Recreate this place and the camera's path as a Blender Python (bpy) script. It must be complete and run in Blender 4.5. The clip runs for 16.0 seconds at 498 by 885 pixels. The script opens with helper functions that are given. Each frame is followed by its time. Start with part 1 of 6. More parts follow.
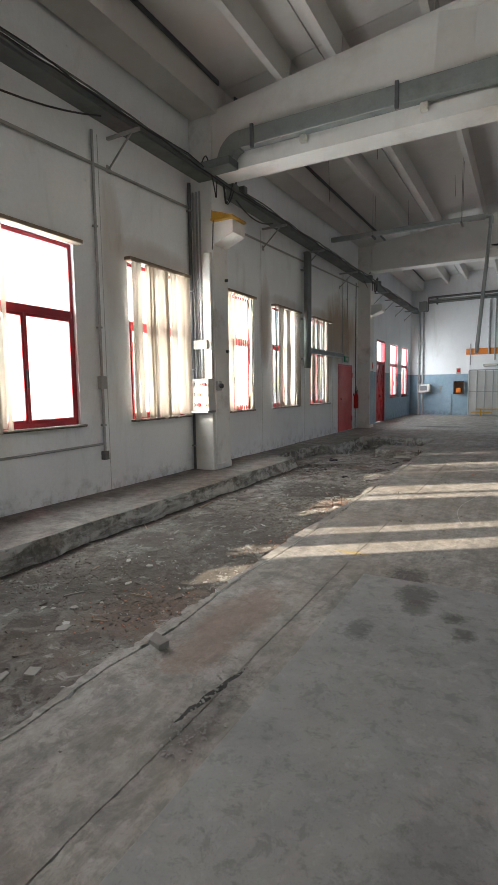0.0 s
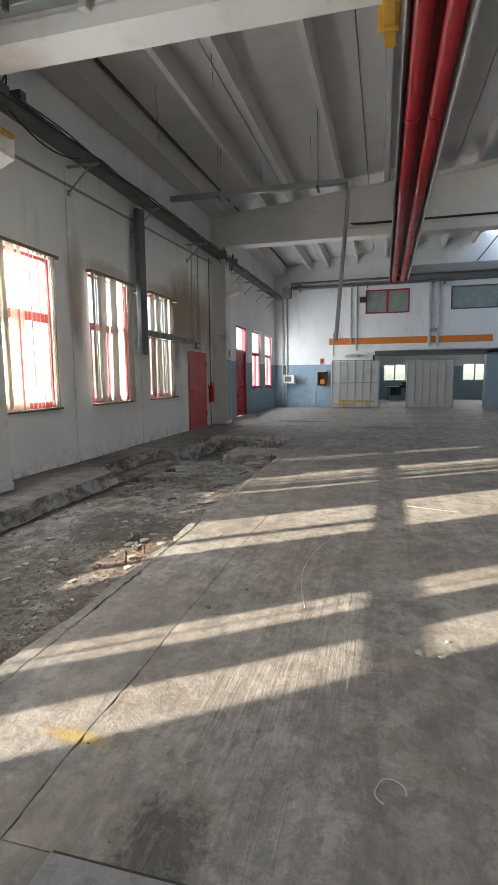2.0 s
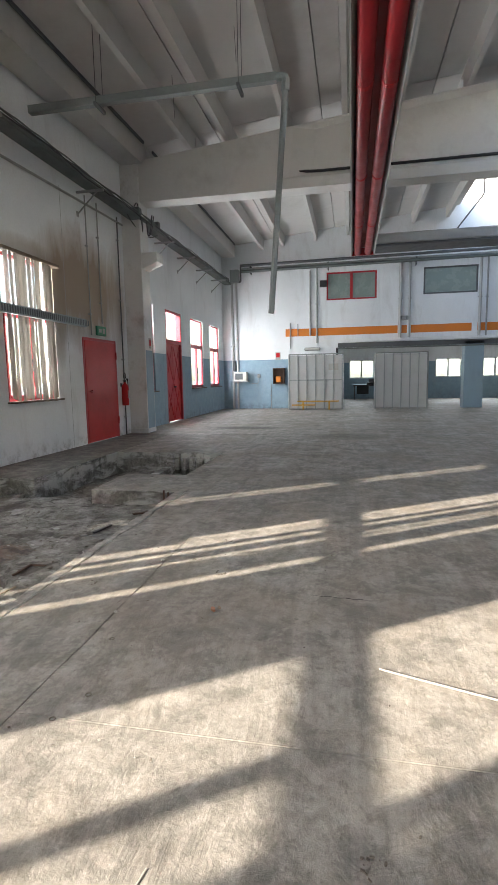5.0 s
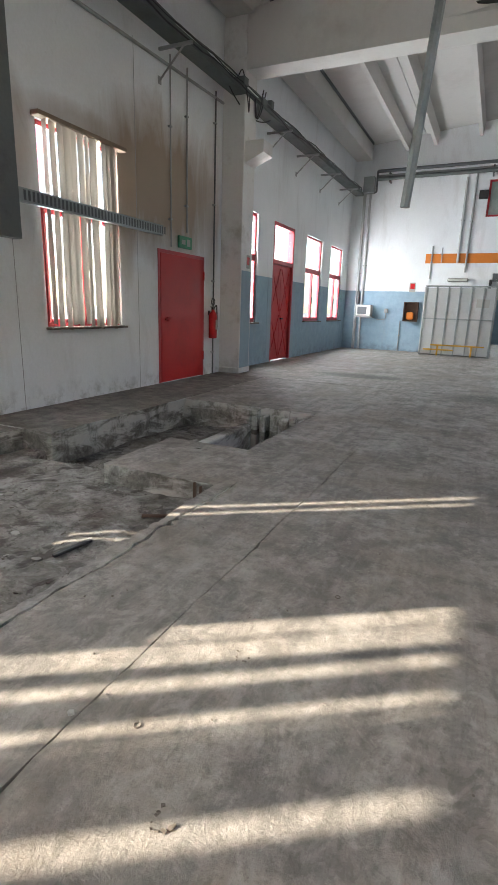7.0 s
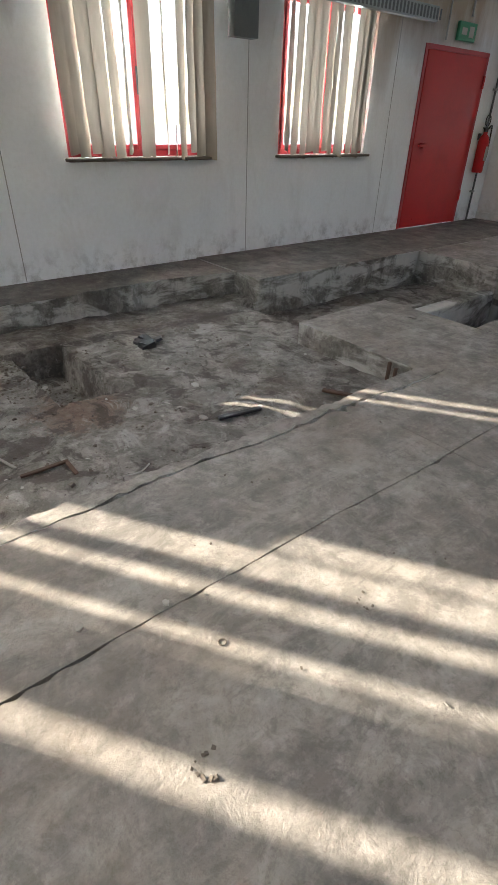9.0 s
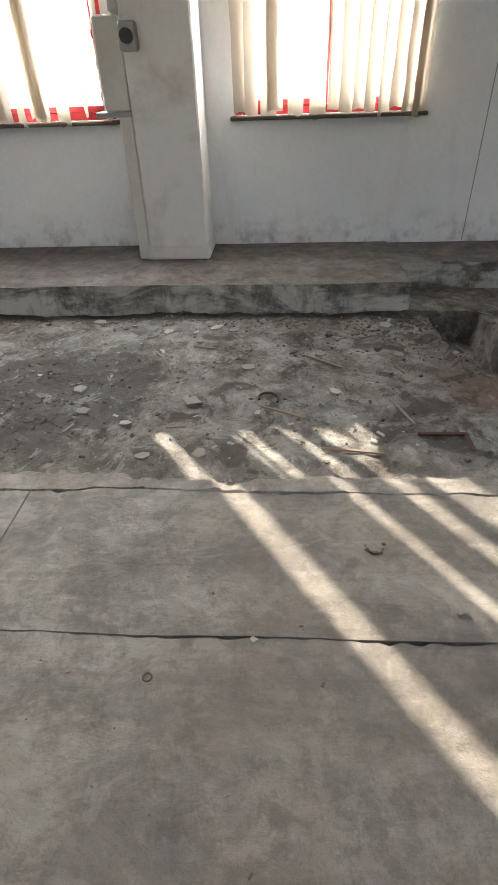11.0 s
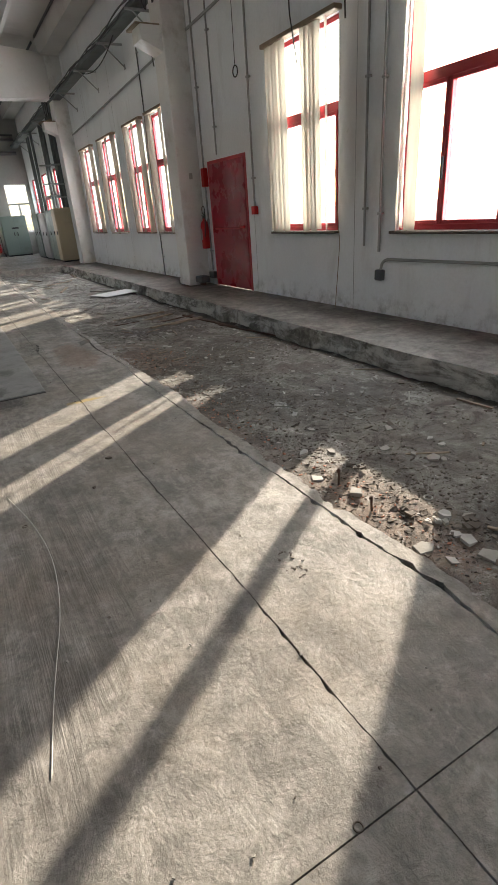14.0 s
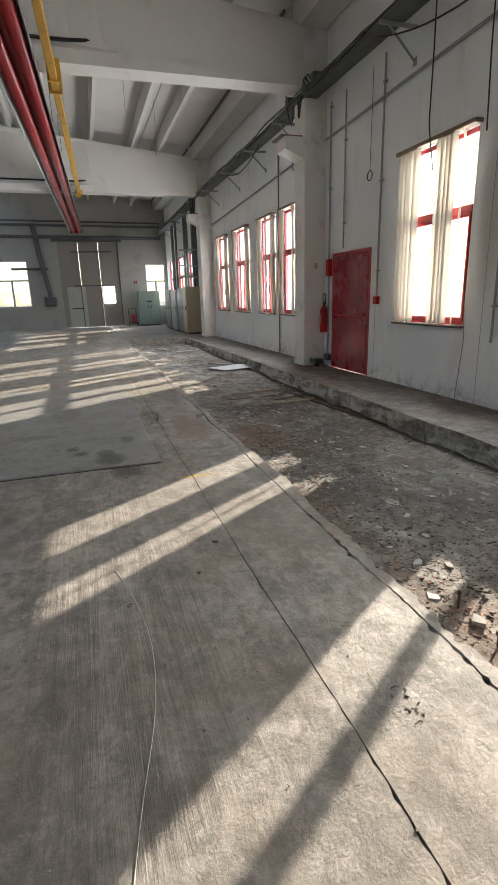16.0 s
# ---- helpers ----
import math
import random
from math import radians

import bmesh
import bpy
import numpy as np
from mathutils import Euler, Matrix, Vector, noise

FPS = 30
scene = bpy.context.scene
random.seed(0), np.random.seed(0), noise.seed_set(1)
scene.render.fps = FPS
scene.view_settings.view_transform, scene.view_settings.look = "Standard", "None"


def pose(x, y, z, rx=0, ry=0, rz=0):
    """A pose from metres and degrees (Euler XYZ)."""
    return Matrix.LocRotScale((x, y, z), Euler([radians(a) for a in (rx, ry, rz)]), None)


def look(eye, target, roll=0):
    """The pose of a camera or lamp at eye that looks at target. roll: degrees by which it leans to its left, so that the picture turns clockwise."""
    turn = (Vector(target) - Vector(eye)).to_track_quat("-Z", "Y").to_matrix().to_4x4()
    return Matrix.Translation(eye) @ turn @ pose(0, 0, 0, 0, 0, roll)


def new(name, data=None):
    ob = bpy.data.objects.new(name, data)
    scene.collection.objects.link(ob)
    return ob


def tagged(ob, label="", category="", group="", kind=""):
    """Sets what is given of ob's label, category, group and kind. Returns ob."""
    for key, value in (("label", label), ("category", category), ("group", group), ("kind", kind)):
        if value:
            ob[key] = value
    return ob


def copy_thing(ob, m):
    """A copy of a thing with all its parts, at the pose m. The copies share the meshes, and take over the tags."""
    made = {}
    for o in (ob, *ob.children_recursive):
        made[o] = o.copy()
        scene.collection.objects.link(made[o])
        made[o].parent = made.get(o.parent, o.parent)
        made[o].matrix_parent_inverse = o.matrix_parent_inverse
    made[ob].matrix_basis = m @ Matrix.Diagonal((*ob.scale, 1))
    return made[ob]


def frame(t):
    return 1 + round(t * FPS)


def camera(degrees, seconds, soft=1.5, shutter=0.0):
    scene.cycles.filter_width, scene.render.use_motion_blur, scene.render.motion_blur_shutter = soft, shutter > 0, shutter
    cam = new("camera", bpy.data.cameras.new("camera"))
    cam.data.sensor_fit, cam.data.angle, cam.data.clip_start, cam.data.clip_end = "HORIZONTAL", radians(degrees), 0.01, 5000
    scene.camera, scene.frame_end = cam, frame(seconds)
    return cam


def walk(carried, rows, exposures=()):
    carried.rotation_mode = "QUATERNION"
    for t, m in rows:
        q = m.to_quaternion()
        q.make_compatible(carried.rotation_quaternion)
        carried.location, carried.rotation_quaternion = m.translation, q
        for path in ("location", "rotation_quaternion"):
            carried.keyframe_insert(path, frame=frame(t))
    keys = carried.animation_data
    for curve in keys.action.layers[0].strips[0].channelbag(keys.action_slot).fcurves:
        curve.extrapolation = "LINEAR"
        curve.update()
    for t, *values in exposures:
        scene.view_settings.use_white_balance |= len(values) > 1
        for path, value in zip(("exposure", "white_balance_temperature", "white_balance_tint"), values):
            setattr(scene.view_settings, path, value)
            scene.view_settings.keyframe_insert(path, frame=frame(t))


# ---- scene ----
cam = camera(52.2, 16.0)
PATH = [
    (0, (5.038, -0.093, 1.371), (4.092, 1.656, 1.162), -0.8),
    (0.5, (4.997, 0.522, 1.392), (4.283, 2.381, 1.202), -0.8),
    (1, (4.989, 1.129, 1.396), (4.345, 3.008, 1.169), -1.5),
    (1.5, (4.948, 1.714, 1.43), (4.363, 3.608, 1.158), -1.0),
    (2, (4.961, 2.342, 1.39), (4.458, 4.262, 1.136), -0.5),
    (2.5, (5.052, 2.87, 1.414), (4.651, 4.816, 1.186), -0.3),
    (3, (5.06, 3.486, 1.365), (4.731, 5.446, 1.147), -0.2),
    (5.3, (5.125, 6.181, 1.26), (4.711, 8.121, 1.002), -1.0),
    (5.5, (5.085, 6.435, 1.284), (4.649, 8.37, 1.025), -0.8),
    (6, (5.045, 7.018, 1.295), (4.516, 8.927, 1.022), -0.3),
    (6.5, (4.959, 7.559, 1.308), (4.281, 9.404, 0.935), 0.9),
    (7, (4.874, 8.066, 1.249), (4.062, 9.821, 0.738), 1.9),
    (7.5, (4.812, 8.347, 1.255), (3.912, 9.988, 0.55), 2.7),
    (8, (4.786, 8.573, 1.23), (3.761, 10.056, 0.364), 2.5),
    (8.2, (4.816, 8.595, 1.248), (3.732, 10.002, 0.329), 2.3),
    (10.3, (4.71, 8.444, 1.201), (3.117, 8.777, 0.039), -0.2),
    (10.5, (4.696, 8.408, 1.201), (3.087, 8.611, 0.031), -0.7),
    (11, (4.646, 8.303, 1.205), (3.03, 8.186, 0.033), -2.1),
    (11.5, (4.599, 8.185, 1.225), (3.033, 7.742, 0.063), -3.7),
    (12, (4.577, 8.065, 1.226), (3.12, 7.296, 0.093), -4.5),
    (12.5, (4.534, 7.987, 1.23), (3.222, 6.928, 0.154), -4.6),
    (13, (4.486, 7.975, 1.242), (3.344, 6.68, 0.232), -4.8),
    (13.5, (4.488, 7.947, 1.261), (3.503, 6.477, 0.329), -4.7),
    (14, (4.505, 7.899, 1.274), (3.651, 6.293, 0.443), -4.3),
    (14.5, (4.526, 7.849, 1.301), (3.787, 6.136, 0.579), -3.4),
    (15, (4.549, 7.806, 1.34), (3.899, 6.024, 0.705), -2.5),
    (15.5, (4.558, 7.783, 1.371), (3.965, 5.964, 0.788), -1.9),
    (16, (4.56, 7.768, 1.386), (3.993, 5.932, 0.831), -1.6),
]
EXPOSURES = [(0.0, 2.52), (1.0, 2.72), (2.0, 2.66), (3.0, 2.9), (5.5, 3.05), (7.0, 3.16), (8.0, 3.22), (10.5, 3.15), (11.5, 2.75), (12.5, 2.27), (13.5, 2.15), (14.5, 2.26), (16.0, 2.34)]
walk(cam, [(t, look(eye, target, roll)) for t, eye, target, roll in PATH], EXPOSURES)

# ---------------------------------------------------------------- light
world = bpy.data.worlds.new("sky")
scene.world = world
world.use_nodes = True
wn, wl = world.node_tree.nodes, world.node_tree.links
wn.clear()
sky = wn.new("ShaderNodeTexSky")
sky.sky_type, sky.sun_disc = "NISHITA", False
SUN_TO = Vector((-1.0, -0.69, 0.45)).normalized()
sky.sun_elevation = math.asin(SUN_TO.z)
sky.sun_rotation = math.atan2(SUN_TO.x, SUN_TO.y)
sky.air_density, sky.dust_density = 1.0, 2.0
wb = wn.new("ShaderNodeBackground")
wb.inputs["Strength"].default_value = 0.15
wo = wn.new("ShaderNodeOutputWorld")
wl.new(sky.outputs[0], wb.inputs[0])
wl.new(wb.outputs[0], wo.inputs[0])
sun_data = bpy.data.lights.new("sun", "SUN")
sun_data.energy, sun_data.angle, sun_data.color = 2.9, radians(0.53), (1.0, 0.89, 0.74)
sun_ob = new("sun", sun_data)
sun_ob.matrix_world = look(SUN_TO * 60, (0, 0, 0))

# ---------------------------------------------------------------- materials


class Nodes:
    """A small wrapper round one node material."""

    def __init__(self, name):
        self.mat = bpy.data.materials.new(name)
        self.mat.use_nodes = True
        self.n, self.l = self.mat.node_tree.nodes, self.mat.node_tree.links
        self.bsdf = self.n["Principled BSDF"]
        self.co = self.n.new("ShaderNodeTexCoord").outputs["Object"]

    def put(self, value, socket):
        if isinstance(value, bpy.types.NodeSocket):
            self.l.new(value, socket)
        elif isinstance(value, (tuple, list)) and len(value) == 3 and socket.type == "RGBA":
            socket.default_value = (*value, 1)
        else:
            socket.default_value = value

    def noise(self, scale, detail=4, rough=0.6, stretch=(1, 1, 1), distort=0.0):
        m = self.n.new("ShaderNodeMapping")
        m.inputs["Scale"].default_value = stretch
        self.l.new(self.co, m.inputs[0])
        t = self.n.new("ShaderNodeTexNoise")
        t.inputs["Scale"].default_value = scale
        t.inputs["Detail"].default_value = detail
        t.inputs["Roughness"].default_value = rough
        t.inputs["Distortion"].default_value = distort
        self.l.new(m.outputs[0], t.inputs["Vector"])
        return t.outputs[0]

    def voronoi(self, scale, feature="F1", stretch=(1, 1, 1)):
        m = self.n.new("ShaderNodeMapping")
        m.inputs["Scale"].default_value = stretch
        self.l.new(self.co, m.inputs[0])
        t = self.n.new("ShaderNodeTexVoronoi")
        t.feature = feature
        t.inputs["Scale"].default_value = scale
        self.l.new(m.outputs[0], t.inputs["Vector"])
        return t.outputs[0]

    def ramp(self, value, a, b, lo=0.0, hi=1.0):
        r = self.n.new("ShaderNodeMapRange")
        r.inputs["From Min"].default_value, r.inputs["From Max"].default_value = a, b
        r.inputs["To Min"].default_value, r.inputs["To Max"].default_value = lo, hi
        self.put(value, r.inputs["Value"])
        return r.outputs[0]

    def math(self, op, a, b=0.0):
        m = self.n.new("ShaderNodeMath")
        m.operation = op
        self.put(a, m.inputs[0])
        self.put(b, m.inputs[1])
        return m.outputs[0]

    def mix(self, fac, a, b):
        m = self.n.new("ShaderNodeMix")
        m.data_type = "RGBA"
        self.put(fac, m.inputs[0])
        self.put(a, m.inputs[6])
        self.put(b, m.inputs[7])
        return m.outputs[2]

    def axis(self, index):
        s = self.n.new("ShaderNodeSeparateXYZ")
        self.l.new(self.co, s.inputs[0])
        return s.outputs[index]

    def random(self):
        return self.n.new("ShaderNodeObjectInfo").outputs["Random"]

    def island(self):
        return self.n.new("ShaderNodeNewGeometry").outputs["Random Per Island"]

    def bump(self, height, distance=0.01, strength=0.6):
        b = self.n.new("ShaderNodeBump")
        b.inputs["Distance"].default_value, b.inputs["Strength"].default_value = distance, strength
        self.l.new(height, b.inputs["Height"])
        self.l.new(b.outputs[0], self.bsdf.inputs["Normal"])

    def out(self, color, rough=0.8, metal=0.0):
        self.put(color, self.bsdf.inputs["Base Color"])
        self.put(rough, self.bsdf.inputs["Roughness"])
        self.put(metal, self.bsdf.inputs["Metallic"])
        return self.mat


def painted(name, color, dirt=(0.16, 0.13, 0.1), amount=0.5, rough=0.6, scale=3.0, metal=0.0, dark=0.75):
    k = Nodes(name)
    a = k.noise(scale, 5, 0.65)
    b = k.noise(scale * 11, 4, 0.7)
    c = k.mix(k.ramp(b, 0.35, 0.7, 0.0, 0.35), color, tuple(v * dark for v in color))
    c = k.mix(k.ramp(a, 0.52, 0.75, 0.0, amount), c, dirt)
    k.bump(b, 0.002, 0.5)
    return k.out(c, k.ramp(a, 0.3, 0.8, rough - 0.08, rough + 0.15), metal)


SOOT = ((15.15, 3.0, 1.7, 1.1, 0.95), (14.25, 2.4, 0.25, 0.9, 0.6), (7.9, 2.3, 0.2, 1.0, 0.5), (2.6, 2.3, 0.2, 1.0, 0.35), (12.4, 2.7, 0.3, 0.9, 0.6), (10.05, 2.8, 0.3, 0.9, 0.7), (16.6, 2.9, 0.4, 1.3, 0.5), (5.35, 3.2, 0.25, 1.0, 0.45), (13.4, 3.3, 0.9, 0.25, 0.5), (11.1, 3.32, 0.9, 0.2, 0.45), (6.3, 3.35, 0.9, 0.25, 0.4))


def wall_paint(name, blue):
    k = Nodes(name)
    big = k.noise(0.55, 5, 0.6)
    streak = k.noise(1.0, 7, 0.68, (2.2, 2.2, 0.55), 0.5)
    fine = k.noise(26, 5, 0.7)
    spots = k.noise(5.0, 6, 0.7)
    z = k.axis(2)
    white = k.mix(k.ramp(big, 0.35, 0.68, 0, 1), (0.84, 0.865, 0.88), (0.75, 0.775, 0.79))
    white = k.mix(k.ramp(fine, 0.4, 0.75, 0, 0.16), white, (0.45, 0.45, 0.43))
    if blue:
        wob = k.math("ADD", z, k.ramp(fine, 0, 1, -0.012, 0.012))
        shade = k.mix(k.ramp(spots, 0.35, 0.7), (0.27, 0.38, 0.46), (0.21, 0.31, 0.39))
        white = k.mix(k.math("LESS_THAN", wob, 1.95), white, shade)
    white = k.mix(k.ramp(streak, 0.54, 0.78, 0, 0.3), white, (0.30, 0.27, 0.23))
    white = k.mix(k.ramp(spots, 0.66, 0.8, 0, 0.5), white, (0.2, 0.18, 0.15))
    for y, zc, ry, rz, amount in SOOT:
        dy = k.math("DIVIDE", k.math("SUBTRACT", k.axis(1), y), ry)
        dz = k.math("DIVIDE", k.math("SUBTRACT", z, zc), rz)
        d = k.math("ADD", k.math("MULTIPLY", dy, dy), k.math("MULTIPLY", dz, dz))
        d = k.math("ADD", d, k.ramp(streak, 0.3, 0.7, 0.28, -0.28))
        white = k.mix(k.ramp(d, 0.25, 1.25, amount, 0), white, (0.31, 0.235, 0.165))
    low = k.math("MULTIPLY", k.ramp(z, 0.0, 0.3, 1, 0), k.ramp(spots, 0.48, 0.66, 0, 0.6))
    white = k.mix(low, white, (0.13, 0.12, 0.1))
    k.bump(k.mix(0.5, fine, spots), 0.004, 0.5)
    return k.out(white, k.ramp(big, 0.3, 0.7, 0.6, 0.85))


def concrete(name, light, dark, stain=(0.07, 0.06, 0.05), stain_amount=0.5, rough=(0.55, 0.85), bump=0.004, tracks=False, rust=0.0, spots=(), dirt=0.0, patches=False, mottle=1.0, crust=0.0, clods=0.0):
    k = Nodes(name)
    big = k.noise(0.45, 6, 0.62, distort=0.6)
    mid = k.noise(2.4, 8, 0.7, distort=0.5)
    fine = k.noise(17, 8, 0.78, distort=0.3)
    blot = k.noise(1.05, 6, 0.6)
    grit = k.noise(120, 3, 0.7)
    swirl = k.noise(3.6, 9, 0.74, (1, 1, 1), 0.4)
    scrape = k.noise(9.0, 8, 0.76, (1, 1, 1), 0.3)
    c = k.mix(k.ramp(big, 0.36, 0.64), light, dark)
    c = k.mix(k.ramp(mid, 0.44, 0.60, 0, 0.62 * mottle), c, tuple(v * 0.7 for v in dark))
    c = k.mix(k.ramp(swirl, 0.50, 0.62, 0, 0.5 * mottle), c, tuple(min(1, v * 1.28) for v in light))
    c = k.mix(k.ramp(swirl, 0.46, 0.36, 0, 0.45 * mottle), c, tuple(v * 0.58 for v in dark))
    c = k.mix(k.ramp(scrape, 0.53, 0.60, 0, 0.45), c, tuple(v * 0.5 for v in dark))
    c = k.mix(k.ramp(scrape, 0.44, 0.37, 0, 0.4), c, tuple(min(1, v * 1.32) for v in light))
    c = k.mix(k.ramp(fine, 0.54, 0.66, 0, 0.5 * mottle), c, tuple(v * 0.45 for v in dark))
    c = k.mix(k.ramp(grit, 0.58, 0.70, 0, 0.35), c, tuple(v * 0.4 for v in dark))
    blotch = k.noise(5.5, 10, 0.72, distort=0.4)
    c = k.mix(k.ramp(blotch, 0.53, 0.59, 0, 0.52 * mottle), c, tuple(v * 0.52 for v in dark))
    c = k.mix(k.ramp(blotch, 0.455, 0.40, 0, 0.4 * mottle), c, tuple(min(1, v * 1.3) for v in light))
    if tracks:
        lane = k.noise(1.3, 7, 0.68, (4.5, 0.35, 1), 0.9)
        c = k.mix(k.ramp(lane, 0.50, 0.64, 0, 0.4), c, tuple(v * 0.52 for v in dark))
        c = k.mix(k.ramp(lane, 0.44, 0.34, 0, 0.3), c, tuple(min(1, v * 1.25) for v in light))
        c = k.mix(k.ramp(k.noise(0.9, 7, 0.7), 0.47, 0.62, 0, 0.55), c, (0.185, 0.155, 0.122))
        # muddy wheel ruts
        rx = k.math("DIVIDE", k.math("SUBTRACT", k.axis(0), 4.56), 0.42)
        ry = k.math("DIVIDE", k.math("SUBTRACT", k.axis(1), 5.3), 1.9)
        near = k.math("ADD", k.math("MULTIPLY", rx, rx), k.math("MULTIPLY", ry, ry))
        near = k.ramp(k.math("ADD", near, k.ramp(mid, 0.3, 0.7, -0.4, 0.4)), 0.5, 1.2, 1, 0)
        ruts = k.noise(1.0, 6, 0.7, (17.0, 0.7, 1), 0.35)
        rutted = k.math("MULTIPLY", near, k.math("MULTIPLY", k.ramp(ruts, 0.46, 0.60, 0, 0.3), k.ramp(swirl, 0.38, 0.58, 0.35, 1)))
        c = k.mix(rutted, c, (0.072, 0.062, 0.05))
    if dirt:
        clod = k.math("ADD", k.noise(3.2, 9, 0.78, distort=0.5), k.ramp(blot, 0.35, 0.65, -0.09, 0.07))
        c = k.mix(k.ramp(clod, 0.48, 0.62, 0, dirt), c, (0.085, 0.069, 0.054))
    if patches:
        lime = k.noise(1.7, 8, 0.68, (1, 1, 3.0), 0.6)
        c = k.mix(k.ramp(lime, 0.45, 0.55, 0, 0.7), c, (0.66, 0.66, 0.62))
        c = k.mix(k.ramp(k.noise(4.0, 7, 0.75, (1, 1, 0.5)), 0.52, 0.62, 0, 0.55), c, (0.06, 0.055, 0.047))
    c = k.mix(k.ramp(blot, 0.58, 0.72, 0, stain_amount), c, stain)
    for x, y, rx, ry, tone, amount in spots:
        dx = k.math("DIVIDE", k.math("SUBTRACT", k.axis(0), x), rx)
        dy = k.math("DIVIDE", k.math("SUBTRACT", k.axis(1), y), ry)
        d = k.math("ADD", k.math("MULTIPLY", dx, dx), k.math("MULTIPLY", dy, dy))
        d = k.math("ADD", d, k.ramp(mid, 0.25, 0.75, -0.8, 0.8))
        d = k.math("ADD", d, k.ramp(fine, 0.3, 0.7, -0.6, 0.6))
        c = k.mix(k.ramp(d, 0.3, 1.0, amount, 0), c, tone)
    if rust:
        c = k.mix(k.ramp(k.noise(0.8, 6, 0.65), 0.56, 0.72, 0, rust), c, (0.16, 0.085, 0.05))
    if crust:
        # flaking trowelled skin: short curved scuffs with broken edges
        scuff = k.noise(11.0, 6, 0.66, (1.0, 0.45, 1), 1.6)
        chip = k.noise(26.0, 6, 0.7, (1, 0.7, 1), 0.9)
        worn = k.ramp(k.noise(0.8, 5, 0.6), 0.4, 0.6, 0.35, 1.0)
        c = k.mix(k.math("MULTIPLY", worn, k.ramp(scuff, 0.53, 0.57, 0, crust)), c, tuple(v * 0.5 for v in dark))
        c = k.mix(k.math("MULTIPLY", worn, k.ramp(scuff, 0.46, 0.42, 0, crust * 0.7)), c, tuple(min(1, v * 1.25) for v in light))
        c = k.mix(k.math("MULTIPLY", worn, k.ramp(chip, 0.58, 0.62, 0, crust)), c, tuple(v * 0.42 for v in dark))
    if clods:
        lump = k.noise(4.5, 10, 0.72, (1, 1, 1), 0.8)
        speck = k.noise(30.0, 6, 0.75, (1, 1, 1), 0.4)
        c = k.mix(k.ramp(lump, 0.52, 0.58, 0, clods), c, (0.055, 0.046, 0.037))
        c = k.mix(k.ramp(lump, 0.43, 0.37, 0, clods * 0.6), c, (0.42, 0.41, 0.385))
        c = k.mix(k.ramp(speck, 0.6, 0.66, 0, clods), c, (0.05, 0.042, 0.034))
    relief = k.mix(0.6, k.mix(0.5, mid, blotch), k.mix(0.4, fine, grit))
    if crust:
        relief = k.mix(0.62, relief, k.mix(0.45, scuff, chip))
    if clods:
        relief = k.mix(0.5, relief, k.mix(0.4, lump, speck))
    if tracks:
        relief = k.mix(0.45, relief, scrape)
        relief = k.mix(k.math("MULTIPLY", near, 0.6), relief, k.math("SUBTRACT", 1.0, ruts))
    k.bump(relief, bump * 3, 0.8)
    k.bsdf.inputs["Specular IOR Level"].default_value = 0.3
    return k.out(c, k.ramp(mid, 0.3, 0.75, *rough))


M = {}
BLACK, BROWN = (0.045, 0.04, 0.035), (0.15, 0.085, 0.055)
OIL = [(3.82, 3.94, 0.16, 0.045, (0.36, 0.26, 0.07), 0.75), (4.35, 3.55, 0.16, 0.3, BLACK, 0.8), (4.55, 3.25, 0.12, 0.12, BLACK, 0.7), (4.12, 3.3, 0.12, 0.12, BLACK, 0.6),
       (2.5, 18.3, 1.0, 0.4, BLACK, 0.8), (5.1, 16.6, 0.9, 0.6, BLACK, 0.5), (3.55, 2.3, 0.22, 0.7, BROWN, 0.6), (3.5, 0.2, 0.25, 0.9, BLACK, 0.45), (4.9, 0.6, 0.5, 0.7, BLACK, 0.4)]
STAINS = [(4.46, 3.25, 0.14, 0.2, BLACK, 0.75), (4.5, 3.05, 0.1, 0.12, BLACK, 0.6), (4.72, 2.98, 0.09, 0.09, BLACK, 0.8), (4.8, 2.8, 0.09, 0.09, BLACK, 0.75), (4.27, 2.62, 0.08, 0.16, BLACK, 0.6), (5.2, 2.2, 0.3, 0.1, BLACK, 0.35), (4.9, 1.2, 0.2, 0.5, BLACK, 0.3)]
MUCK = [(2.7, 2.7, 0.5, 0.8, BROWN, 0.9), (2.1, 3.0, 0.6, 0.8, BLACK, 0.85), (2.7, 3.3, 0.3, 0.35, BLACK, 0.9), (1.7, 3.9, 0.35, 0.3, BLACK, 0.8), (2.3, 7.0, 0.7, 0.7, BLACK, 0.7), (2.9, 6.35, 0.3, 0.6, (0.25, 0.165, 0.12), 0.55), (2.1, 3.3, 1.3, 4.6, (0.10, 0.086, 0.07), 0.62), (1.16, 2.0, 0.12, 12.0, BLACK, 0.85), (3.1, 5.0, 0.16, 3.5, (0.11, 0.08, 0.06), 0.6),
        (1.9, 4.9, 0.7, 0.5, BLACK, 0.6), (2.2, 1.0, 0.8, 0.3, BLACK, 0.7), (1.6, 2.4, 0.6, 0.4, BLACK, 0.6), (2.6, 4.1, 0.4, 0.7, BLACK, 0.6), (2.2, 9.4, 0.35, 0.3, BROWN, 0.6), (1.6, -4, 0.8, 1.6, BLACK, 0.5)]
M["wall"] = wall_paint("white wall paint", False)
M["wall_blue"] = wall_paint("white and blue wall paint", True)
M["floor"] = concrete("smooth industrial concrete", (0.325, 0.302, 0.272), (0.232, 0.214, 0.192), stain_amount=0.5, rough=(0.58, 0.88), bump=0.006, tracks=True, spots=OIL, crust=0.26)
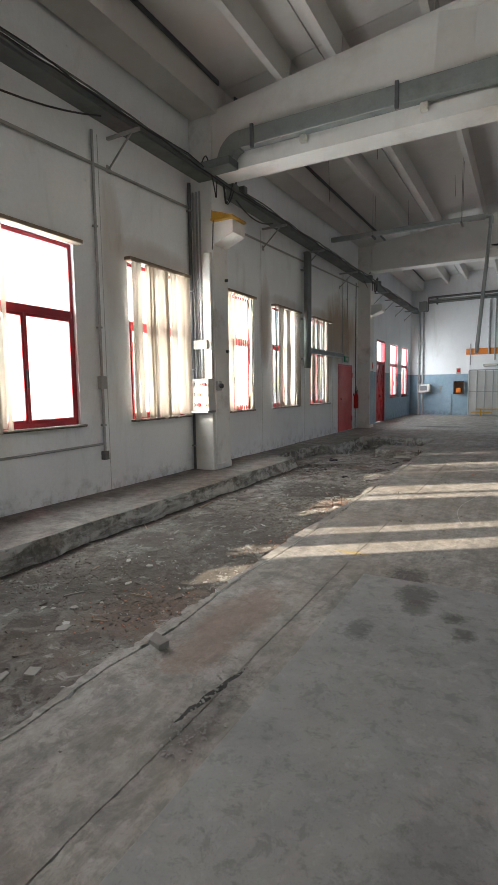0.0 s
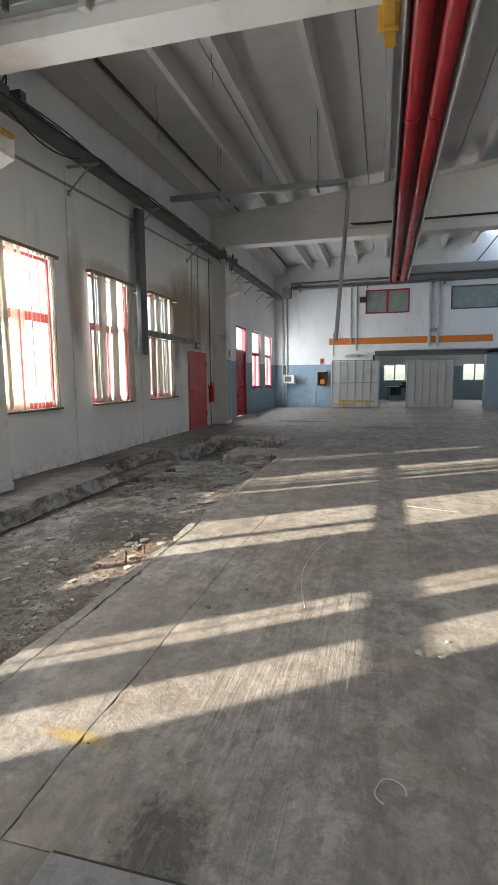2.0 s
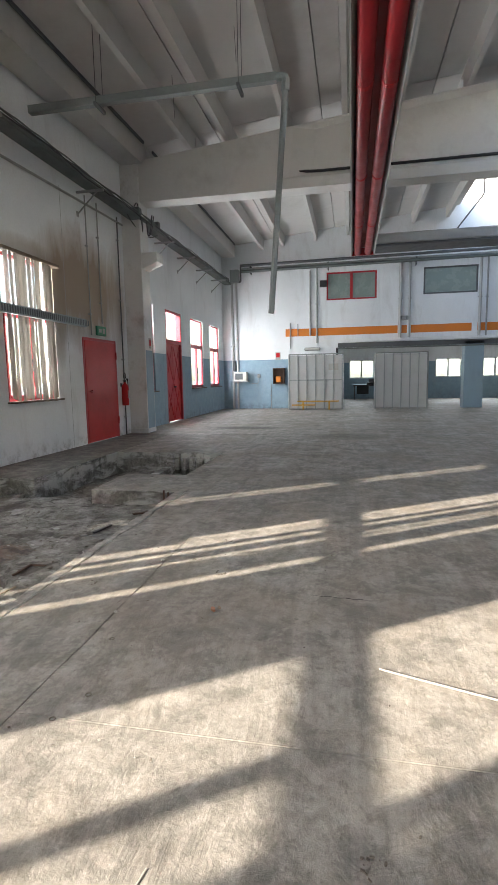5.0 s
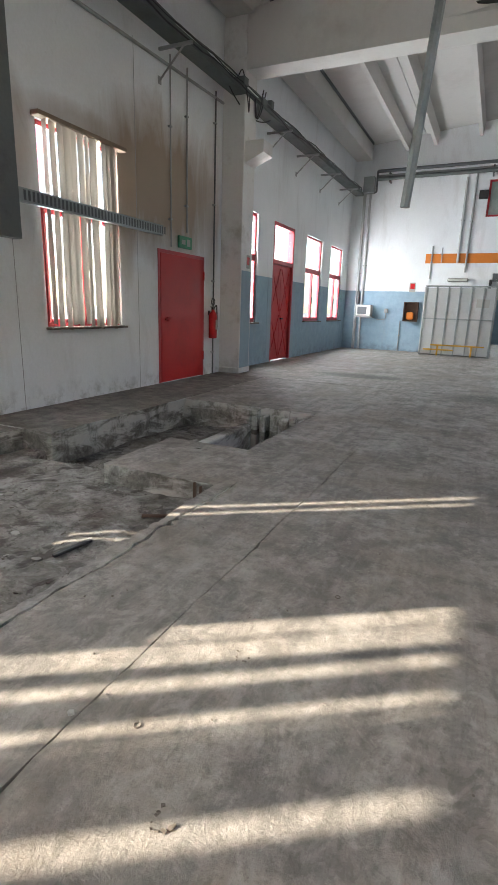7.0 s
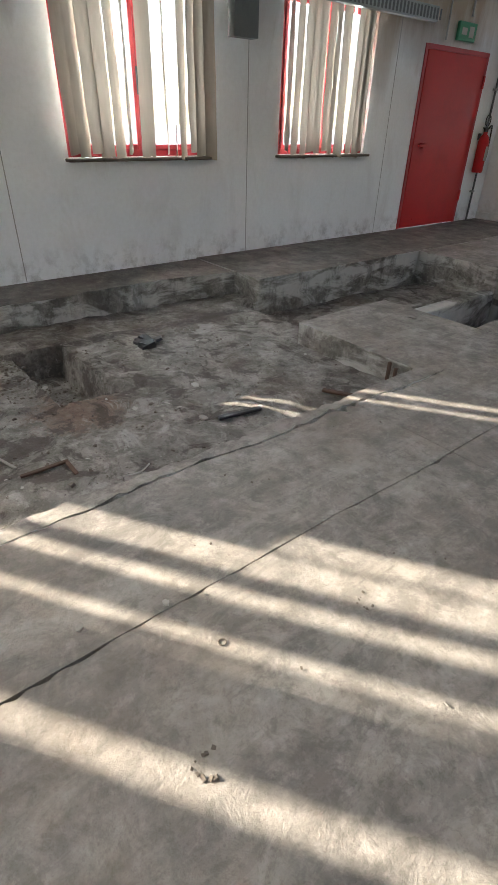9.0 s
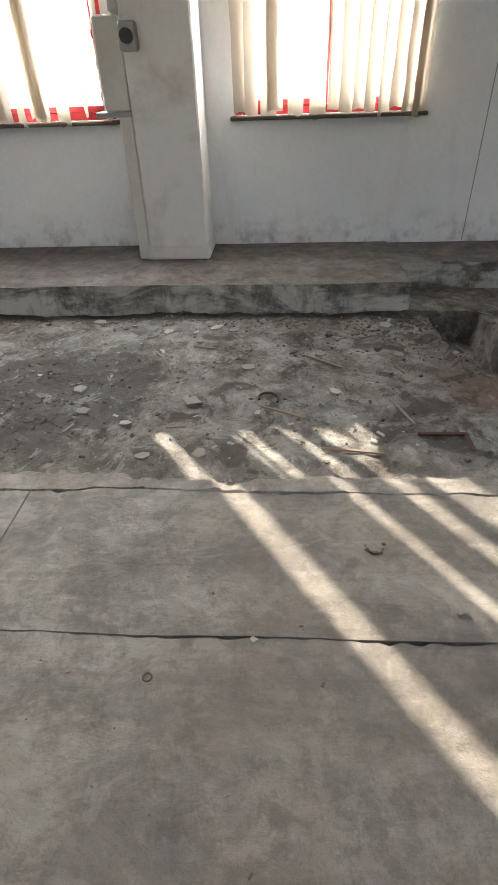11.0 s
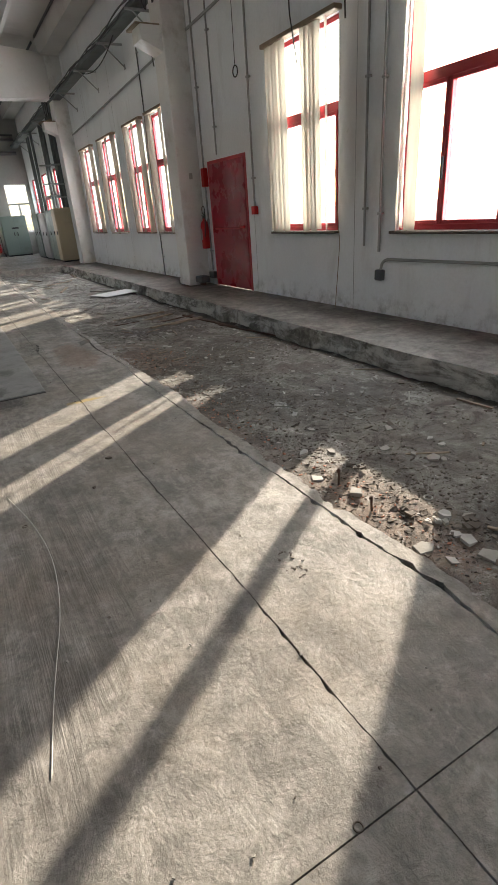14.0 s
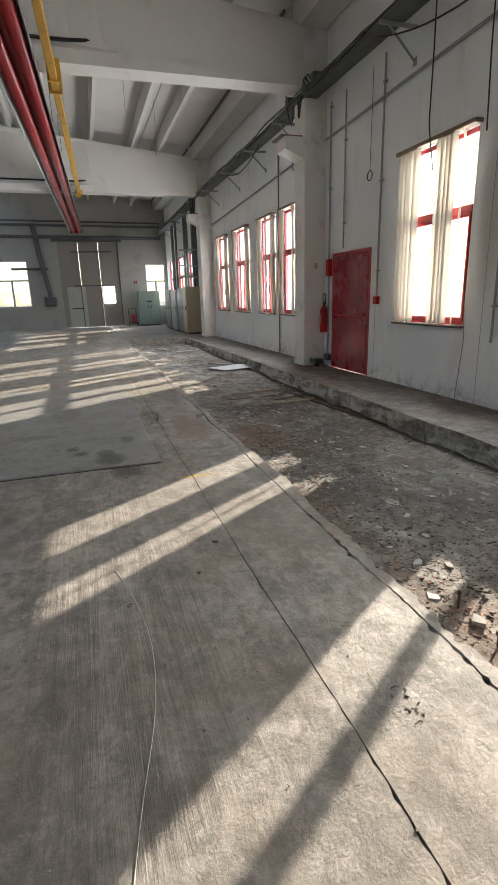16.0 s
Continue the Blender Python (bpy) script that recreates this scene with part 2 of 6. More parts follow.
M["plate"] = concrete("smooth screed", (0.245, 0.24, 0.228), (0.205, 0.2, 0.19), stain_amount=0.3, rough=(0.45, 0.7), bump=0.0008, mottle=0.25, spots=STAINS)
M["pit"] = concrete("broken dirty concrete", (0.30, 0.287, 0.262), (0.18, 0.166, 0.145), stain=(0.06, 0.047, 0.035), stain_amount=0.6, rough=(0.8, 0.95), bump=0.016, rust=0.22, spots=MUCK, dirt=0.7, clods=0.75)
M["kerb"] = concrete("crumbled kerb concrete", (0.34, 0.33, 0.30), (0.16, 0.15, 0.13), patches=True, stain_amount=0.45, rough=(0.85, 0.98), bump=0.011)
M["platform"] = concrete("platform concrete", (0.205, 0.187, 0.165), (0.135, 0.12, 0.105), stain_amount=0.4, rough=(0.6, 0.85), bump=0.003)
# Dirt in the floor joints; also paints the shaded edge of the screed patch.
M["joint"] = painted("joint dirt and edge shade", (0.035, 0.032, 0.028), amount=0.2, rough=0.95)
# The south wall's dim light is put into this grey; dirt mottles it.
M["dim_wall"] = painted("dirt mottled wall paint greyed for dim light", (0.40, 0.40, 0.38), (0.2, 0.18, 0.15), 0.6, 0.8, 0.9)
M["ceil"] = painted("pale ceiling concrete", (0.60, 0.585, 0.56), (0.3, 0.28, 0.25), 0.35, 0.85, 0.7, dark=0.9)
M["beam"] = painted("pale beam concrete", (0.70, 0.69, 0.66), (0.36, 0.33, 0.29), 0.4, 0.8, 1.2, dark=0.9)
M["pillar"] = painted("white pillar paint", (0.74, 0.735, 0.71), (0.3, 0.25, 0.19), 0.6, 0.7, 2.2, dark=0.85)
M["red"] = painted("red enamel", (0.47, 0.016, 0.018), (0.2, 0.02, 0.018), 0.4, 0.35, 2.0, dark=0.85)
M["red"].node_tree.nodes["Principled BSDF"].inputs["Specular IOR Level"].default_value = 0.2
# Red enamel turned crimson: the second door's backlit shade is in the colour.
M["red_backlit"] = painted("red enamel darkened as backlit", (0.27, 0.012, 0.026), (0.14, 0.02, 0.022), 0.45, 0.26, 2.0, dark=0.8)
M["red_frame"] = painted("red window frame paint", (0.42, 0.02, 0.03), (0.16, 0.05, 0.04), 0.4, 0.42, 4.0)
M["red_tube"] = painted("dark red enamelled tube", (0.33, 0.016, 0.022), (0.12, 0.02, 0.02), 0.4, 0.38, 3.0)
M["galv"] = painted("galvanised steel", (0.31, 0.34, 0.33), (0.18, 0.19, 0.18), 0.5, 0.45, 3.0, 0.55)
M["galv_dark"] = painted("dusty dark galvanised steel", (0.14, 0.155, 0.15), (0.07, 0.075, 0.07), 0.5, 0.6, 3.0, 0.3)
M["grey_pipe"] = painted("grey painted pipe", (0.33, 0.34, 0.33), (0.18, 0.17, 0.15), 0.4, 0.5, 5.0)
M["dark_pipe"] = painted("dark grey pipe", (0.10, 0.105, 0.11), (0.05, 0.05, 0.05), 0.4, 0.55, 5.0)
M["cable"] = painted("black cable sheath", (0.025, 0.025, 0.026), (0.08, 0.075, 0.07), 0.3, 0.6, 6.0)
M["yellow"] = painted("yellow enamel", (0.55, 0.30, 0.03), (0.2, 0.13, 0.05), 0.5, 0.5, 4.0)
M["orange"] = painted("orange wall stripe paint", (0.70, 0.21, 0.025), (0.4, 0.2, 0.1), 0.3, 0.6, 3.0)
M["rust"] = painted("rusty steel", (0.085, 0.048, 0.032), (0.05, 0.03, 0.025), 0.6, 0.85, 8.0, 0.1)
M["wood"] = painted("weathered wood", (0.24, 0.18, 0.125), (0.08, 0.06, 0.045), 0.5, 0.8, 6.0)
M["chip"] = painted("pale rubble", (0.27, 0.254, 0.228), (0.2, 0.18, 0.16), 0.5, 0.9, 12.0)
M["chip_dark"] = painted("dark rubble", (0.12, 0.1, 0.08), (0.05, 0.04, 0.035), 0.5, 0.95, 12.0)
M["brick_red"] = painted("broken terracotta", (0.36, 0.16, 0.10), (0.2, 0.1, 0.07), 0.5, 0.9, 12.0)
M["paper"] = painted("dirty white paper", (0.40, 0.385, 0.35), (0.4, 0.37, 0.32), 0.4, 0.85, 9.0)
M["white_box"] = painted("aged white plastic", (0.62, 0.61, 0.56), (0.4, 0.36, 0.28), 0.4, 0.5, 4.0)
M["grey_panel"] = painted("pale grey sheet metal", (0.46, 0.47, 0.46), (0.33, 0.33, 0.31), 0.4, 0.5, 2.0, 0.1)
M["green_cab"] = painted("grey green cabinet paint", (0.21, 0.27, 0.24), (0.12, 0.13, 0.11), 0.4, 0.45, 3.0)
M["beige"] = painted("beige enamel", (0.56, 0.47, 0.32), (0.34, 0.27, 0.18), 0.4, 0.5, 3.0)
M["dark"] = painted("black plastic", (0.02, 0.02, 0.022), (0.06, 0.055, 0.05), 0.3, 0.5, 6.0)
M["green_sign"] = painted("green sign", (0.02, 0.22, 0.10), (0.05, 0.1, 0.06), 0.3, 0.4, 6.0)
M["blue_pier"] = painted("blue pier paint", (0.26, 0.36, 0.43), (0.2, 0.24, 0.26), 0.4, 0.6, 2.0)
M["door_grey"] = painted("grey brown gate paint", (0.30, 0.285, 0.26), (0.2, 0.18, 0.15), 0.4, 0.65, 1.5)


def fabric(name, through_light, tone):
    k = Nodes(name)
    w = k.noise(9, 4, 0.6, (1, 1, 0.15))
    f = k.noise(90, 2, 0.5, (1, 1, 1))
    c = k.mix(k.ramp(w, 0.35, 0.7), tone, tuple(v * 0.7 for v in tone))
    c = k.mix(k.ramp(k.axis(2), 0.9, 1.3, 0.35, 0), c, (0.3, 0.25, 0.2))
    k.out(c, 0.9)
    t = k.n.new("ShaderNodeBsdfTranslucent")
    k.put(c, t.inputs["Color"])
    m = k.n.new("ShaderNodeMixShader")
    m.inputs[0].default_value = through_light
    k.l.new(k.bsdf.outputs[0], m.inputs[1])
    k.l.new(t.outputs[0], m.inputs[2])
    k.l.new(m.outputs[0], k.n["Material Output"].inputs["Surface"])
    k.bump(f, 0.001, 0.4)
    return k.mat


M["fabric"] = fabric("dense grubby blind fabric", 0.05, (0.38, 0.335, 0.275))
# Same cloth made paler and more see-through, so that it looks sunlit.
M["fabric_sunlit"] = fabric("yellowed blind fabric toned as sunlit", 0.2, (0.5, 0.44, 0.35))


def glass(name, rough=0.02, tint=(0.93, 0.95, 0.95)):
    k = Nodes(name)
    t = k.n.new("ShaderNodeBsdfTransparent")
    t.inputs[0].default_value = (*tint, 1)
    g = k.n.new("ShaderNodeBsdfGlossy")
    g.inputs["Roughness"].default_value = rough
    m = k.n.new("ShaderNodeMixShader")
    m.inputs[0].default_value = 0.05
    k.l.new(t.outputs[0], m.inputs[1])
    k.l.new(g.outputs[0], m.inputs[2])
    k.l.new(m.outputs[0], k.n["Material Output"].inputs["Surface"])
    return k.mat


M["glass"] = glass("dusty window glass")
M["dim_glass"] = painted("frosted dim glass", (0.26, 0.32, 0.30), (0.18, 0.22, 0.2), 0.4, 0.25, 3.0)


def emitter(name, color, strength):
    m = bpy.data.materials.new(name)
    m.use_nodes = True
    b = m.node_tree.nodes["Principled BSDF"]
    b.inputs["Base Color"].default_value = (0.8, 0.8, 0.8, 1)
    b.inputs["Emission Color"].default_value = (*color, 1)
    b.inputs["Emission Strength"].default_value = strength
    return m


# Glowing pane put in for the daylight behind the gate's wicket window.
M["wicket_glow"] = emitter("glowing wicket pane", (1.0, 1.0, 1.0), 4.0)

# ---------------------------------------------------------------- mesh helpers


def finish(name, bm, material, parent=None, label="", smooth=False):
    me = bpy.data.meshes.new(name)
    bmesh.ops.recalc_face_normals(bm, faces=bm.faces)
    bm.to_mesh(me)
    bm.free()
    if smooth:
        for p in me.polygons:
            p.use_smooth = True
    for m in material if isinstance(material, (list, tuple)) else [material]:
        me.materials.append(m)
    ob = new(name, me)
    if parent:
        ob.parent = parent
    if label:
        ob["label"] = label
    return ob


def part(name, bm, material, parent, label="", smooth=False):
    return finish(name, bm, material, parent, label, smooth)


def thing(name, label, category, at=(0, 0, 0), rz=0.0, group="", kind=""):
    ob = new(name)
    ob.empty_display_size = 0.1
    ob.matrix_basis = pose(*at, 0, 0, rz)
    return tagged(ob, label, category, group, kind)


def box(bm, x0, y0, z0, x1, y1, z1, bevel=0.0, m=None):
    vs = [bm.verts.new((x, y, z)) for z in (z0, z1) for x, y in ((x0, y0), (x1, y0), (x1, y1), (x0, y1))]
    fs = [bm.faces.new([vs[i] for i in f]) for f in ((3, 2, 1, 0), (4, 5, 6, 7), (0, 1, 5, 4), (1, 2, 6, 5), (2, 3, 7, 6), (3, 0, 4, 7))]
    if m:
        bmesh.ops.transform(bm, matrix=m, verts=vs)
    if bevel:
        es = {e for f in fs for e in f.edges}
        bmesh.ops.bevel(bm, geom=list(es), offset=bevel, segments=1, affect="EDGES")
    return bm


def boxes(*items, bevel=0.0):
    bm = bmesh.new()
    for it in items:
        box(bm, *it, bevel=bevel)
    return bm


def tube(bm, points, r, sides=8, closed=False, cap=True):
    """A round tube along points."""
    pts = [Vector(p) for p in points]
    rings = []
    for i, p in enumerate(pts):
        a = pts[max(i - 1, 0)]
        b = pts[min(i + 1, len(pts) - 1)]
        d = (b - a).normalized()
        u = d.orthogonal().normalized() if i == 0 else (rings_u - d * rings_u.dot(d)).normalized()
        rings_u = u
        v = d.cross(u)
        rings.append([bm.verts.new(p + r * (math.cos(2 * math.pi * k / sides) * u + math.sin(2 * math.pi * k / sides) * v)) for k in range(sides)])
    for a, b in zip(rings, rings[1:]):
        for k in range(sides):
            bm.faces.new((a[k], a[(k + 1) % sides], b[(k + 1) % sides], b[k]))
    if cap:
        bm.faces.new(rings[0][::-1])
        bm.faces.new(rings[-1])
    return bm


def rounded(points, radius, steps=5):
    """A path whose corners are rounded off."""
    pts = [Vector(p) for p in points]
    out = [pts[0]]
    for a, b, c in zip(pts, pts[1:], pts[2:]):
        r = min(radius, (a - b).length * 0.45, (c - b).length * 0.45)
        p, q = b + (a - b).normalized() * r, b + (c - b).normalized() * r
        for i in range(steps + 1):
            t = i / steps
            out.append((1 - t) ** 2 * p + 2 * t * (1 - t) * b + t * t * q)
    return out + [pts[-1]]


def cells(name, axis, lo, hi, u_range, v_range, holes, material, label, category):
    """A wall of real thickness, normal to axis 0 or 1, with rectangular openings (u0, u1, v0, v1) through it."""
    us = sorted({*u_range, *(h[i] for h in holes for i in (0, 1))})
    vs = sorted({*v_range, *(h[i] for h in holes for i in (2, 3))})
    us = [u for u in us if u_range[0] <= u <= u_range[1]]
    vs = [v for v in vs if v_range[0] <= v <= v_range[1]]

    def solid(i, j):
        if not (0 <= i < len(us) - 1 and 0 <= j < len(vs) - 1):
            return False
        u, v = (us[i] + us[i + 1]) / 2, (vs[j] + vs[j + 1]) / 2
        return not any(h[0] < u < h[1] and h[2] < v < h[3] for h in holes)

    bm = bmesh.new()
    cache = {}

    def vert(d, u, v):
        key = (d, u, v)
        if key not in cache:
            cache[key] = bm.verts.new((d, u, v) if axis == 0 else (u, d, v))
        return cache[key]

    for i in range(len(us) - 1):
        for j in range(len(vs) - 1):
            if not solid(i, j):
                continue
            a, b, c, d = us[i], us[i + 1], vs[j], vs[j + 1]
            for w in (lo, hi):
                bm.faces.new([vert(w, a, c), vert(w, b, c), vert(w, b, d), vert(w, a, d)])
            for (di, dj), (p, q) in (((-1, 0), ((a, c), (a, d))), ((1, 0), ((b, c), (b, d))), ((0, -1), ((a, c), (b, c))), ((0, 1), ((a, d), (b, d)))):
                if not solid(i + di, j + dj):
                    bm.faces.new([vert(lo, *p), vert(hi, *p), vert(hi, *q), vert(lo, *q)])
    ob = finish(name, bm, material)
    return tagged(ob, label, category, kind="structure")


# ---------------------------------------------------------------- the hall
Y0, Y1, XE = -21.0, 26.2, 19.0
PILLARS = (-10.88, -1.925, 7.49, 17.27)
BEAM_Z = {-10.88: 4.68, -1.925: 4.88, 7.49: 4.83, 17.27: 5.18}
SILL, HEAD = 0.95, 3.2
WIN = [  # y0, y1 of each window of the long wall
    (-20.2, -18.8), (-17.7, -16.3), (-15.0, -13.6),
    (-9.85, -8.65), (-7.8, -6.45), (-5.47, -4.38), (-3.92, -2.4),
    (0.84, 2.3), (3.33, 4.66), (5.65, 7.02), (7.95, 9.37), (10.4, 11.82), (12.72, 14.1),
    (17.8, 18.72), (21.88, 23.3), (24.15, 25.5)]
DOOR_TALL = (19.6, 20.96)
west_holes = [(a, b, SILL, HEAD) for a, b in WIN] + [(*DOOR_TALL, -0.1, 3.2), (15.0, 16.415, -0.1, 2.1), (-1.34, 0.02, -0.1, 2.09)]
cells("wall_west", 0, -0.18, 0.0, (Y0 - 0.3, 17.27), (-0.8, 7.0), [h for h in west_holes if h[1] < 17], M["wall"], "white painted hall wall with tall windows, stained and peeling", "wall")
cells("wall_west_blue", 0, -0.18, 0.0, (17.27, Y1 + 0.3), (-0.8, 7.0), [h for h in west_holes if h[0] > 17], M["wall_blue"], "white wall with a pale blue lower half", "wall")
OPEN_X = (4.58, 15.2)
cells("wall_north", 1, Y1, Y1 + 0.3, (0.0, XE), (-0.8, 8.4), [(*OPEN_X, -0.1, 2.5), (4.15, 6.03, 4.16, 5.2), (7.72, 9.62, 4.22, 5.2), (10.8, 12.7, 4.22, 5.2)], M["wall_blue"], "white end wall with blue lower half and wide low opening", "wall")
cells("wall_south", 1, Y0 - 0.3, Y0, (0.0, XE), (-0.8, 8.4), [(0.12, 1.17, 0.95, 3.15), (6.95, 8.6, 1.1, 3.35), (2.5, 5.45, -0.1, 4.2)], M["dim_wall"], "dirt mottled end wall, painted grey for its dimness, with windows and a tall gate", "wall")
cells("wall_east", 0, XE, XE + 0.3, (Y0 - 0.3, Y1 + 0.3), (-0.8, 8.4), [], M["wall"], "plain white far side wall", "wall")

# the room behind the wide opening
BACK_WIN = ((5.0, 6.3), (9.45, 10.75), (11.7, 13.1), (14.0, 15.4))
cells("wall_back_room", 1, 34.3, 34.6, (-1.0, XE), (-0.8, 3.4), [(a, b, 1.1, 2.08) for a, b in BACK_WIN], M["wall_blue"], "dim back room wall with square windows", "wall")
cells("wall_back_room_side", 0, -0.3, 0.0, (Y1 + 0.3, 34.3), (-0.8, 3.4), [], M["wall_blue"], "plain side wall of back room", "wall")
cells("wall_back_room_east", 0, XE, XE + 0.3, (Y1 + 0.3, 34.6), (-0.8, 3.4), [], M["wall"], "plain side wall of back room", "wall")
tagged(finish("ceiling_back_room", boxes((-0.3, Y1 + 0.3, 3.4, XE + 0.3, 34.6, 3.6)), M["ceil"]), "low flat concrete ceiling of back room", "ceiling", kind="structure")


def soffit(x, y=0.0):
    return 6.13 + 0.24 * min(1.0, max(0.0, (y - 7.5) / 9.9)) + 0.105 * min(x, 2 * 9.6 - x)


def build_ceiling():
    bm = bmesh.new()
    ridge = 9.6

    def prism(quad):
        """quad: four (x, y, z low, z high) corners."""
        vs = [bm.verts.new((x, y, z)) for x, y, z, _ in quad] + [bm.verts.new((x, y, z)) for x, y, _, z in quad]
        for f in ((3, 2, 1, 0), (4, 5, 6, 7), (0, 1, 5, 4), (1, 2, 6, 5), (2, 3, 7, 6), (3, 0, 4, 7)):
            bm.faces.new([vs[i] for i in f])

    def slab(x0, x1, y0, y1):
        prism([(x, y, soffit(x, y), soffit(x, y) + 0.15) for x, y in ((x0, y0), (x1, y0), (x1, y1), (x0, y1))])

    def rib(x, y0, y1, w_top, w_bot, h=0.37):
        vs = [bm.verts.new((x + dx, y, soffit(x, y) + 0.01 - d)) for y in (y0, y1) for dx, d in ((-w_top / 2, 0), (w_top / 2, 0), (w_bot / 2, h), (-w_bot / 2, h))]
        for f in ((0, 1, 2, 3), (7, 6, 5, 4), (0, 4, 5, 1), (1, 5, 6, 2), (2, 6, 7, 3), (3, 7, 4, 0)):
            bm.faces.new([vs[i] for i in f])

    edges = (Y0 - 0.3, *PILLARS, Y1 + 0.3)
    joints = [(-0.3, 2.15), (2.17, 4.44), (4.46, 6.72), (6.74, 8.9)]
    east = [(2 * ridge - b, 2 * ridge - a) for a, b in reversed(joints)]
    for y0, y1 in zip(edges, edges[1:]):
        for x0, x1 in joints + east:
            slab(x0, x1, y0 + 0.006, y1 - 0.006)
        for x0, x1 in ((-0.3, 8.9), (10.3, 19.5)):
            prism([(x, y, soffit(x, y) + 0.16, soffit(x, y) + 0.22) for x, y in ((x0, y0), (x1, y0), (x1, y1), (x0, y1))])
        for x in (1.66, 2.48, 3.74, 4.95, 6.05, 7.3, 8.5):
            rib(x, y0 + 0.02, y1 - 0.02, 0.16, 0.10)
            rib(2 * ridge - x, y0 + 0.02, y1 - 0.02, 0.16, 0.10)
        rib(0.3, y0 + 0.02, y1 - 0.02, 0.55, 0.5, 0.42)
    ob = finish("ceiling", bm, M["ceil"])
    tagged(ob, "pale concrete ceiling of ribbed double tee slabs", "ceiling", kind="structure")


build_ceiling()
# dark strips added in place of the shaded gap beside the edge rib
for y0, y1 in zip((Y0, *PILLARS), (*PILLARS, Y1)):
    bm = bmesh.new()
    vs = [bm.verts.new((x, y, soffit(0.6, y) + dz)) for y in (y0 + 0.25, y1 - 0.25) for x, dz in ((0.60, -0.06), (0.63, -0.06), (0.63, 0.02), (0.60, 0.02))]
    for f in ((0, 1, 2, 3), (7, 6, 5, 4), (0, 4, 5, 1), (1, 5, 6, 2), (2, 6, 7, 3), (3, 7, 4, 0)):
        bm.faces.new([vs[i] for i in f])
    tagged(finish("ceiling_gap_strip", bm, M["dark_pipe"]), "dark strip in place of the shaded joint gap along the ceiling edge", "trim", kind="structure")


def pit_z(x, y):
    """Height of the sunken strip."""
    z = -0.165 + 0.03 * noise.noise(Vector((x * 0.9, y * 0.6, 0))) + 0.02 * noise.noise(Vector((x * 4, y * 3, 2))) + 0.012 * noise.noise(Vector((x * 13, y * 11, 7))) + 0.006 * noise.noise(Vector((x * 31, y * 29, 9)))
    z += 0.06 * max(0.0, (x - 2.55) / 0.7) * (0.6 + noise.noise(Vector((3, y * 0.8, 1))))
    z -= 0.035 * max(0.0, (1.9 - x) / 0.8)
    if 1.0 < x < 2.2 and y > 11.45:
        z -= 0.16
    if 2.1 < x < 3.05 and y > 12.1:
        z -= 0.5
    if 1.15 < x < 2.14 and 9.36 < y < 9.66:
        z -= 0.22
    return z


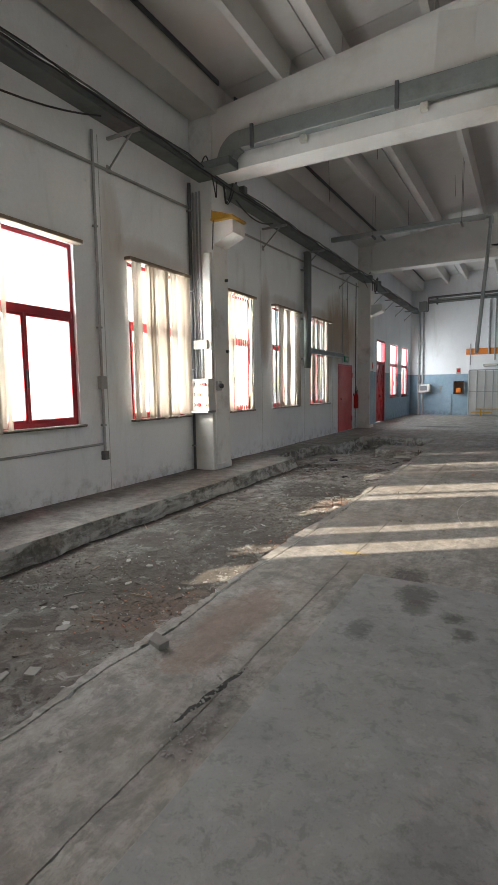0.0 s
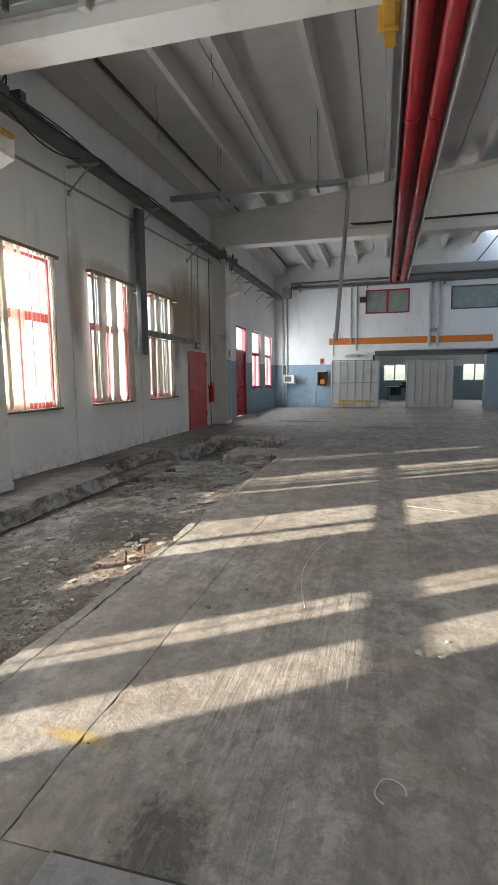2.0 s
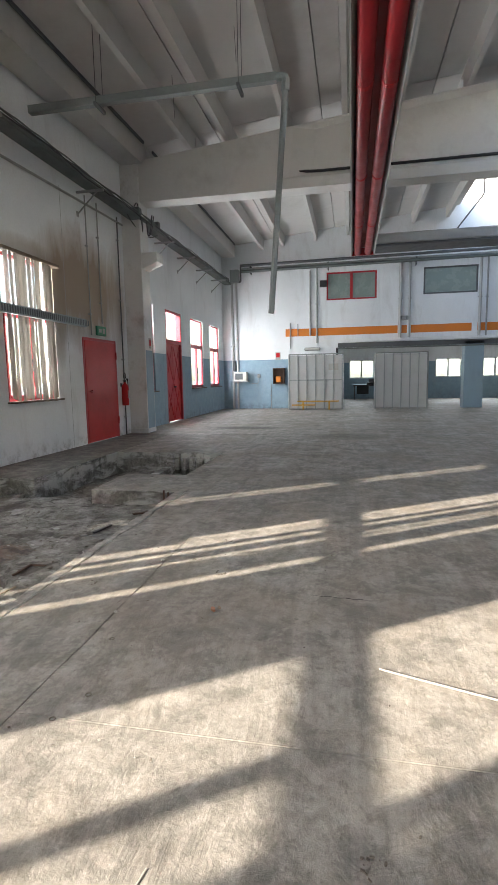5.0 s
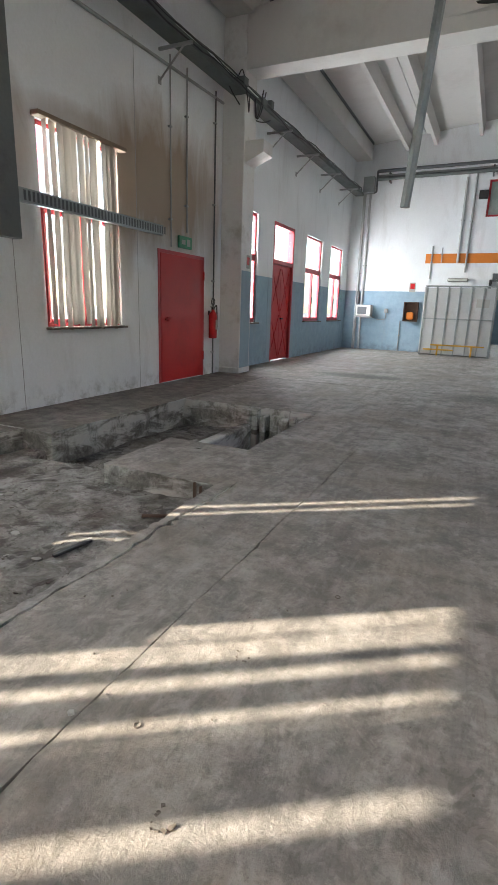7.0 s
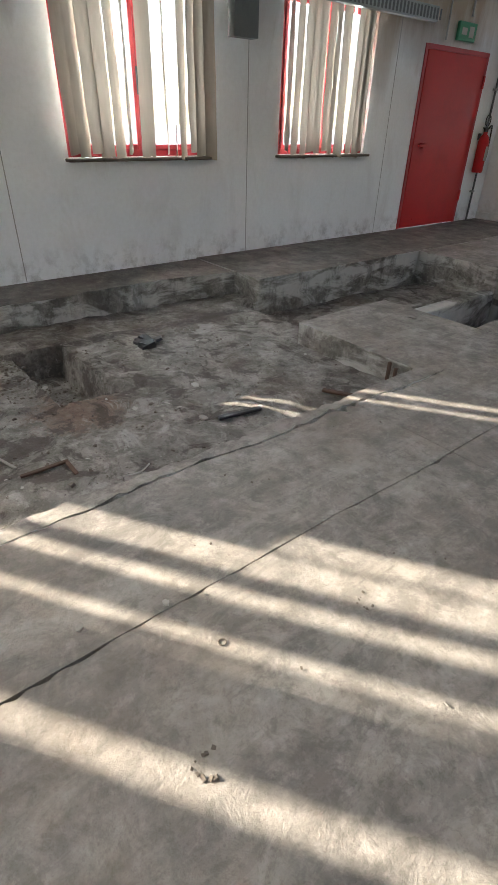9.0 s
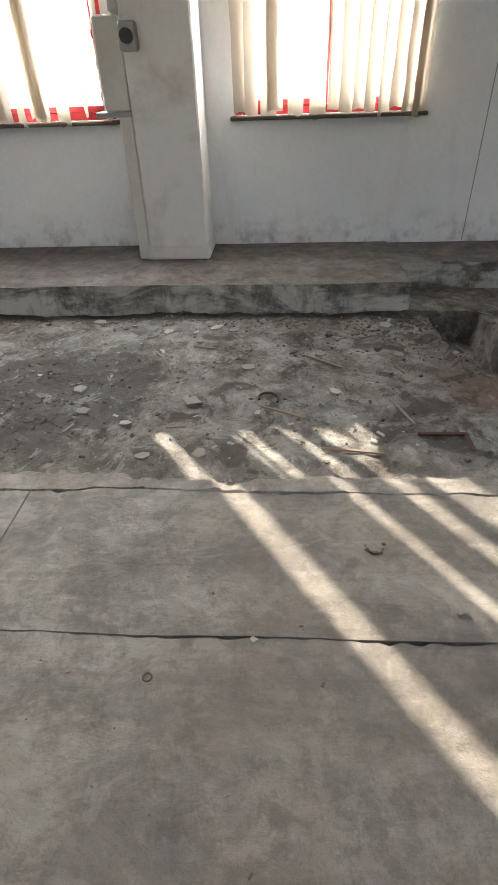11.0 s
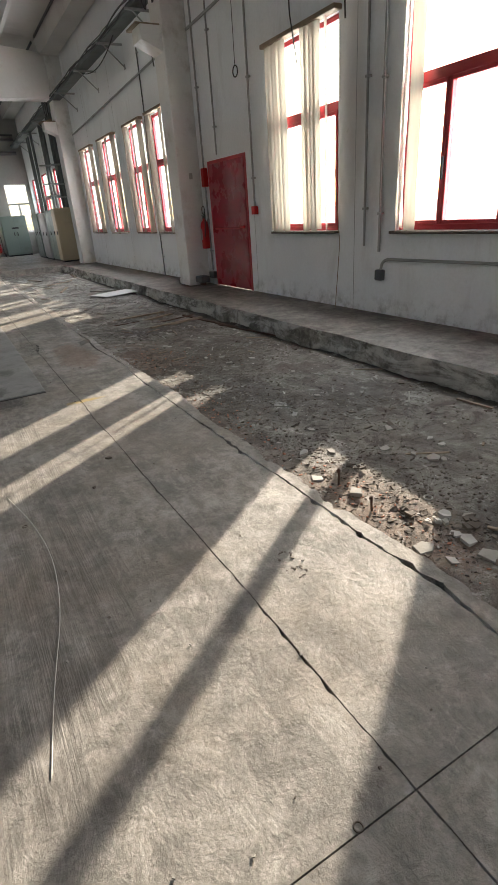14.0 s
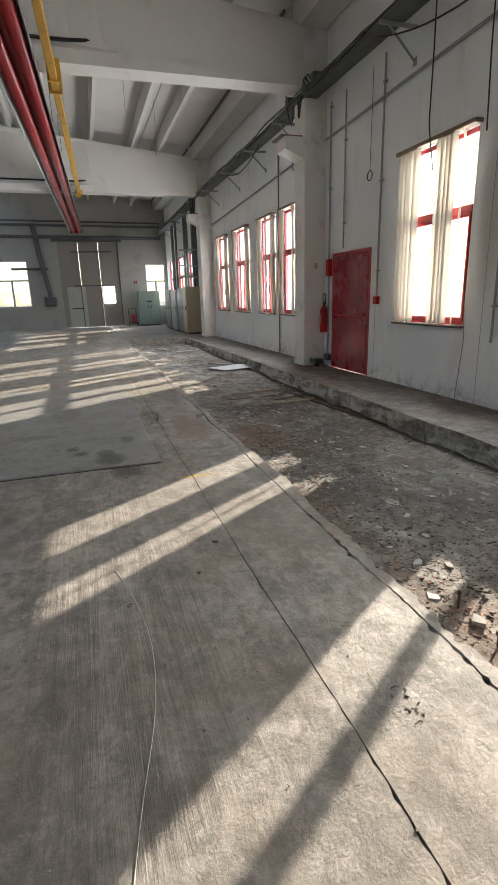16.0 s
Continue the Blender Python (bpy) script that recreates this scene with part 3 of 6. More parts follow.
def build_floor():
    """The hall floor in poured strips with cracked joints, the raised walkway, and the sunken strip between them."""
    rng = random.Random(4)

    def wob(seed, y, a=0.012):
        return a * noise.noise(Vector((seed * 7.3, y * 1.7, 0.3))) * 2 + a * 0.5 * noise.noise(Vector((seed * 3.1, y * 8.0, 4.0)))

    def edge(x0, *layers):
        """An edge line: its place and layers of (seed, amplitude)."""
        return lambda y: x0 + sum(wob(sd, y, a) for sd, a in layers)

    def strip(name, ea, eb, y0, y1, material, label="", top=0.0, step=0.05, side=None):
        bm = bmesh.new()
        step = 0.014 if step == 0.05 else step
        n = max(2, int((y1 - y0) / step))
        rows = []
        for i in range(n + 1):
            y = y0 + (y1 - y0) * i / n
            a, b = ea(y), eb(y)
            rows.append([bm.verts.new(p) for p in ((a, y, top - 0.8), (a, y, top), (b, y, top), (b, y, top - 0.8))])
        for p, q in zip(rows, rows[1:]):
            for k in range(3):
                bm.faces.new((p[k], p[k + 1], q[k + 1], q[k])).material_index = 0 if k == 1 else 1
        bm.faces.new(rows[0]).material_index = 1
        bm.faces.new(rows[-1][::-1]).material_index = 1
        return finish(name, bm, [material, side or material], base, label)

    base = tagged(finish("floor", boxes((-0.3, Y0 - 0.3, -0.95, XE + 0.3, 34.6, -0.8)), M["joint"]), "worn grey industrial concrete floor with cracked joints and stains", "floor", kind="structure")
    g = 0.002
    F, P, K = M["floor"], M["platform"], M["kerb"]
    crack = ((2, 0.016), (21, 0.012))

    def ragged(e, seed, gap, fray, sign):
        """An edge frayed by broken bites and fine jags."""
        def at(y):
            bite = max(0.0, noise.noise(Vector((seed, y * 17.3, 0.7))) + 0.1) * max(0.0, 0.25 + noise.noise(Vector((seed, y * 1.3, 3.1)))) * 1.6
            jag = noise.noise(Vector((seed * 2.0, y * 19.0, 0.2))) + 0.7 * noise.noise(Vector((seed * 2.0, y * 43.0, 5.2)))
            return e(y) + sign * (gap + fray * bite + jag * (0.0045 + 0.5 * fray * bite))
        return at

    lip = ragged(edge(3.2, (1, 0.022)), 5.3, 0.0, 0.055, 1)
    c1a, c1b = ragged(edge(3.29, *crack), 2.7, 0.004, 0.034, -1), ragged(edge(3.29, *crack), 8.9, 0.004, 0.04, 1)
    c2a, c2b = edge(3.859, (3, 0.006)), ragged(edge(3.862, (3, 0.006)), 4.4, 0.001, 0.016, 1)
    # edge strip, second strip, wide field; cross joints where the pour stopped
    cross = [Y0, -14.9, -7.5, -0.05, 3.487, 7.4, 10.5, 11.28]
    for y0, y1 in zip(cross, cross[1:]):
        lo = max(y0, -10.9)
        if lo < y1:
            strip("floor_slab", lip, c1a, lo + 0.001, y1 - 0.001, F, side=K)
        strip("floor_slab", c1b, c2a, y0 + g, y1 - g, F)
    for y0, y1 in zip(cross[:-1], [*cross[1:-1], 16.85]):
        strip("floor_slab", c2b, edge(8.197), y0 + g, y1 - g, F, top=-0.001)
        strip("floor_slab", edge(8.203), edge(XE), y0 + g, y1 - g, F, step=0.5)
    strip("floor_slab", edge(0.0), edge(XE), 16.85 + g, 34.3, F, step=1.0)
    strip("floor_slab", edge(0.0), edge(3.285), Y0, -10.9, F, step=0.5)
    # floor beyond the pit, and the tongue of slab inside it
    strip("floor_slab", c1b, c2a, 11.28 + 0.001, 16.85 - g, F)
    strip("floor_slab", edge(2.15, (8, 0.02)), lambda y: c1a(y) if y < 11.28 else c1b(y) - 0.0005, 11.14, 12.13, F, top=-0.004, side=K)
    strip("floor_slab", edge(3.0, (10, 0.015)), lambda y: c1b(y) - 0.0005, 12.13 + 0.001, 14.07, F, top=-0.002, side=K)
    strip("floor_slab", edge(1.081), lambda y: c1b(y) - 0.0005, 14.07 + 0.001, 16.85 - g, F, top=-0.003, side=K)
    # walkway along the wall
    strip("floor_walkway", edge(0.0), edge(1.08, (13, 0.02)), -10.9 + g, 9.22, P, "dusty brown concrete walkway", side=K)
    strip("floor_walkway", edge(0.0), edge(0.62, (14, 0.05), (23, 0.03)), 9.22 + 0.001, 11.64, P, "broken concrete walkway", -0.01, side=K)
    strip("floor_walkway", edge(0.0), edge(1.08, (15, 0.014), (24, 0.008)), 11.64 + 0.001, 16.85 - g, P, "dusty concrete walkway beside pit", side=K)
    # crumbled plaster face of the walkway kerb
    bm = bmesh.new()
    n = 700
    rows = []
    for i in range(n + 1):
        y = -10.9 + 20.12 * i / n
        x = 1.08 + wob(13, y, 0.02)
        row = []
        for kz, z in enumerate((-0.012, -0.05, -0.10, -0.15, -0.21)):
            bulge = 0.03 * noise.noise(Vector((y * 2.1, z * 9, 1.7))) + 0.012 * noise.noise(Vector((y * 9, z * 20, 5.7)))
            row.append(bm.verts.new((x + 0.02 + bulge + (0.02 if kz > 2 else 0), y, z)))
        rows.append(row)
    for p, q in zip(rows, rows[1:]):
        for k in range(4):
            bm.faces.new((p[k], p[k + 1], q[k + 1], q[k]))
    tagged(finish("kerb_face", bm, M["kerb"], None, smooth=True), "crumbling whitewashed kerb face of the walkway", "kerb", kind="structure")
    # bottom of the sunken strip
    bm = bmesh.new()
    nx, ny = 70, 620
    grid = []
    for j in range(ny + 1):
        y = -10.95 + 25.5 * j / ny
        row = []
        for i in range(nx + 1):
            x = 0.55 + 2.72 * i / nx
            z = pit_z(x, y)
            row.append(bm.verts.new((x, y, z)))
        grid.append(row)
    for a, b in zip(grid, grid[1:]):
        for k in range(nx):
            bm.faces.new((a[k], a[k + 1], b[k + 1], b[k]))
    tagged(finish("floor_sunken_strip", bm, M["pit"], None, smooth=True), "sunken strip of broken dirty concrete with rubble", "floor", kind="structure")
    # dark strip that paints the shade on the screed patch's step edge
    tagged(finish("patch_edge_shade", boxes((4.05, 3.481, -0.2, 8.19, 3.493, 0.003)), M["joint"]), "dark strip painted as the shaded step edge of the screed patch", "joint", kind="structure")
    # smooth screed patch on the slab
    tagged(finish("floor_screed_patch", boxes((4.05, -0.9, -0.3, 8.19, 3.48, 0.012), bevel=0.003), M["plate"]), "smooth pale grey screed patch", "floor", kind="structure")


build_floor()

# ground outside
tagged(finish("ground", boxes((-400, -400, -1.3, 400, 400, -1.1)), M["platform"]), "pale dusty yard outside", "ground", kind="structure")


# ---------------------------------------------------------------- pillars and beams
def build_pillar(yc, label):
    t = thing("pillar", label, "pillar", (0, yc, 0), group="hall pillars", kind="structure")
    part("shaft", boxes((0.001, -0.235, 0.0, 0.44, 0.235, 6.0), bevel=0.012), M["pillar"], t)
    bm = bmesh.new()
    vs = [bm.verts.new(p) for p in ((0.44, -0.2, 3.95), (0.8, -0.2, 3.95), (0.8, -0.2, 3.75), (0.44, -0.2, 3.6), (0.44, 0.2, 3.95), (0.8, 0.2, 3.95), (0.8, 0.2, 3.75), (0.44, 0.2, 3.6))]
    for v in vs:
        v.co.z += 0.15
    for f in ((0, 1, 2, 3), (7, 6, 5, 4), (0, 4, 5, 1), (1, 5, 6, 2), (2, 6, 7, 3), (3, 7, 4, 0)):
        bm.faces.new([vs[i] for i in f])
    part("corbel", bm, M["pillar"], t, "concrete bracket block")
    part("foot", boxes((0.0015, -0.25, 0.0, 0.452, 0.25, 0.11), bevel=0.012), M["pillar"], t, "chipped render foot")
    return t


for yc in PILLARS:
    build_pillar(yc, "square white concrete pillar with a corbel, scuffed paint")


def build_beam(yc, zb):
    """Roof beam with recessed webs between rounded ends."""
    t = thing("roof_beam", "deep pale concrete roof beam with recessed web", "beam", (0, yc, 0), group="roof beams", kind="structure")
    bm = bmesh.new()
    ridge = 9.6
    n = 24
    xs = [0.445 + (XE - 0.45) * i / n for i in range(n + 1)]
    rows = []
    for x in xs:
        top = soffit(x, yc) - 0.37
        rows.append([bm.verts.new(p) for p in ((x, -0.13, zb + 0.3), (x, -0.22, zb + 0.2), (x, -0.22, zb), (x, 0.22, zb), (x, 0.22, zb + 0.2), (x, 0.13, zb + 0.3), (x, 0.13, top - 0.12), (x, 0.22, top - 0.04), (x, 0.22, top), (x, -0.22, top), (x, -0.22, top - 0.04), (x, -0.13, top - 0.12))])
    for a, b in zip(rows, rows[1:]):
        for k in range(12):
            bm.faces.new((a[k], a[(k + 1) % 12], b[(k + 1) % 12], b[k]))
    bm.faces.new(rows[0])
    bm.faces.new(rows[-1][::-1])
    part("web", bm, M["beam"], t)
    bm = bmesh.new()
    for s in (-1, 1):
        # thick end block up to a rounded edge
        y0, y1 = (s * 0.22, s * 0.131)
        out = [(0.45, zb + 0.19), (3.55, zb + 0.19)]
        for k in range(9):
            a = -math.pi / 2 + math.pi * k / 16
            out.append((3.55 + 0.3 * math.cos(a), zb + 0.5 + 0.3 * math.sin(a)))
        out += [(3.9, soffit(3.9, yc) - 0.4), (0.45, soffit(0.45, yc) - 0.4)]
        f0 = [bm.verts.new((x, y0, z)) for x, z in out]
        f1 = [bm.verts.new((x + (0.45 if x > 3.5 else 0.0), y1, z)) for x, z in out]
        bm.faces.new(f0)
        bm.faces.new(f1[::-1])
        for k in range(len(out)):
            bm.faces.new((f0[k], f0[(k + 1) % len(out)], f1[(k + 1) % len(out)], f1[k]))
    part("end_block", bm, M["beam"], t, "thick rounded end of beam")
    return t


for yc, zb in BEAM_Z.items():
    build_beam(yc, zb)


# ---------------------------------------------------------------- windows
def build_window(name, y0, y1, z0, z1, x=-0.07, label="", transom=2.33, mullion=None, material=None):
    material = material or M["red_frame"]
    t = thing(name, label or "tall red framed window with transom, glaring daylight", "window", (x, 0, 0), kind="structure")
    w = 0.055
    fr = part("window_frame", boxes((-0.03, y0, z0, 0.03, y0 + w, z1), (-0.03, y1 - w, z0, 0.03, y1, z1), (-0.03, y0 + w, z0, 0.03, y1 - w, z0 + w), (-0.03, y0 + w, z1 - w, 0.03, y1 - w, z1), (-0.03, y0 + w, transom - 0.05, 0.03, y1 - w, transom + 0.05), bevel=0.006), material, t)
    m = mullion if mullion is not None else (y0 + y1) / 2
    for a, b in ((y0 + w, m), (m, y1 - w)):
        s = 0.042
        za, zb = z0 + w, transom - 0.05
        part("sash", boxes((-0.02, a + 0.002, za, 0.045, a + s, zb), (-0.02, b - s, za, 0.045, b - 0.002, zb), (-0.02, a + s, za, 0.045, b - s, za + s), (-0.02, a + s, zb - s, 0.045, b - s, zb), bevel=0.005), material, t, "opening casement frame")
        p = part("pane", boxes((-0.003, a + s - 0.005, za + s - 0.005, 0.003, b - s + 0.005, zb - s + 0.005)), M["glass"], t)
        p.visible_shadow = False
    p = part("pane", boxes((-0.003, y0 + w - 0.005, transom + 0.045, 0.003, y1 - w + 0.005, z1 - w + 0.005)), M["glass"], t)
    p.visible_shadow = False
    part("handle", boxes((0.045, m - 0.012, 1.42, 0.07, m + 0.012, 1.62), bevel=0.004), M["dark"], t)
    part("window_sill", boxes((0.0, y0 - 0.03, z0 - 0.03, 0.16, y1 + 0.03, z0 - 0.002), bevel=0.006), M["chip_dark"], t, "thin grimy sill")
    return t


for k, (a, b) in enumerate(WIN):
    build_window("window_%d" % (k + 1), a, b, SILL, HEAD, mullion={0.84: 1.78, 3.33: 3.9, 5.65: 6.12}.get(a))


# daylight of the open sky standing in the window openings
def window_light(name, m, w, h, watts):
    d = bpy.data.lights.new(name, "AREA")
    d.shape, d.size, d.size_y, d.energy, d.color = "RECTANGLE", w, h, watts, (0.93, 0.97, 1.0)
    new(name, d).matrix_world = m


for a, b in WIN:
    c = (a + b) / 2
    window_light("window_daylight", look((-0.2, c, 2.05), (5, c, 2.05)), b - a, HEAD - SILL, (7.0 if a < -12 else 22.0 if a > 17 else 34.0))
window_light("window_daylight", look((-0.2, 20.28, 2.77), (5, 20.28, 2.77)), 1.4, 0.8, 10.0)
for x0, x1, z0, z1 in ((0.12, 1.17, 0.95, 3.15), (6.95, 8.6, 1.1, 3.35)):
    window_light("window_daylight", look(((x0 + x1) / 2, Y0 - 0.28, (z0 + z1) / 2), ((x0 + x1) / 2, 0, (z0 + z1) / 2)), x1 - x0, z1 - z0, 7.0)
for x0, x1 in BACK_WIN:
    window_light("window_daylight", look(((x0 + x1) / 2, 34.58, 1.6), ((x0 + x1) / 2, 0, 1.6)), x1 - x0, 0.95, 14.0)

# unseen wall added outside to keep the sun off the far windows
sun_block = thing("neighbour_wing", "plain pale wall added unseen outside to block the sun", "building", (0, 0, 0), kind="structure")
part("wall", boxes((-34.0, 9.75, -1.1, -0.6, 10.15, 17.0)), M["wall"], sun_block)


# ---------------------------------------------------------------- doors
def build_flush_door(name, y0, y1, h, label, paint):
    t = thing(name, label, "door", (0, 0, 0), kind="structure")
    part("frame", boxes((-0.16, y0 - 0.001, 0.0, 0.012, y0 + 0.05, h), (-0.16, y1 - 0.05, 0.0, 0.012, y1 + 0.001, h), (-0.16, y0 + 0.05, h - 0.05, 0.012, y1 - 0.05, h + 0.001), bevel=0.003), M["red_frame"], t)
    part("leaf", boxes((-0.035, y0 + 0.052, 0.01, 0.02, y1 - 0.052, h - 0.052), bevel=0.005), paint, t)
    return t


d = build_flush_door("door_1", 15.0, 16.415, 2.1, "closed plain red metal fire door with push bar", M["red"])
part("handle", boxes((0.02, 15.19, 1.0, 0.07, 15.27, 1.06), (0.05, 15.11, 1.015, 0.075, 15.27, 1.045), bevel=0.006), M["red"], d, "red lever handle")
part("hinge", boxes((0.02, 16.345, 1.7, 0.04, 16.385, 1.85), bevel=0.004), M["red"], d)
part("hinge", boxes((0.02, 16.345, 0.3, 0.04, 16.385, 0.45), bevel=0.004), M["red"], d)
d = build_flush_door("door_2", -1.34, 0.02, 2.09, "closed glossy red metal door with scratched paint", M["red_backlit"])
part("handle", boxes((0.02, -0.21, 1.0, 0.06, -0.09, 1.04), bevel=0.008), M["red"], d, "red lever handle")
part("push_bar", boxes((0.02, -1.17, 0.985, 0.05, -0.23, 1.015), bevel=0.006), M["red_frame"], d)


def build_tall_door():
    y0, y1 = DOOR_TALL
    t = thing("door_3", "red metal door with diagonal pressed panels below a bright transom window", "door", (0, 0, 0), kind="structure")
    part("frame", boxes((-0.16, y0, 0, 0.0, y0 + 0.08, 3.2), (-0.16, y1 - 0.08, 0, 0.0, y1, 3.2), (-0.16, y0 + 0.08, 3.12, 0.0, y1 - 0.08, 3.2), (-0.16, y0 + 0.08, 2.28, 0.0, y1 - 0.08, 2.38), bevel=0.005), M["red_frame"], t)
    m = (y0 + y1) / 2
    for a, b in ((y0 + 0.082, m - 0.004), (m + 0.004, y1 - 0.082)):
        leaf = part("leaf", boxes((-0.12, a, 0.02, -0.06, b, 2.276), bevel=0.004), M["red"], t)
        bm = bmesh.new()
        for p, q in (((a + 0.04, 0.1), (b - 0.04, 1.1)), ((a + 0.04, 1.1), (b - 0.04, 0.1)), ((a + 0.04, 1.2), (b - 0.04, 2.2)), ((a + 0.04, 2.2), (b - 0.04, 1.2))):
            tube(bm, [(-0.058, *p), (-0.058, *q)], 0.012, 5)
        part("diagonal_fold", bm, M["red"], leaf)
    part("pane", boxes((-0.103, y0 + 0.08, 2.38, -0.097, y1 - 0.08, 3.12)), M["glass"], t).visible_shadow = False
    part("handle", boxes((-0.06, m + 0.03, 1.0, -0.01, m + 0.16, 1.04), bevel=0.006), M["dark"], t)
    for a in (y0 - 0.24, y1 + 0.02):
        part("dark_reveal", boxes((0.0005, a, 0.0, 0.003, a + 0.22, 1.94)), M["blue_pier"], t, "darker blue paint beside door")
    return t


build_tall_door()


def build_gate():
    t = thing("door_4", "tall grey brown industrial gate with braced leaves and wicket window", "gate", (0, 0, 0), kind="structure")
    y = Y0 - 0.12
    for a, b in ((2.5, 3.47), (3.49, 4.46), (4.48, 5.45)):
        leaf = part("leaf", boxes((a, y - 0.04, 0.02, b, y + 0.04, 4.19), bevel=0.006), M["door_grey"], t)
        part("stile", boxes((a, y + 0.041, 0.02, a + 0.05, y + 0.08, 4.19), bevel=0.004), M["dark_pipe"], leaf)
    for z in (3.75, 2.1):
        part("crossbar", boxes((2.85, y + 0.082, z - 0.03, 4.85, y + 0.12, z + 0.03), bevel=0.004), M["dark_pipe"], t)
    part("window", boxes((2.85, y + 0.05, 1.2, 3.4, y + 0.06, 2.05)), M["wicket_glow"], t, "wicket window glowing in place of daylight")
    part("lower_leaf", boxes((4.3, y + 0.042, 0.05, 5.2, y + 0.075, 2.05), bevel=0.006), M["grey_panel"], t)
    part("track", boxes((2.3, Y0 + 0.02, 4.22, 5.7, Y0 + 0.14, 4.34), bevel=0.006), M["dark_pipe"], t)
    part("push_bar", boxes((4.45, y + 0.076, 0.95, 5.05, y + 0.12, 1.0), bevel=0.006), M["dark"], t)
    return t


build_gate()


# windows of the end walls
def build_end_window(name, x0, x1, z0, z1, y, material, pane, label, transom=None, parts=2):
    t = thing(name, label, "window", (0, y, 0), kind="structure")
    w = 0.06
    items = [(x0, -0.03, z0, x0 + w, 0.03, z1), (x1 - w, -0.03, z0, x1, 0.03, z1), (x0 + w, -0.03, z0, x1 - w, 0.03, z0 + w), (x0 + w, -0.03, z1 - w, x1 - w, 0.03, z1)]
    top = transom or z1 - w
    if transom:
        items.append((x0 + w, -0.03, transom - 0.04, x1 - w, 0.03, transom + 0.04))
        top = transom - 0.04
    step = (x1 - x0) / parts
    for k in range(1, parts):
        items.append((x0 + k * step - 0.05, -0.028, z0 + w, x0 + k * step + 0.05, 0.028, top))
    part("window_frame", boxes(*items, bevel=0.005), material, t)
    p = part("pane", boxes((x0 + w - 0.004, -0.003, z0 + w - 0.004, x1 - w + 0.004, 0.003, z1 - w + 0.004)), pane, t)
    p.visible_shadow = pane is M["dim_glass"]
    return t


build_end_window("window_20", 4.15, 6.03, 4.16, 5.2, Y1 + 0.06, M["red_frame"], M["dim_glass"], "red framed high window with dim frosted panes")
build_end_window("window_21", 7.72, 9.62, 4.22, 5.2, Y1 + 0.06, M["dark_pipe"], M["dim_glass"], "dark framed high window with dim panes", parts=1)
build_end_window("window_22", 10.8, 12.7, 4.22, 5.2, Y1 + 0.06, M["dark_pipe"], M["dim_glass"], "dark framed high window with dim panes", parts=1)
build_end_window("window_23", 0.12, 1.17, 0.95, 3.15, Y0 - 0.14, M["grey_panel"], M["glass"], "grey framed tall window full of glare", 2.27)
build_end_window("window_24", 6.95, 8.6, 1.1, 3.35, Y0 - 0.14, M["grey_panel"], M["glass"], "grey framed wide window full of glare", 2.4)
for k, (a, b) in enumerate(BACK_WIN):
    build_end_window("window_%d" % (30 + k), a, b, 1.1, 2.08, 34.42, M["grey_panel"], M["glass"], "small two light window of the back room")


# ---------------------------------------------------------------- vertical blinds


def slat_mesh(seed, length, width=0.125, cloth="fabric"):
    rng = random.Random(seed)
    bm = bmesh.new()
    n = 14
    rows = []
    sway, curl = rng.uniform(-0.014, 0.014), rng.uniform(0.006, 0.016)
    for i in range(n + 1):
        t = i / n
        z = -length * t
        tw = rng.uniform(-0.05, 0.05) + 0.25 * t * (rng.random() - 0.5)
        off = sway * t * t + 0.004 * math.sin(7 * t + seed)
        row = []
        for k in range(4):
            u = (k / 3 - 0.5) * width * (1 - 0.05 * t * rng.random())
            bow = curl * (1 - (2 * k / 3 - 1) ** 2)
            c, s_ = math.cos(tw), math.sin(tw)
            jag = rng.uniform(-0.014, 0.01) if i == n else 0
            row.append(bm.verts.new((bow * c - u * s_ + off * 0.4, u * c + bow * s_ + off, z + jag)))
        rows.append(row)
    for a, b in zip(rows, rows[1:]):
        for k in range(3):
            bm.faces.new((a[k], a[k + 1], b[k + 1], b[k]))
    for f in bm.faces:
        f.smooth = True
    me = bpy.data.meshes.new("slat")
    bm.to_mesh(me)
    bm.free()
    me.materials.append(M[cloth])
    return me


SLATS = [slat_mesh(k, 2.22 + 0.03 * (k % 3)) for k in range(8)]
SLATS_SUNLIT = [slat_mesh(k + 20, 2.22 + 0.03 * (k % 3), cloth="fabric_sunlit") for k in range(8)]
BLIND_N = [0]


def build_blind(y0, y1, slats, label, z=3.2, meshes=SLATS):
    t = thing("vertical_blind", label, "blind", (0.09, (y0 + y1) / 2, z), group="window blinds")
    half = (y1 - y0) / 2
    rail = part("rail", boxes((-0.09, -half - 0.06, 0.0, 0.03, half + 0.06, 0.05), bevel=0.006), M["wood"], t, "dusty head rail")
    for y, turn in slats:
        ob = new("slat", meshes[BLIND_N[0] % len(meshes)])
        BLIND_N[0] += 1
        ob.parent = t
        ob.matrix_basis = pose(-0.02, y - (y0 + y1) / 2, 0.0, 0, 0, turn)
    return t


def spread(a, b, n, turn, rng, jitter=12, skip=()):
    out = []
    for k in range(n):
        if k not in skip:
            out.append((a + (b - a) * (k + 0.5) / n + rng.uniform(-0.012, 0.012), turn + rng.uniform(-jitter, jitter)))
    return out


rb = random.Random(11)
# bunched to one side with a group hanging over the mullion
build_blind(0.84, 2.3, [(0.88, 5), (0.97, 20), (1.05, 10), (1.14, 25), (1.23, 15), (1.71, 10), (1.8, 25), (1.88, 5), (1.96, 12), (2.15, -52)], "yellowed vertical fabric blind pushed mostly open", meshes=SLATS_SUNLIT)
build_blind(3.33, 4.66, [(3.4, -50), (3.47, -55), (3.58, 28)], "yellowed vertical fabric blind drawn aside", meshes=SLATS_SUNLIT)
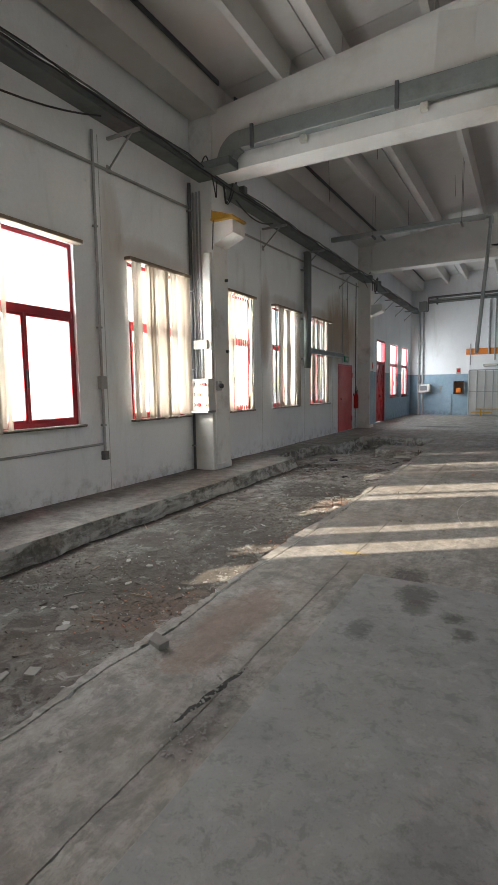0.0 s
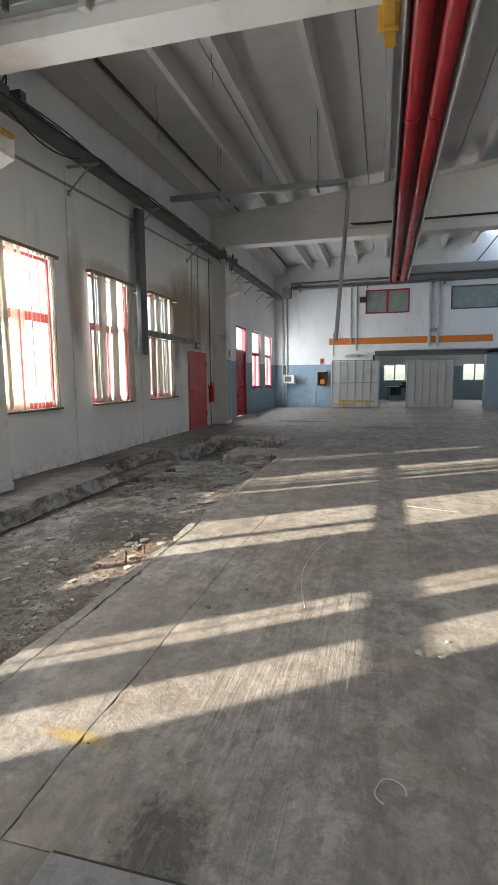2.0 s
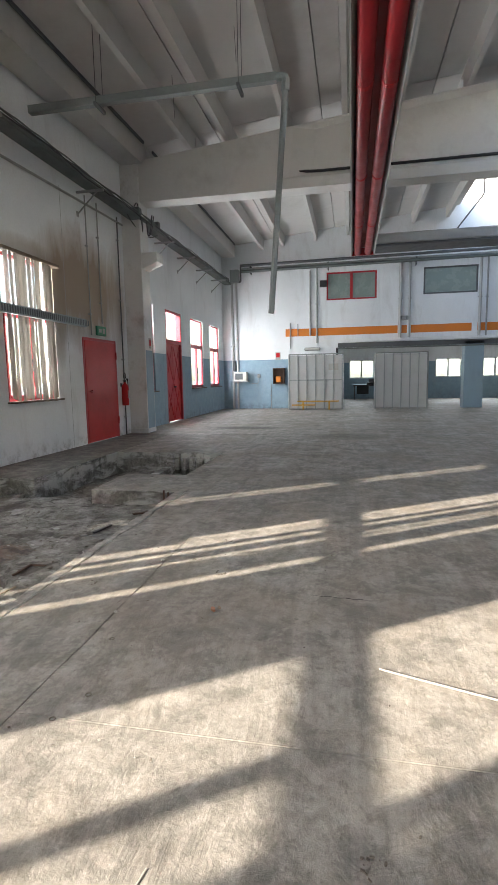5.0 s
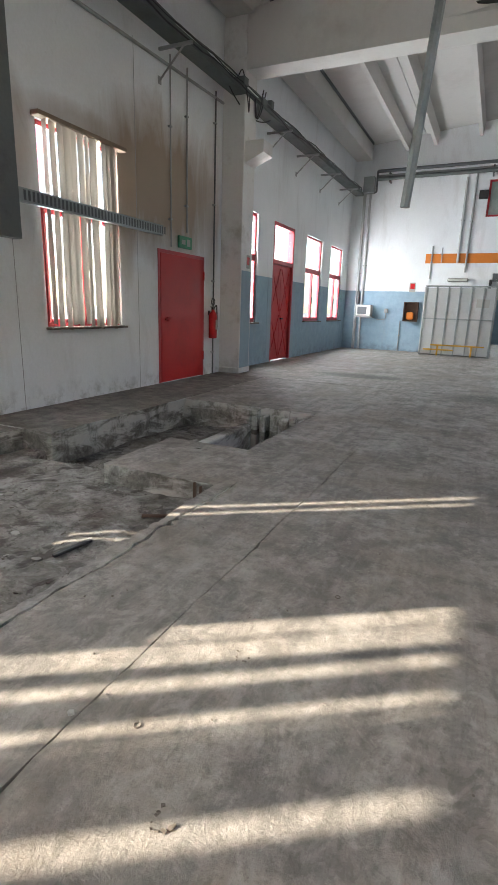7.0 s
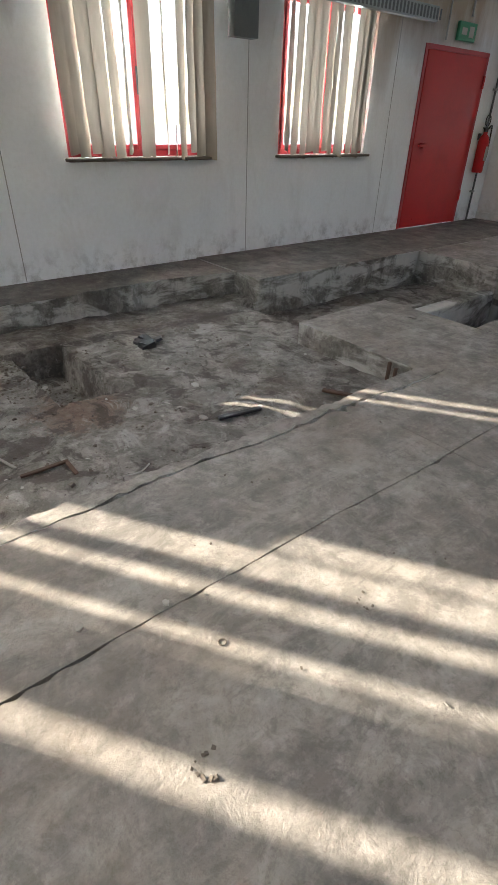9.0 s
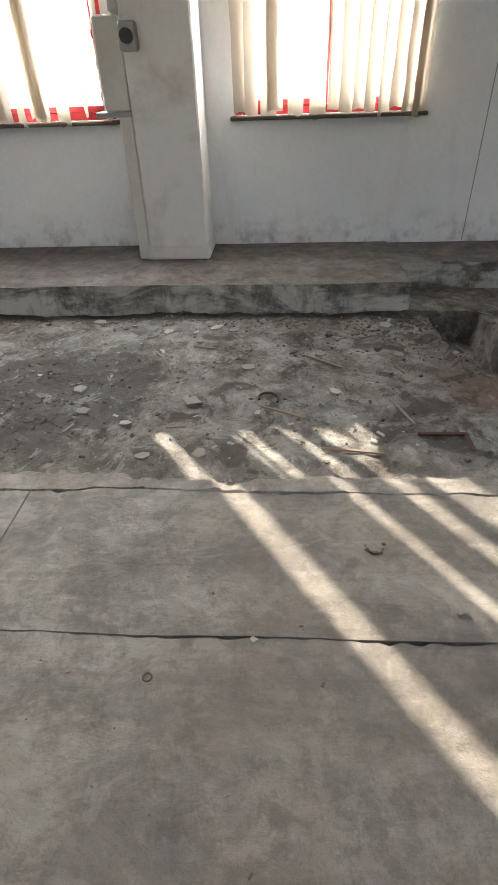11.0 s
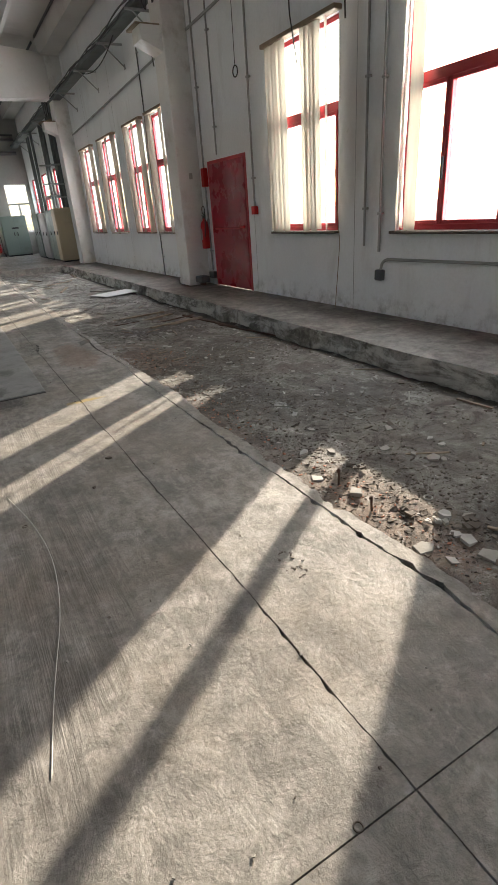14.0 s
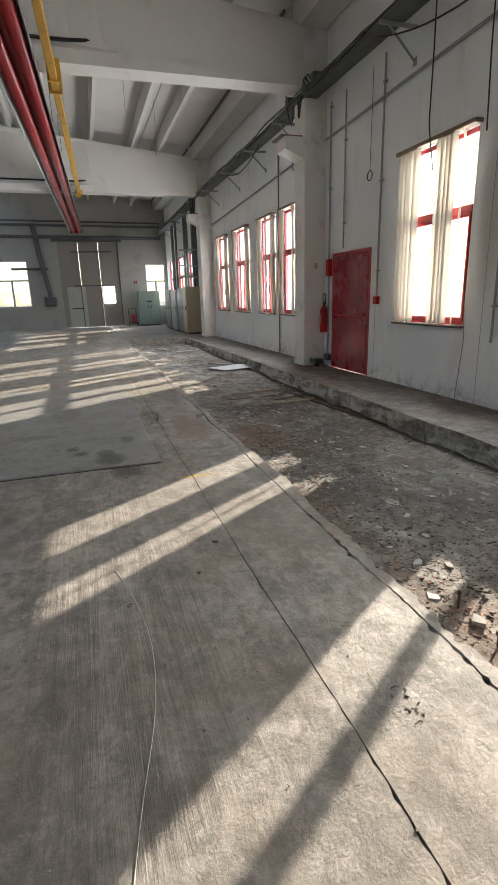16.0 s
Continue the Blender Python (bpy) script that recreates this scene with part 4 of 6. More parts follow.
build_blind(5.65, 7.02, [(5.71, 5), (5.815, 3), (6.02, -3), (6.1, 4), (6.17, -4), (6.3, -38), (6.43, 3), (6.465, -2), (6.635, -20), (6.82, -58), (6.99, -50)], "sunlit cream vertical fabric blind almost closed", meshes=SLATS_SUNLIT)
# slats from y 8.69 on are added to block sun through the open half
build_blind(7.95, 9.37, [(7.99, 30), (8.09, 34), (8.2, 10), (8.25, 10), (8.41, -18), (8.58, 10), (8.69, 35), (8.78, 30), (8.87, 38), (8.97, 33), (9.06, 36), (9.15, 30), (9.24, 38), (9.33, 30)], "grubby torn vertical fabric blind with slats added to block the sun", meshes=SLATS_SUNLIT)
build_blind(10.4, 11.82, [(10.44, 8), (10.53, 20), (10.63, 5), (10.74, -12), (10.84, 25), (10.96, 50), (11.14, -30), (11.5, 25), (11.32, 55), (11.42, 62), (11.6, 20), (11.7, 8), (11.79, -6)], "grubby vertical fabric blind drawn back at its middle")
build_blind(12.72, 14.1, [(12.78, 70), (12.9, 12), (13.02, 8), (13.12, -8), (13.23, 14), (13.34, 4), (13.44, 20), (13.55, -6), (13.65, 60), (13.76, 10), (13.86, -4), (13.92, 8)], "grubby vertical fabric blind hanging unevenly")
for a, b in WIN[3:7]:
    build_blind(a, b, [(a + 0.04, 60), (a + 0.1, 40), ((a + b) / 2, 5), (b - 0.05, 70)], "thin vertical fabric blind pushed open")


# ---------------------------------------------------------------- cable trays, ducts and pipes
def run(name, label, category, items, material, group=""):
    """A run of pipe or duct: items are (part name, bmesh, material, label)."""
    t = thing(name, label, category, (0, 0, 0), group=group)
    for n, bm, m, lab in items:
        part(n, bm, m or material, t, lab)
    return t


def build_tray():
    t = thing("cable_tray", "dusty galvanised cable tray full of black cables along the wall", "cable tray", (0, 0, 0))
    x0, x1 = 0.2, 0.46

    def zt(y):
        return 4.74 + 0.006 * (y - 5)

    edges = [Y0 + 0.1, -10.65, -1.7, 3.0, 7.15, 11.0, 17.1, 22.0, Y1 - 0.4]
    for a, b in zip(edges, edges[1:]):
        za, zb = zt(a), zt(b)
        bm = bmesh.new()
        prof = ((x0, 0.09), (x0, 0.0), (x1, 0.0), (x1, 0.09), (x1 - 0.004, 0.09), (x1 - 0.004, 0.006), (x0 + 0.004, 0.006), (x0 + 0.004, 0.09))
        r0 = [bm.verts.new((x, a, za + z)) for x, z in prof]
        r1 = [bm.verts.new((x, b - 0.004, zb + z)) for x, z in prof]
        for k in range(8):
            bm.faces.new((r0[k], r0[(k + 1) % 8], r1[(k + 1) % 8], r1[k]))
        bm.faces.new(r0)
        bm.faces.new(r1[::-1])
        part("channel", bm, M["galv_dark"], t)
    rng = random.Random(3)
    for k in range(7):
        pts = []
        for i in range(60):
            y = Y0 + 0.2 + (Y1 - Y0 - 0.9) * i / 59
            pts.append((x0 + 0.035 + 0.032 * k + rng.uniform(-0.012, 0.012), y, zt(y) + 0.035 + (0.05 if k % 3 == 0 else 0) + rng.uniform(-0.01, 0.02)))
        bm = bmesh.new()
        tube(bm, pts, 0.014 + 0.004 * (k % 3), 6)
        part("cable", bm, M["cable"], t, "black cable")
    for k in range(5):
        pts = []
        for i in range(150):
            y = Y0 + 0.3 + (Y1 - Y0 - 1.1) * i / 149
            w = noise.noise(Vector((k * 3.7, y * 0.7, 1.0))) + 0.5 * noise.noise(Vector((k * 5.1, y * 2.3, 4.0)))
            pts.append((x1 + 0.018 + 0.012 * (k % 2), y, zt(y) + 0.035 + 0.02 * k + 0.075 * w))
        bm = bmesh.new()
        tube(bm, pts, 0.009 + 0.003 * (k % 3), 6)
        part("cable", bm, M["cable"] if k % 2 else M["galv_dark"], t, "loose cable over the tray edge")
    for yp in (-11.55, -2.05, 7.49, 17.27):
        for dy, dz, w in ((-0.42, 0.08, 0.16), (0.36, 0.02, 0.2), (0.75, 0.1, 0.12)):
            part("junction_box", boxes((x0 + 0.04, yp + dy, zt(yp) + dz, x1 + 0.05, yp + dy + w, zt(yp) + dz + 0.13), bevel=0.01), M["galv_dark"], t, "dusty junction box")
        for dy in (-0.5, 0.5, 0.62):
            bm = bmesh.new()
            tube(bm, rounded([(0.4, yp + dy, zt(yp) + 0.12), (0.48, yp + dy * 0.9, zt(yp) + 0.33), (0.5, yp + dy * 0.5, zt(yp) - 0.12), (0.47, yp + dy * 0.3, zt(yp) - 0.3), (0.46, yp + dy * 0.2, zt(yp) + 0.05)], 0.15), 0.01, 6)
            part("cable", bm, M["cable"], t, "looped cable end")
    # slack cable loops sagging under the tray
    for y0, y1, sag in ((0.5, 4.9, 0.42), (8.2, 9.8, 0.16), (16.6, 18.4, 0.22), (-7.5, -4.5, 0.25)):
        pts = [(0.33, y0 + (y1 - y0) * i / 16, zt(y0) + 0.02 - sag * (1 - (2 * i / 16 - 1) ** 2)) for i in range(17)]
        bm = bmesh.new()
        tube(bm, pts, 0.011, 6)
        part("cable", bm, M["cable"], t, "sagging black cable")
    return t


build_tray()


def build_bracket():
    t = thing("tray_bracket", "grey steel tray bracket with diagonal brace on the wall", "bracket", (0, 0, 0), group="tray brackets")
    part("arm", boxes((0.0, -0.02, 0.27, 0.56, 0.02, 0.31), bevel=0.004), M["grey_pipe"], t)
    bm = bmesh.new()
    tube(bm, [(0.01, 0, -0.1), (0.42, 0, 0.275)], 0.014, 6)
    part("brace", bm, M["grey_pipe"], t)
    part("wall_plate", boxes((0.0, -0.04, -0.15, 0.012, 0.04, -0.05), bevel=0.003), M["grey_pipe"], t)
    return t


br = build_bracket()
ys = [5.35, -19.0, -16.5, -14.0, -9.6, -7.2, -5.0, -3.0, 0.95, 3.2, 9.95, 12.25, 15.1, 19.0, 20.8, 22.7, 24.6]
br.matrix_basis = pose(0, ys[0], 4.74 + 0.006 * (ys[0] - 5) - 0.312)
for y in ys[1:]:
    copy_thing(br, pose(0, y, 4.74 + 0.006 * (y - 5) - 0.312))


def ledge(y0, y1, z0, z1):
    bm = bmesh.new()
    tube(bm, [(0.03, y0, z0), (0.03, y1, z1)], 0.022, 6)
    return bm


for k, (a, b) in enumerate(((-1.65, 7.2), (7.75, 17.0), (-10.6, -2.2))):
    run("wall_pipe", "thin grey pipe running level along the wall", "pipe", [("pipe", ledge(a, b, 4.05 + 0.035 * (a + 1.8), 4.05 + 0.035 * (b + 1.8)), None, "")], M["grey_pipe"], "wall pipes")

# upright tray beside the curtained windows, and its level arm
t = thing("wire_duct", "galvanised perforated upright duct with a level branch across the window", "cable duct", (0, 0, 0))
part("upright", boxes((0.12, 11.97, 1.88, 0.22, 12.24, 4.72), bevel=0.004), M["galv_dark"], t)
part("branch", boxes((0.13, 12.242, 2.26, 0.2, 14.88, 2.40), bevel=0.004), M["galv"], t, "perforated galvanised branch")
me = boxes((0.2005, -0.015, 2.28, 0.203, 0.015, 2.38))
first = part("slot", me, M["dark_pipe"], t)
first.location.y = 12.33
for k in range(1, 44):
    ob = new("slot", first.data)
    ob.parent, ob.location.y = t, 12.33 + k * 0.06
for y, z in ((12.1, 4.3), (12.1, 3.1), (12.1, 2.1)):
    part("wall_bracket", boxes((0.0, y - 0.05, z, 0.12, y + 0.05, z + 0.03)), M["galv"], t)
part("wall_bracket", boxes((0.0, 14.72, 2.3, 0.13, 14.76, 2.36)), M["galv"], t)


def upright(y, z0, z1, r=0.016, x=0.035, material=None, boxes_at=(), name="wall_conduit", label="thin grey conduit fixed upright on the wall"):
    t = thing(name, label, "conduit", (0, 0, 0), group="wall conduits")
    bm = bmesh.new()
    tube(bm, [(x, y, z0), (x, y, z1)], r, 7)
    part("pipe", bm, material or M["grey_pipe"], t)
    z = z0 + 0.4
    while z < z1:
        part("clip", boxes((0.0, y - 0.03, z, x + r + 0.003, y + 0.03, z + 0.025), bevel=0.003), M["grey_pipe"], t)
        z += 1.3
    for zz, w, h, m in boxes_at:
        part("box", boxes((0.0, y - w / 2, zz, 0.075, y + w / 2, zz + h), bevel=0.008), m, t, "small junction box")
    return t


upright(5.03, 0.5, 4.7, 0.02, boxes_at=((1.40, 0.11, 0.17, M["grey_pipe"]), (0.44, 0.09, 0.12, M["dark_pipe"])))
upright(3.1, 0.72, 4.68, 0.017)
upright(2.84, 0.78, 4.68, 0.015)
upright(0.28, 1.3, 4.66, 0.016, boxes_at=((1.2, 0.1, 0.12, M["red"]),))
upright(-0.9, 2.15, 4.6, 0.014)
upright(-1.45, 0.2, 4.6, 0.016, boxes_at=((0.12, 0.2, 0.12, M["dark_pipe"]),))
upright(7.17, 0.0, 4.75, 0.03, 0.05, M["dark_pipe"])
upright(15.33, 2.15, 4.8, 0.012)
upright(15.8, 2.42, 4.8, 0.014)
upright(16.72, 0.0, 4.8, 0.015, material=M["dark_pipe"])
upright(-4.1, 0.0, 4.6, 0.014, 0.03, M["dark_pipe"])
upright(-2.28, 0.0, 4.6, 0.015)
t = thing("wall_conduit", "thin grey conduit running level below the window", "conduit", (0, 0, 0), group="wall conduits")
bm = bmesh.new()
tube(bm, rounded([(0.035, 5.0, 0.66), (0.035, 3.24, 0.64), (0.035, 3.16, 0.6), (0.035, 3.14, 0.5)], 0.08), 0.017, 7)
part("pipe", bm, M["grey_pipe"], t)
part("socket", boxes((0.0, 3.08, 0.40, 0.08, 3.19, 0.52), bevel=0.012), M["dark_pipe"], t, "dark socket outlet")


def hanging(name, pts, r, m, label):
    t = thing(name, label, "cable", (0, 0, 0), group="hanging cables")
    bm = bmesh.new()
    tube(bm, rounded(pts, 0.1), r, 6)
    part("cable", bm, m, t)


hanging("hanging_cable", [(0.2, 1.62, 4.7), (0.16, 1.57, 4.2), (0.13, 1.52, 3.4), (0.15, 1.7, 2.8)], 0.009, M["cable"], "black cable hanging from the tray")
hanging("hanging_cable", [(0.2, 2.6, 4.7), (0.15, 2.55, 3.9), (0.14, 2.58, 3.05)], 0.009, M["cable"], "black cable hanging from the tray")
hanging("hanging_cable", [(0.15, 2.42, 1.65), (0.1, 2.46, 0.8), (0.12, 2.4, 0.003)], 0.005, M["wood"], "brown wire hanging below the window")
hanging("hanging_cable", [(0.1, 0.06, 4.6), (0.1, 0.05, 3.2)], 0.004, M["cable"], "thin cord hanging with a ring")
t = thing("pull_ring", "small black pull ring on a cord", "ring", (0.1, 0.05, 3.12))
bm = bmesh.new()
tube(bm, [(0, 0.07 * math.cos(a), 0.07 * math.sin(a)) for a in [2 * math.pi * k / 20 for k in range(21)]], 0.008, 6, cap=False)
part("ring", bm, M["cable"], t)

# galvanised duct on the face of the near roof beam, with its elbow into the tray
t = thing("cable_duct", "wide dusty galvanised duct fixed along the roof beam", "cable duct", (0, 0, 0))
yb = 7.27
part("duct", boxes((1.05, yb - 0.16, 5.06, 10.0, yb - 0.005, 5.32), bevel=0.008), M["galv"], t)
bm = bmesh.new()
prev = None
for k in range(9):
    a = math.pi / 2 * k / 8
    x, z = 1.05 - 0.42 * math.sin(a), 4.9 - 0.0 + 0.42 * math.cos(a)
    xi, zi = 1.05 - 0.14 * math.sin(a), 4.9 + 0.14 * math.cos(a)
    ring = [bm.verts.new(p) for p in ((xi, yb - 0.16, zi), (x, yb - 0.16, z), (x, yb - 0.005, z), (xi, yb - 0.005, zi))]
    if prev:
        for q in range(4):
            bm.faces.new((prev[q], prev[(q + 1) % 4], ring[(q + 1) % 4], ring[q]))
    prev = ring
bm.faces.new(prev)
part("elbow", bm, M["galv"], t)
part("branch", boxes((0.25, 6.95, 4.8, 0.95, 7.25, 4.92), bevel=0.008), M["galv_dark"], t, "dark duct branch to the tray")
for x in (1.25, 3.4, 5.6, 7.8):
    part("clamp", boxes((x, yb - 0.21, 5.0, x + 0.05, yb - 0.161, 5.34), bevel=0.004), M["dark_pipe"], t)
for x in (2.05, 3.75):
    b = thing("junction_box", "small grey junction box under the roof beam", "junction box", (x, yb - 0.02, 5.055), group="beam boxes")
    part("body", boxes((-0.05, -0.06, -0.1, 0.05, 0.045, 0.0), bevel=0.008), M["white_box"], b)

# square conduit hung across the bay, dropping to a machine that is gone
t = thing("hanging_duct", "galvanised duct hung from the ceiling with a long vertical drop", "cable duct", (0, 0, 0))
part("level_run", boxes((0.46, 13.0, 5.14, 4.12, 13.1, 5.25), bevel=0.006), M["galv"], t)
bm = bmesh.new()
tube(bm, rounded([(4.1, 13.05, 5.2), (4.24, 13.05, 5.2), (4.23, 13.05, 5.02)], 0.12), 0.055, 8)
part("elbow", bm, M["galv"], t)
bm = bmesh.new()
tube(bm, [(4.23, 13.05, 5.04), (4.02, 12.98, 2.14)], 0.042, 8)
part("drop", bm, M["galv"], t, "slanting drop pipe")
for x in (1.55, 3.6):
    part("hanger", boxes((x, 12.9, 5.08, x + 0.04, 13.2, 5.13), bevel=0.003), M["dark_pipe"], t)
    for y in (12.94, 13.16):
        bm = bmesh.new()
        tube(bm, [(x + 0.02, y, 5.12), (x + 0.02, y, soffit(x, 13.0) + 0.05)], 0.005, 5)
        part("rod", bm, M["dark_pipe"], t)


# ---------------------------------------------------------------- radiant heaters
def build_heater(p0, p1, w, z, label):
    a, b = Vector((*p0, z)), Vector((*p1, z))
    L = (b - a).length
    t = thing("radiant_heater", label, "radiant heater", a, math.degrees(math.atan2(b.y - a.y, b.x - a.x)) - 90, group="radiant heaters")
    h = w / 2
    for s in (-1, 1):
        bm = bmesh.new()
        x0, x1 = s * h, s * (h - 0.07)
        vs = [bm.verts.new(p) for p in ((x0, 0, 0), (x0, L, 0), (x1, L, 0.22), (x1, 0, 0.22), (x0 - s * 0.02, 0, 0), (x0 - s * 0.02, L, 0), (x1 - s * 0.02, L, 0.21), (x1 - s * 0.02, 0, 0.21))]
        for f in ((0, 1, 2, 3), (7, 6, 5, 4), (0, 4, 5, 1), (1, 5, 6, 2), (2, 6, 7, 3), (3, 7, 4, 0)):
            bm.faces.new([vs[i] for i in f])
        part("reflector", bm, M["grey_panel"], t, "pale sheet reflector")
        tb = bmesh.new()
        tube(tb, [(s * h * 0.45, 0.05, 0.085), (s * h * 0.45, L - 0.05, 0.085)], 0.098, 16)
        tb = part("tube", tb, M["red_tube"], t, "dark red radiant tube", True)
        for y in [L * k / 5 for k in range(1, 5)]:
            cb = bmesh.new()
            tube(cb, [(s * h * 0.45, y, 0.085), (s * h * 0.45, y + 0.07, 0.085)], 0.103, 16)
            part("coupling", cb, M["red"], tb)
    part("hood", boxes((-h + 0.05, 0, 0.212, h - 0.05, L, 0.225)), M["red_tube"], t)
    for y in (0.0, L - 0.02):
        part("end_plate", boxes((-h + 0.005, y, 0.0, h - 0.005, y + 0.02, 0.2)), M["red_tube"], t)
    for k in range(1, int(L / 3)):
        for s in (-1, 1):
            bm = bmesh.new()
            tube(bm, [(s * h * 0.7, k * 3.0, 0.22), (s * h * 0.7, k * 3.0, 1.6)], 0.006, 5)
            part("hanger", bm, M["dark_pipe"], t)
    return t


build_heater((5.38, 6.62), (5.4, 20.8), 0.63, 4.56, "pair of long dark red radiant tubes under a pale reflector")
build_heater((5.36, 6.58), (4.45, -20.3), 0.62, 4.56, "pair of long dark red radiant tubes under a pale reflector")
t = thing("return_hood", "pale sheet metal heater hood with a dark lower lip", "radiant heater", (0, 0, 0))
part("hood", boxes((5.75, 20.1, 4.66, 14.0, 20.8, 4.94), bevel=0.03), M["grey_panel"], t)
part("lip", boxes((5.73, 20.05, 4.6, 14.0, 20.85, 4.658), bevel=0.01), M["dark_pipe"], t, "dark lower lip")
bm = bmesh.new()
tube(bm, [(7.7, 20.4, 4.9), (8.4, 20.4, 5.8), (8.42, 20.4, 7.2)], 0.02, 6)
part("hanger", bm, M["dark_pipe"], t)

t = thing("gas_rail", "yellow painted steel rail clamped under the roof beams", "rail", (0, 0, 0))
L = Vector((4.96, 8.05, 4.9)) - Vector((4.26, -11.0, 4.9))
m = Matrix.Translation((4.26, -11.0, 4.63)) @ Matrix.Rotation(math.atan2(L.y, L.x) - math.pi / 2, 4, "Z")
part("rail", box(bmesh.new(), -0.055, 0, 0, 0.055, L.length, 0.13, 0.01, m), M["yellow"], t)
for y, x, zc in ((7.49, 4.94, 4.84), (-1.925, 4.59, 4.92), (-10.88, 4.27, 4.74)):
    for dy in (-0.26, 0.222):
        part("clamp", boxes((x - 0.1, y + dy, 4.6, x + 0.1, y + dy + 0.038, zc), bevel=0.006), M["yellow"], t)

# dark tubes that draw the shadow and dirt line in each beam recess
for yc, zb in BEAM_Z.items():
    for side in (-1, 1):
        y = yc + side * 0.155
        hanging("beam_cable", [(3.70, y, zb + 0.66), (3.86, y, zb + 0.36), (4.4, y, zb + 0.325), (9.2, y, zb + 0.33)], 0.028, M["cable"], "dark tube drawn as the shadow and dirt line of the beam recess")

# ceiling wires
for x, y, l in ((1.1, 11.0, 0.9), (2.3, 10.4, 0.6), (3.3, 14.2, 0.5), (2.0, 15.0, 0.7), (3.2, -5.0, 1.2), (2.2, -7.5, 1.3)):
    hanging("ceiling_wire", [(x, y, soffit(x, y) + 0.05), (x + 0.02, y + 0.03, soffit(x, y) - l)], 0.004, M["cable"], "thin wire hanging from the ceiling")


# ---------------------------------------------------------------- on the pillars
def text_part(name, word, size, material, parent, m, label=""):
    cu = bpy.data.curves.new(name, "FONT")
    cu.body, cu.size, cu.align_x, cu.align_y = word, size, "CENTER", "CENTER"
    tmp = new(name, cu)
    me = bpy.data.meshes.new_from_object(tmp.evaluated_get(bpy.context.evaluated_depsgraph_get()))
    bpy.data.objects.remove(tmp)
    me.materials.clear()
    me.materials.append(material)
    ob = new(name, me)
    ob.parent, ob.matrix_basis = parent, m
    if label:
        ob["label"] = label
    return ob


t = thing("socket_panel", "white electrical socket panel fixed on the pillar side, with coloured outlets", "socket panel", (0, 0, 0))
part("trunk", boxes((0.04, 7.16, 0.0, 0.43, 7.252, 1.0), bevel=0.008), M["white_box"], t, "white lower casing")
part("upper_trunk", boxes((0.27, 7.18, 1.56, 0.42, 7.252, 3.62), bevel=0.008), M["white_box"], t, "white upper trunking")
bd = part("board", boxes((0.06, 7.06, 1.02, 0.42, 7.252, 1.55), bevel=0.012), M["white_box"], t)
for i in range(3):
    for j in range(3):
        bm = bmesh.new()
        tube(bm, [(0.12 + 0.11 * i, 7.06, 1.12 + 0.17 * j), (0.12 + 0.11 * i, 7.035, 1.12 + 0.17 * j)], 0.034, 12)
        part("outlet", bm, (M["grey_panel"], M["red"], M["grey_pipe"], M["grey_panel"], M["orange"], M["grey_panel"], M["grey_pipe"])[(i + 3 * j) % 7], bd, "round socket outlet")
part("shelf", boxes((0.03, 7.0, 0.985, 0.44, 7.252, 1.018), bevel=0.004), M["grey_pipe"], t)
for x in (0.1, 0.17, 0.23):
    bm = bmesh.new()
    tube(bm, [(x, 7.2, 1.5), (x, 7.2, 4.6)], 0.016, 7)
    part("conduit", bm, M["grey_pipe"], t)
part("small_box", boxes((0.08, 7.14, 2.05, 0.36, 7.25, 2.2), bevel=0.01), M["white_box"], t)
t = thing("wall_socket", "grey socket with dark round outlet on the pillar front", "socket", (0.44, 7.31, 1.35))
part("body", boxes((0.0, -0.06, 0.0, 0.06, 0.06, 0.16), bevel=0.012), M["grey_pipe"], t)
bm = bmesh.new()
tube(bm, [(0.06, 0, 0.08), (0.1, 0, 0.08)], 0.042, 14)
part("outlet", bm, M["dark"], t)
for y, z in ((7.62, 3.2), (7.62, 2.0)):
    t = thing("hook", "small dark hook screwed to the pillar", "hook", (0.44, y, z), group="pillar hooks")
    part("peg", boxes((0.0, -0.02, 0, 0.06, 0.02, 0.05), bevel=0.008), M["dark_pipe"], t)

for yc in PILLARS[:3]:
    m = M["yellow"] if yc == 7.49 else M["wood"]
    t = thing("crane_bracket", "yellowed steel crane plate resting on the pillar corbel", "bracket", (0.44, yc, 4.10), group="crane plates")
    part("plate", boxes((0.0, -0.3, 0.0, 0.42, 0.16, 0.035), bevel=0.004), m, t)
    bm = bmesh.new()
    vs = [bm.verts.new(p) for p in ((0.02, -0.30, 0.036), (0.40, -0.30, 0.036), (0.02, -0.30, 0.16), (0.02, -0.27, 0.036), (0.40, -0.27, 0.036), (0.02, -0.27, 0.16))]
    for f in ((0, 1, 2), (5, 4, 3), (0, 3, 4, 1), (1, 4, 5, 2), (2, 5, 3, 0)):
        bm.faces.new([vs[i] for i in f])
    part("gusset", bm, m, t)
    bm = bmesh.new()
    tube(bm, [(0.05, -0.29, 0.0), (0.01, -0.27, -0.45)], 0.01, 6)
    part("stay", bm, M["dark_pipe"], t)

t = thing("fire_sign", "small red and white fire sign on the pillar", "sign", (0.441, 17.33, 1.98))
part("board", boxes((0.0, -0.07, 0.0, 0.006, 0.07, 0.24), bevel=0.002), M["paper"], t)
part("symbol", boxes((0.0065, -0.05, 0.06, 0.009, 0.05, 0.2)), M["red"], t, "red extinguisher symbol")
t = thing("pillar_dado", "pale blue painted lower face of the pillar", "paint", (0, 0, 0), kind="structure")
part("skin", boxes((0.4405, 17.065, 0.0, 0.443, 17.475, 1.93)), M["blue_pier"], t)


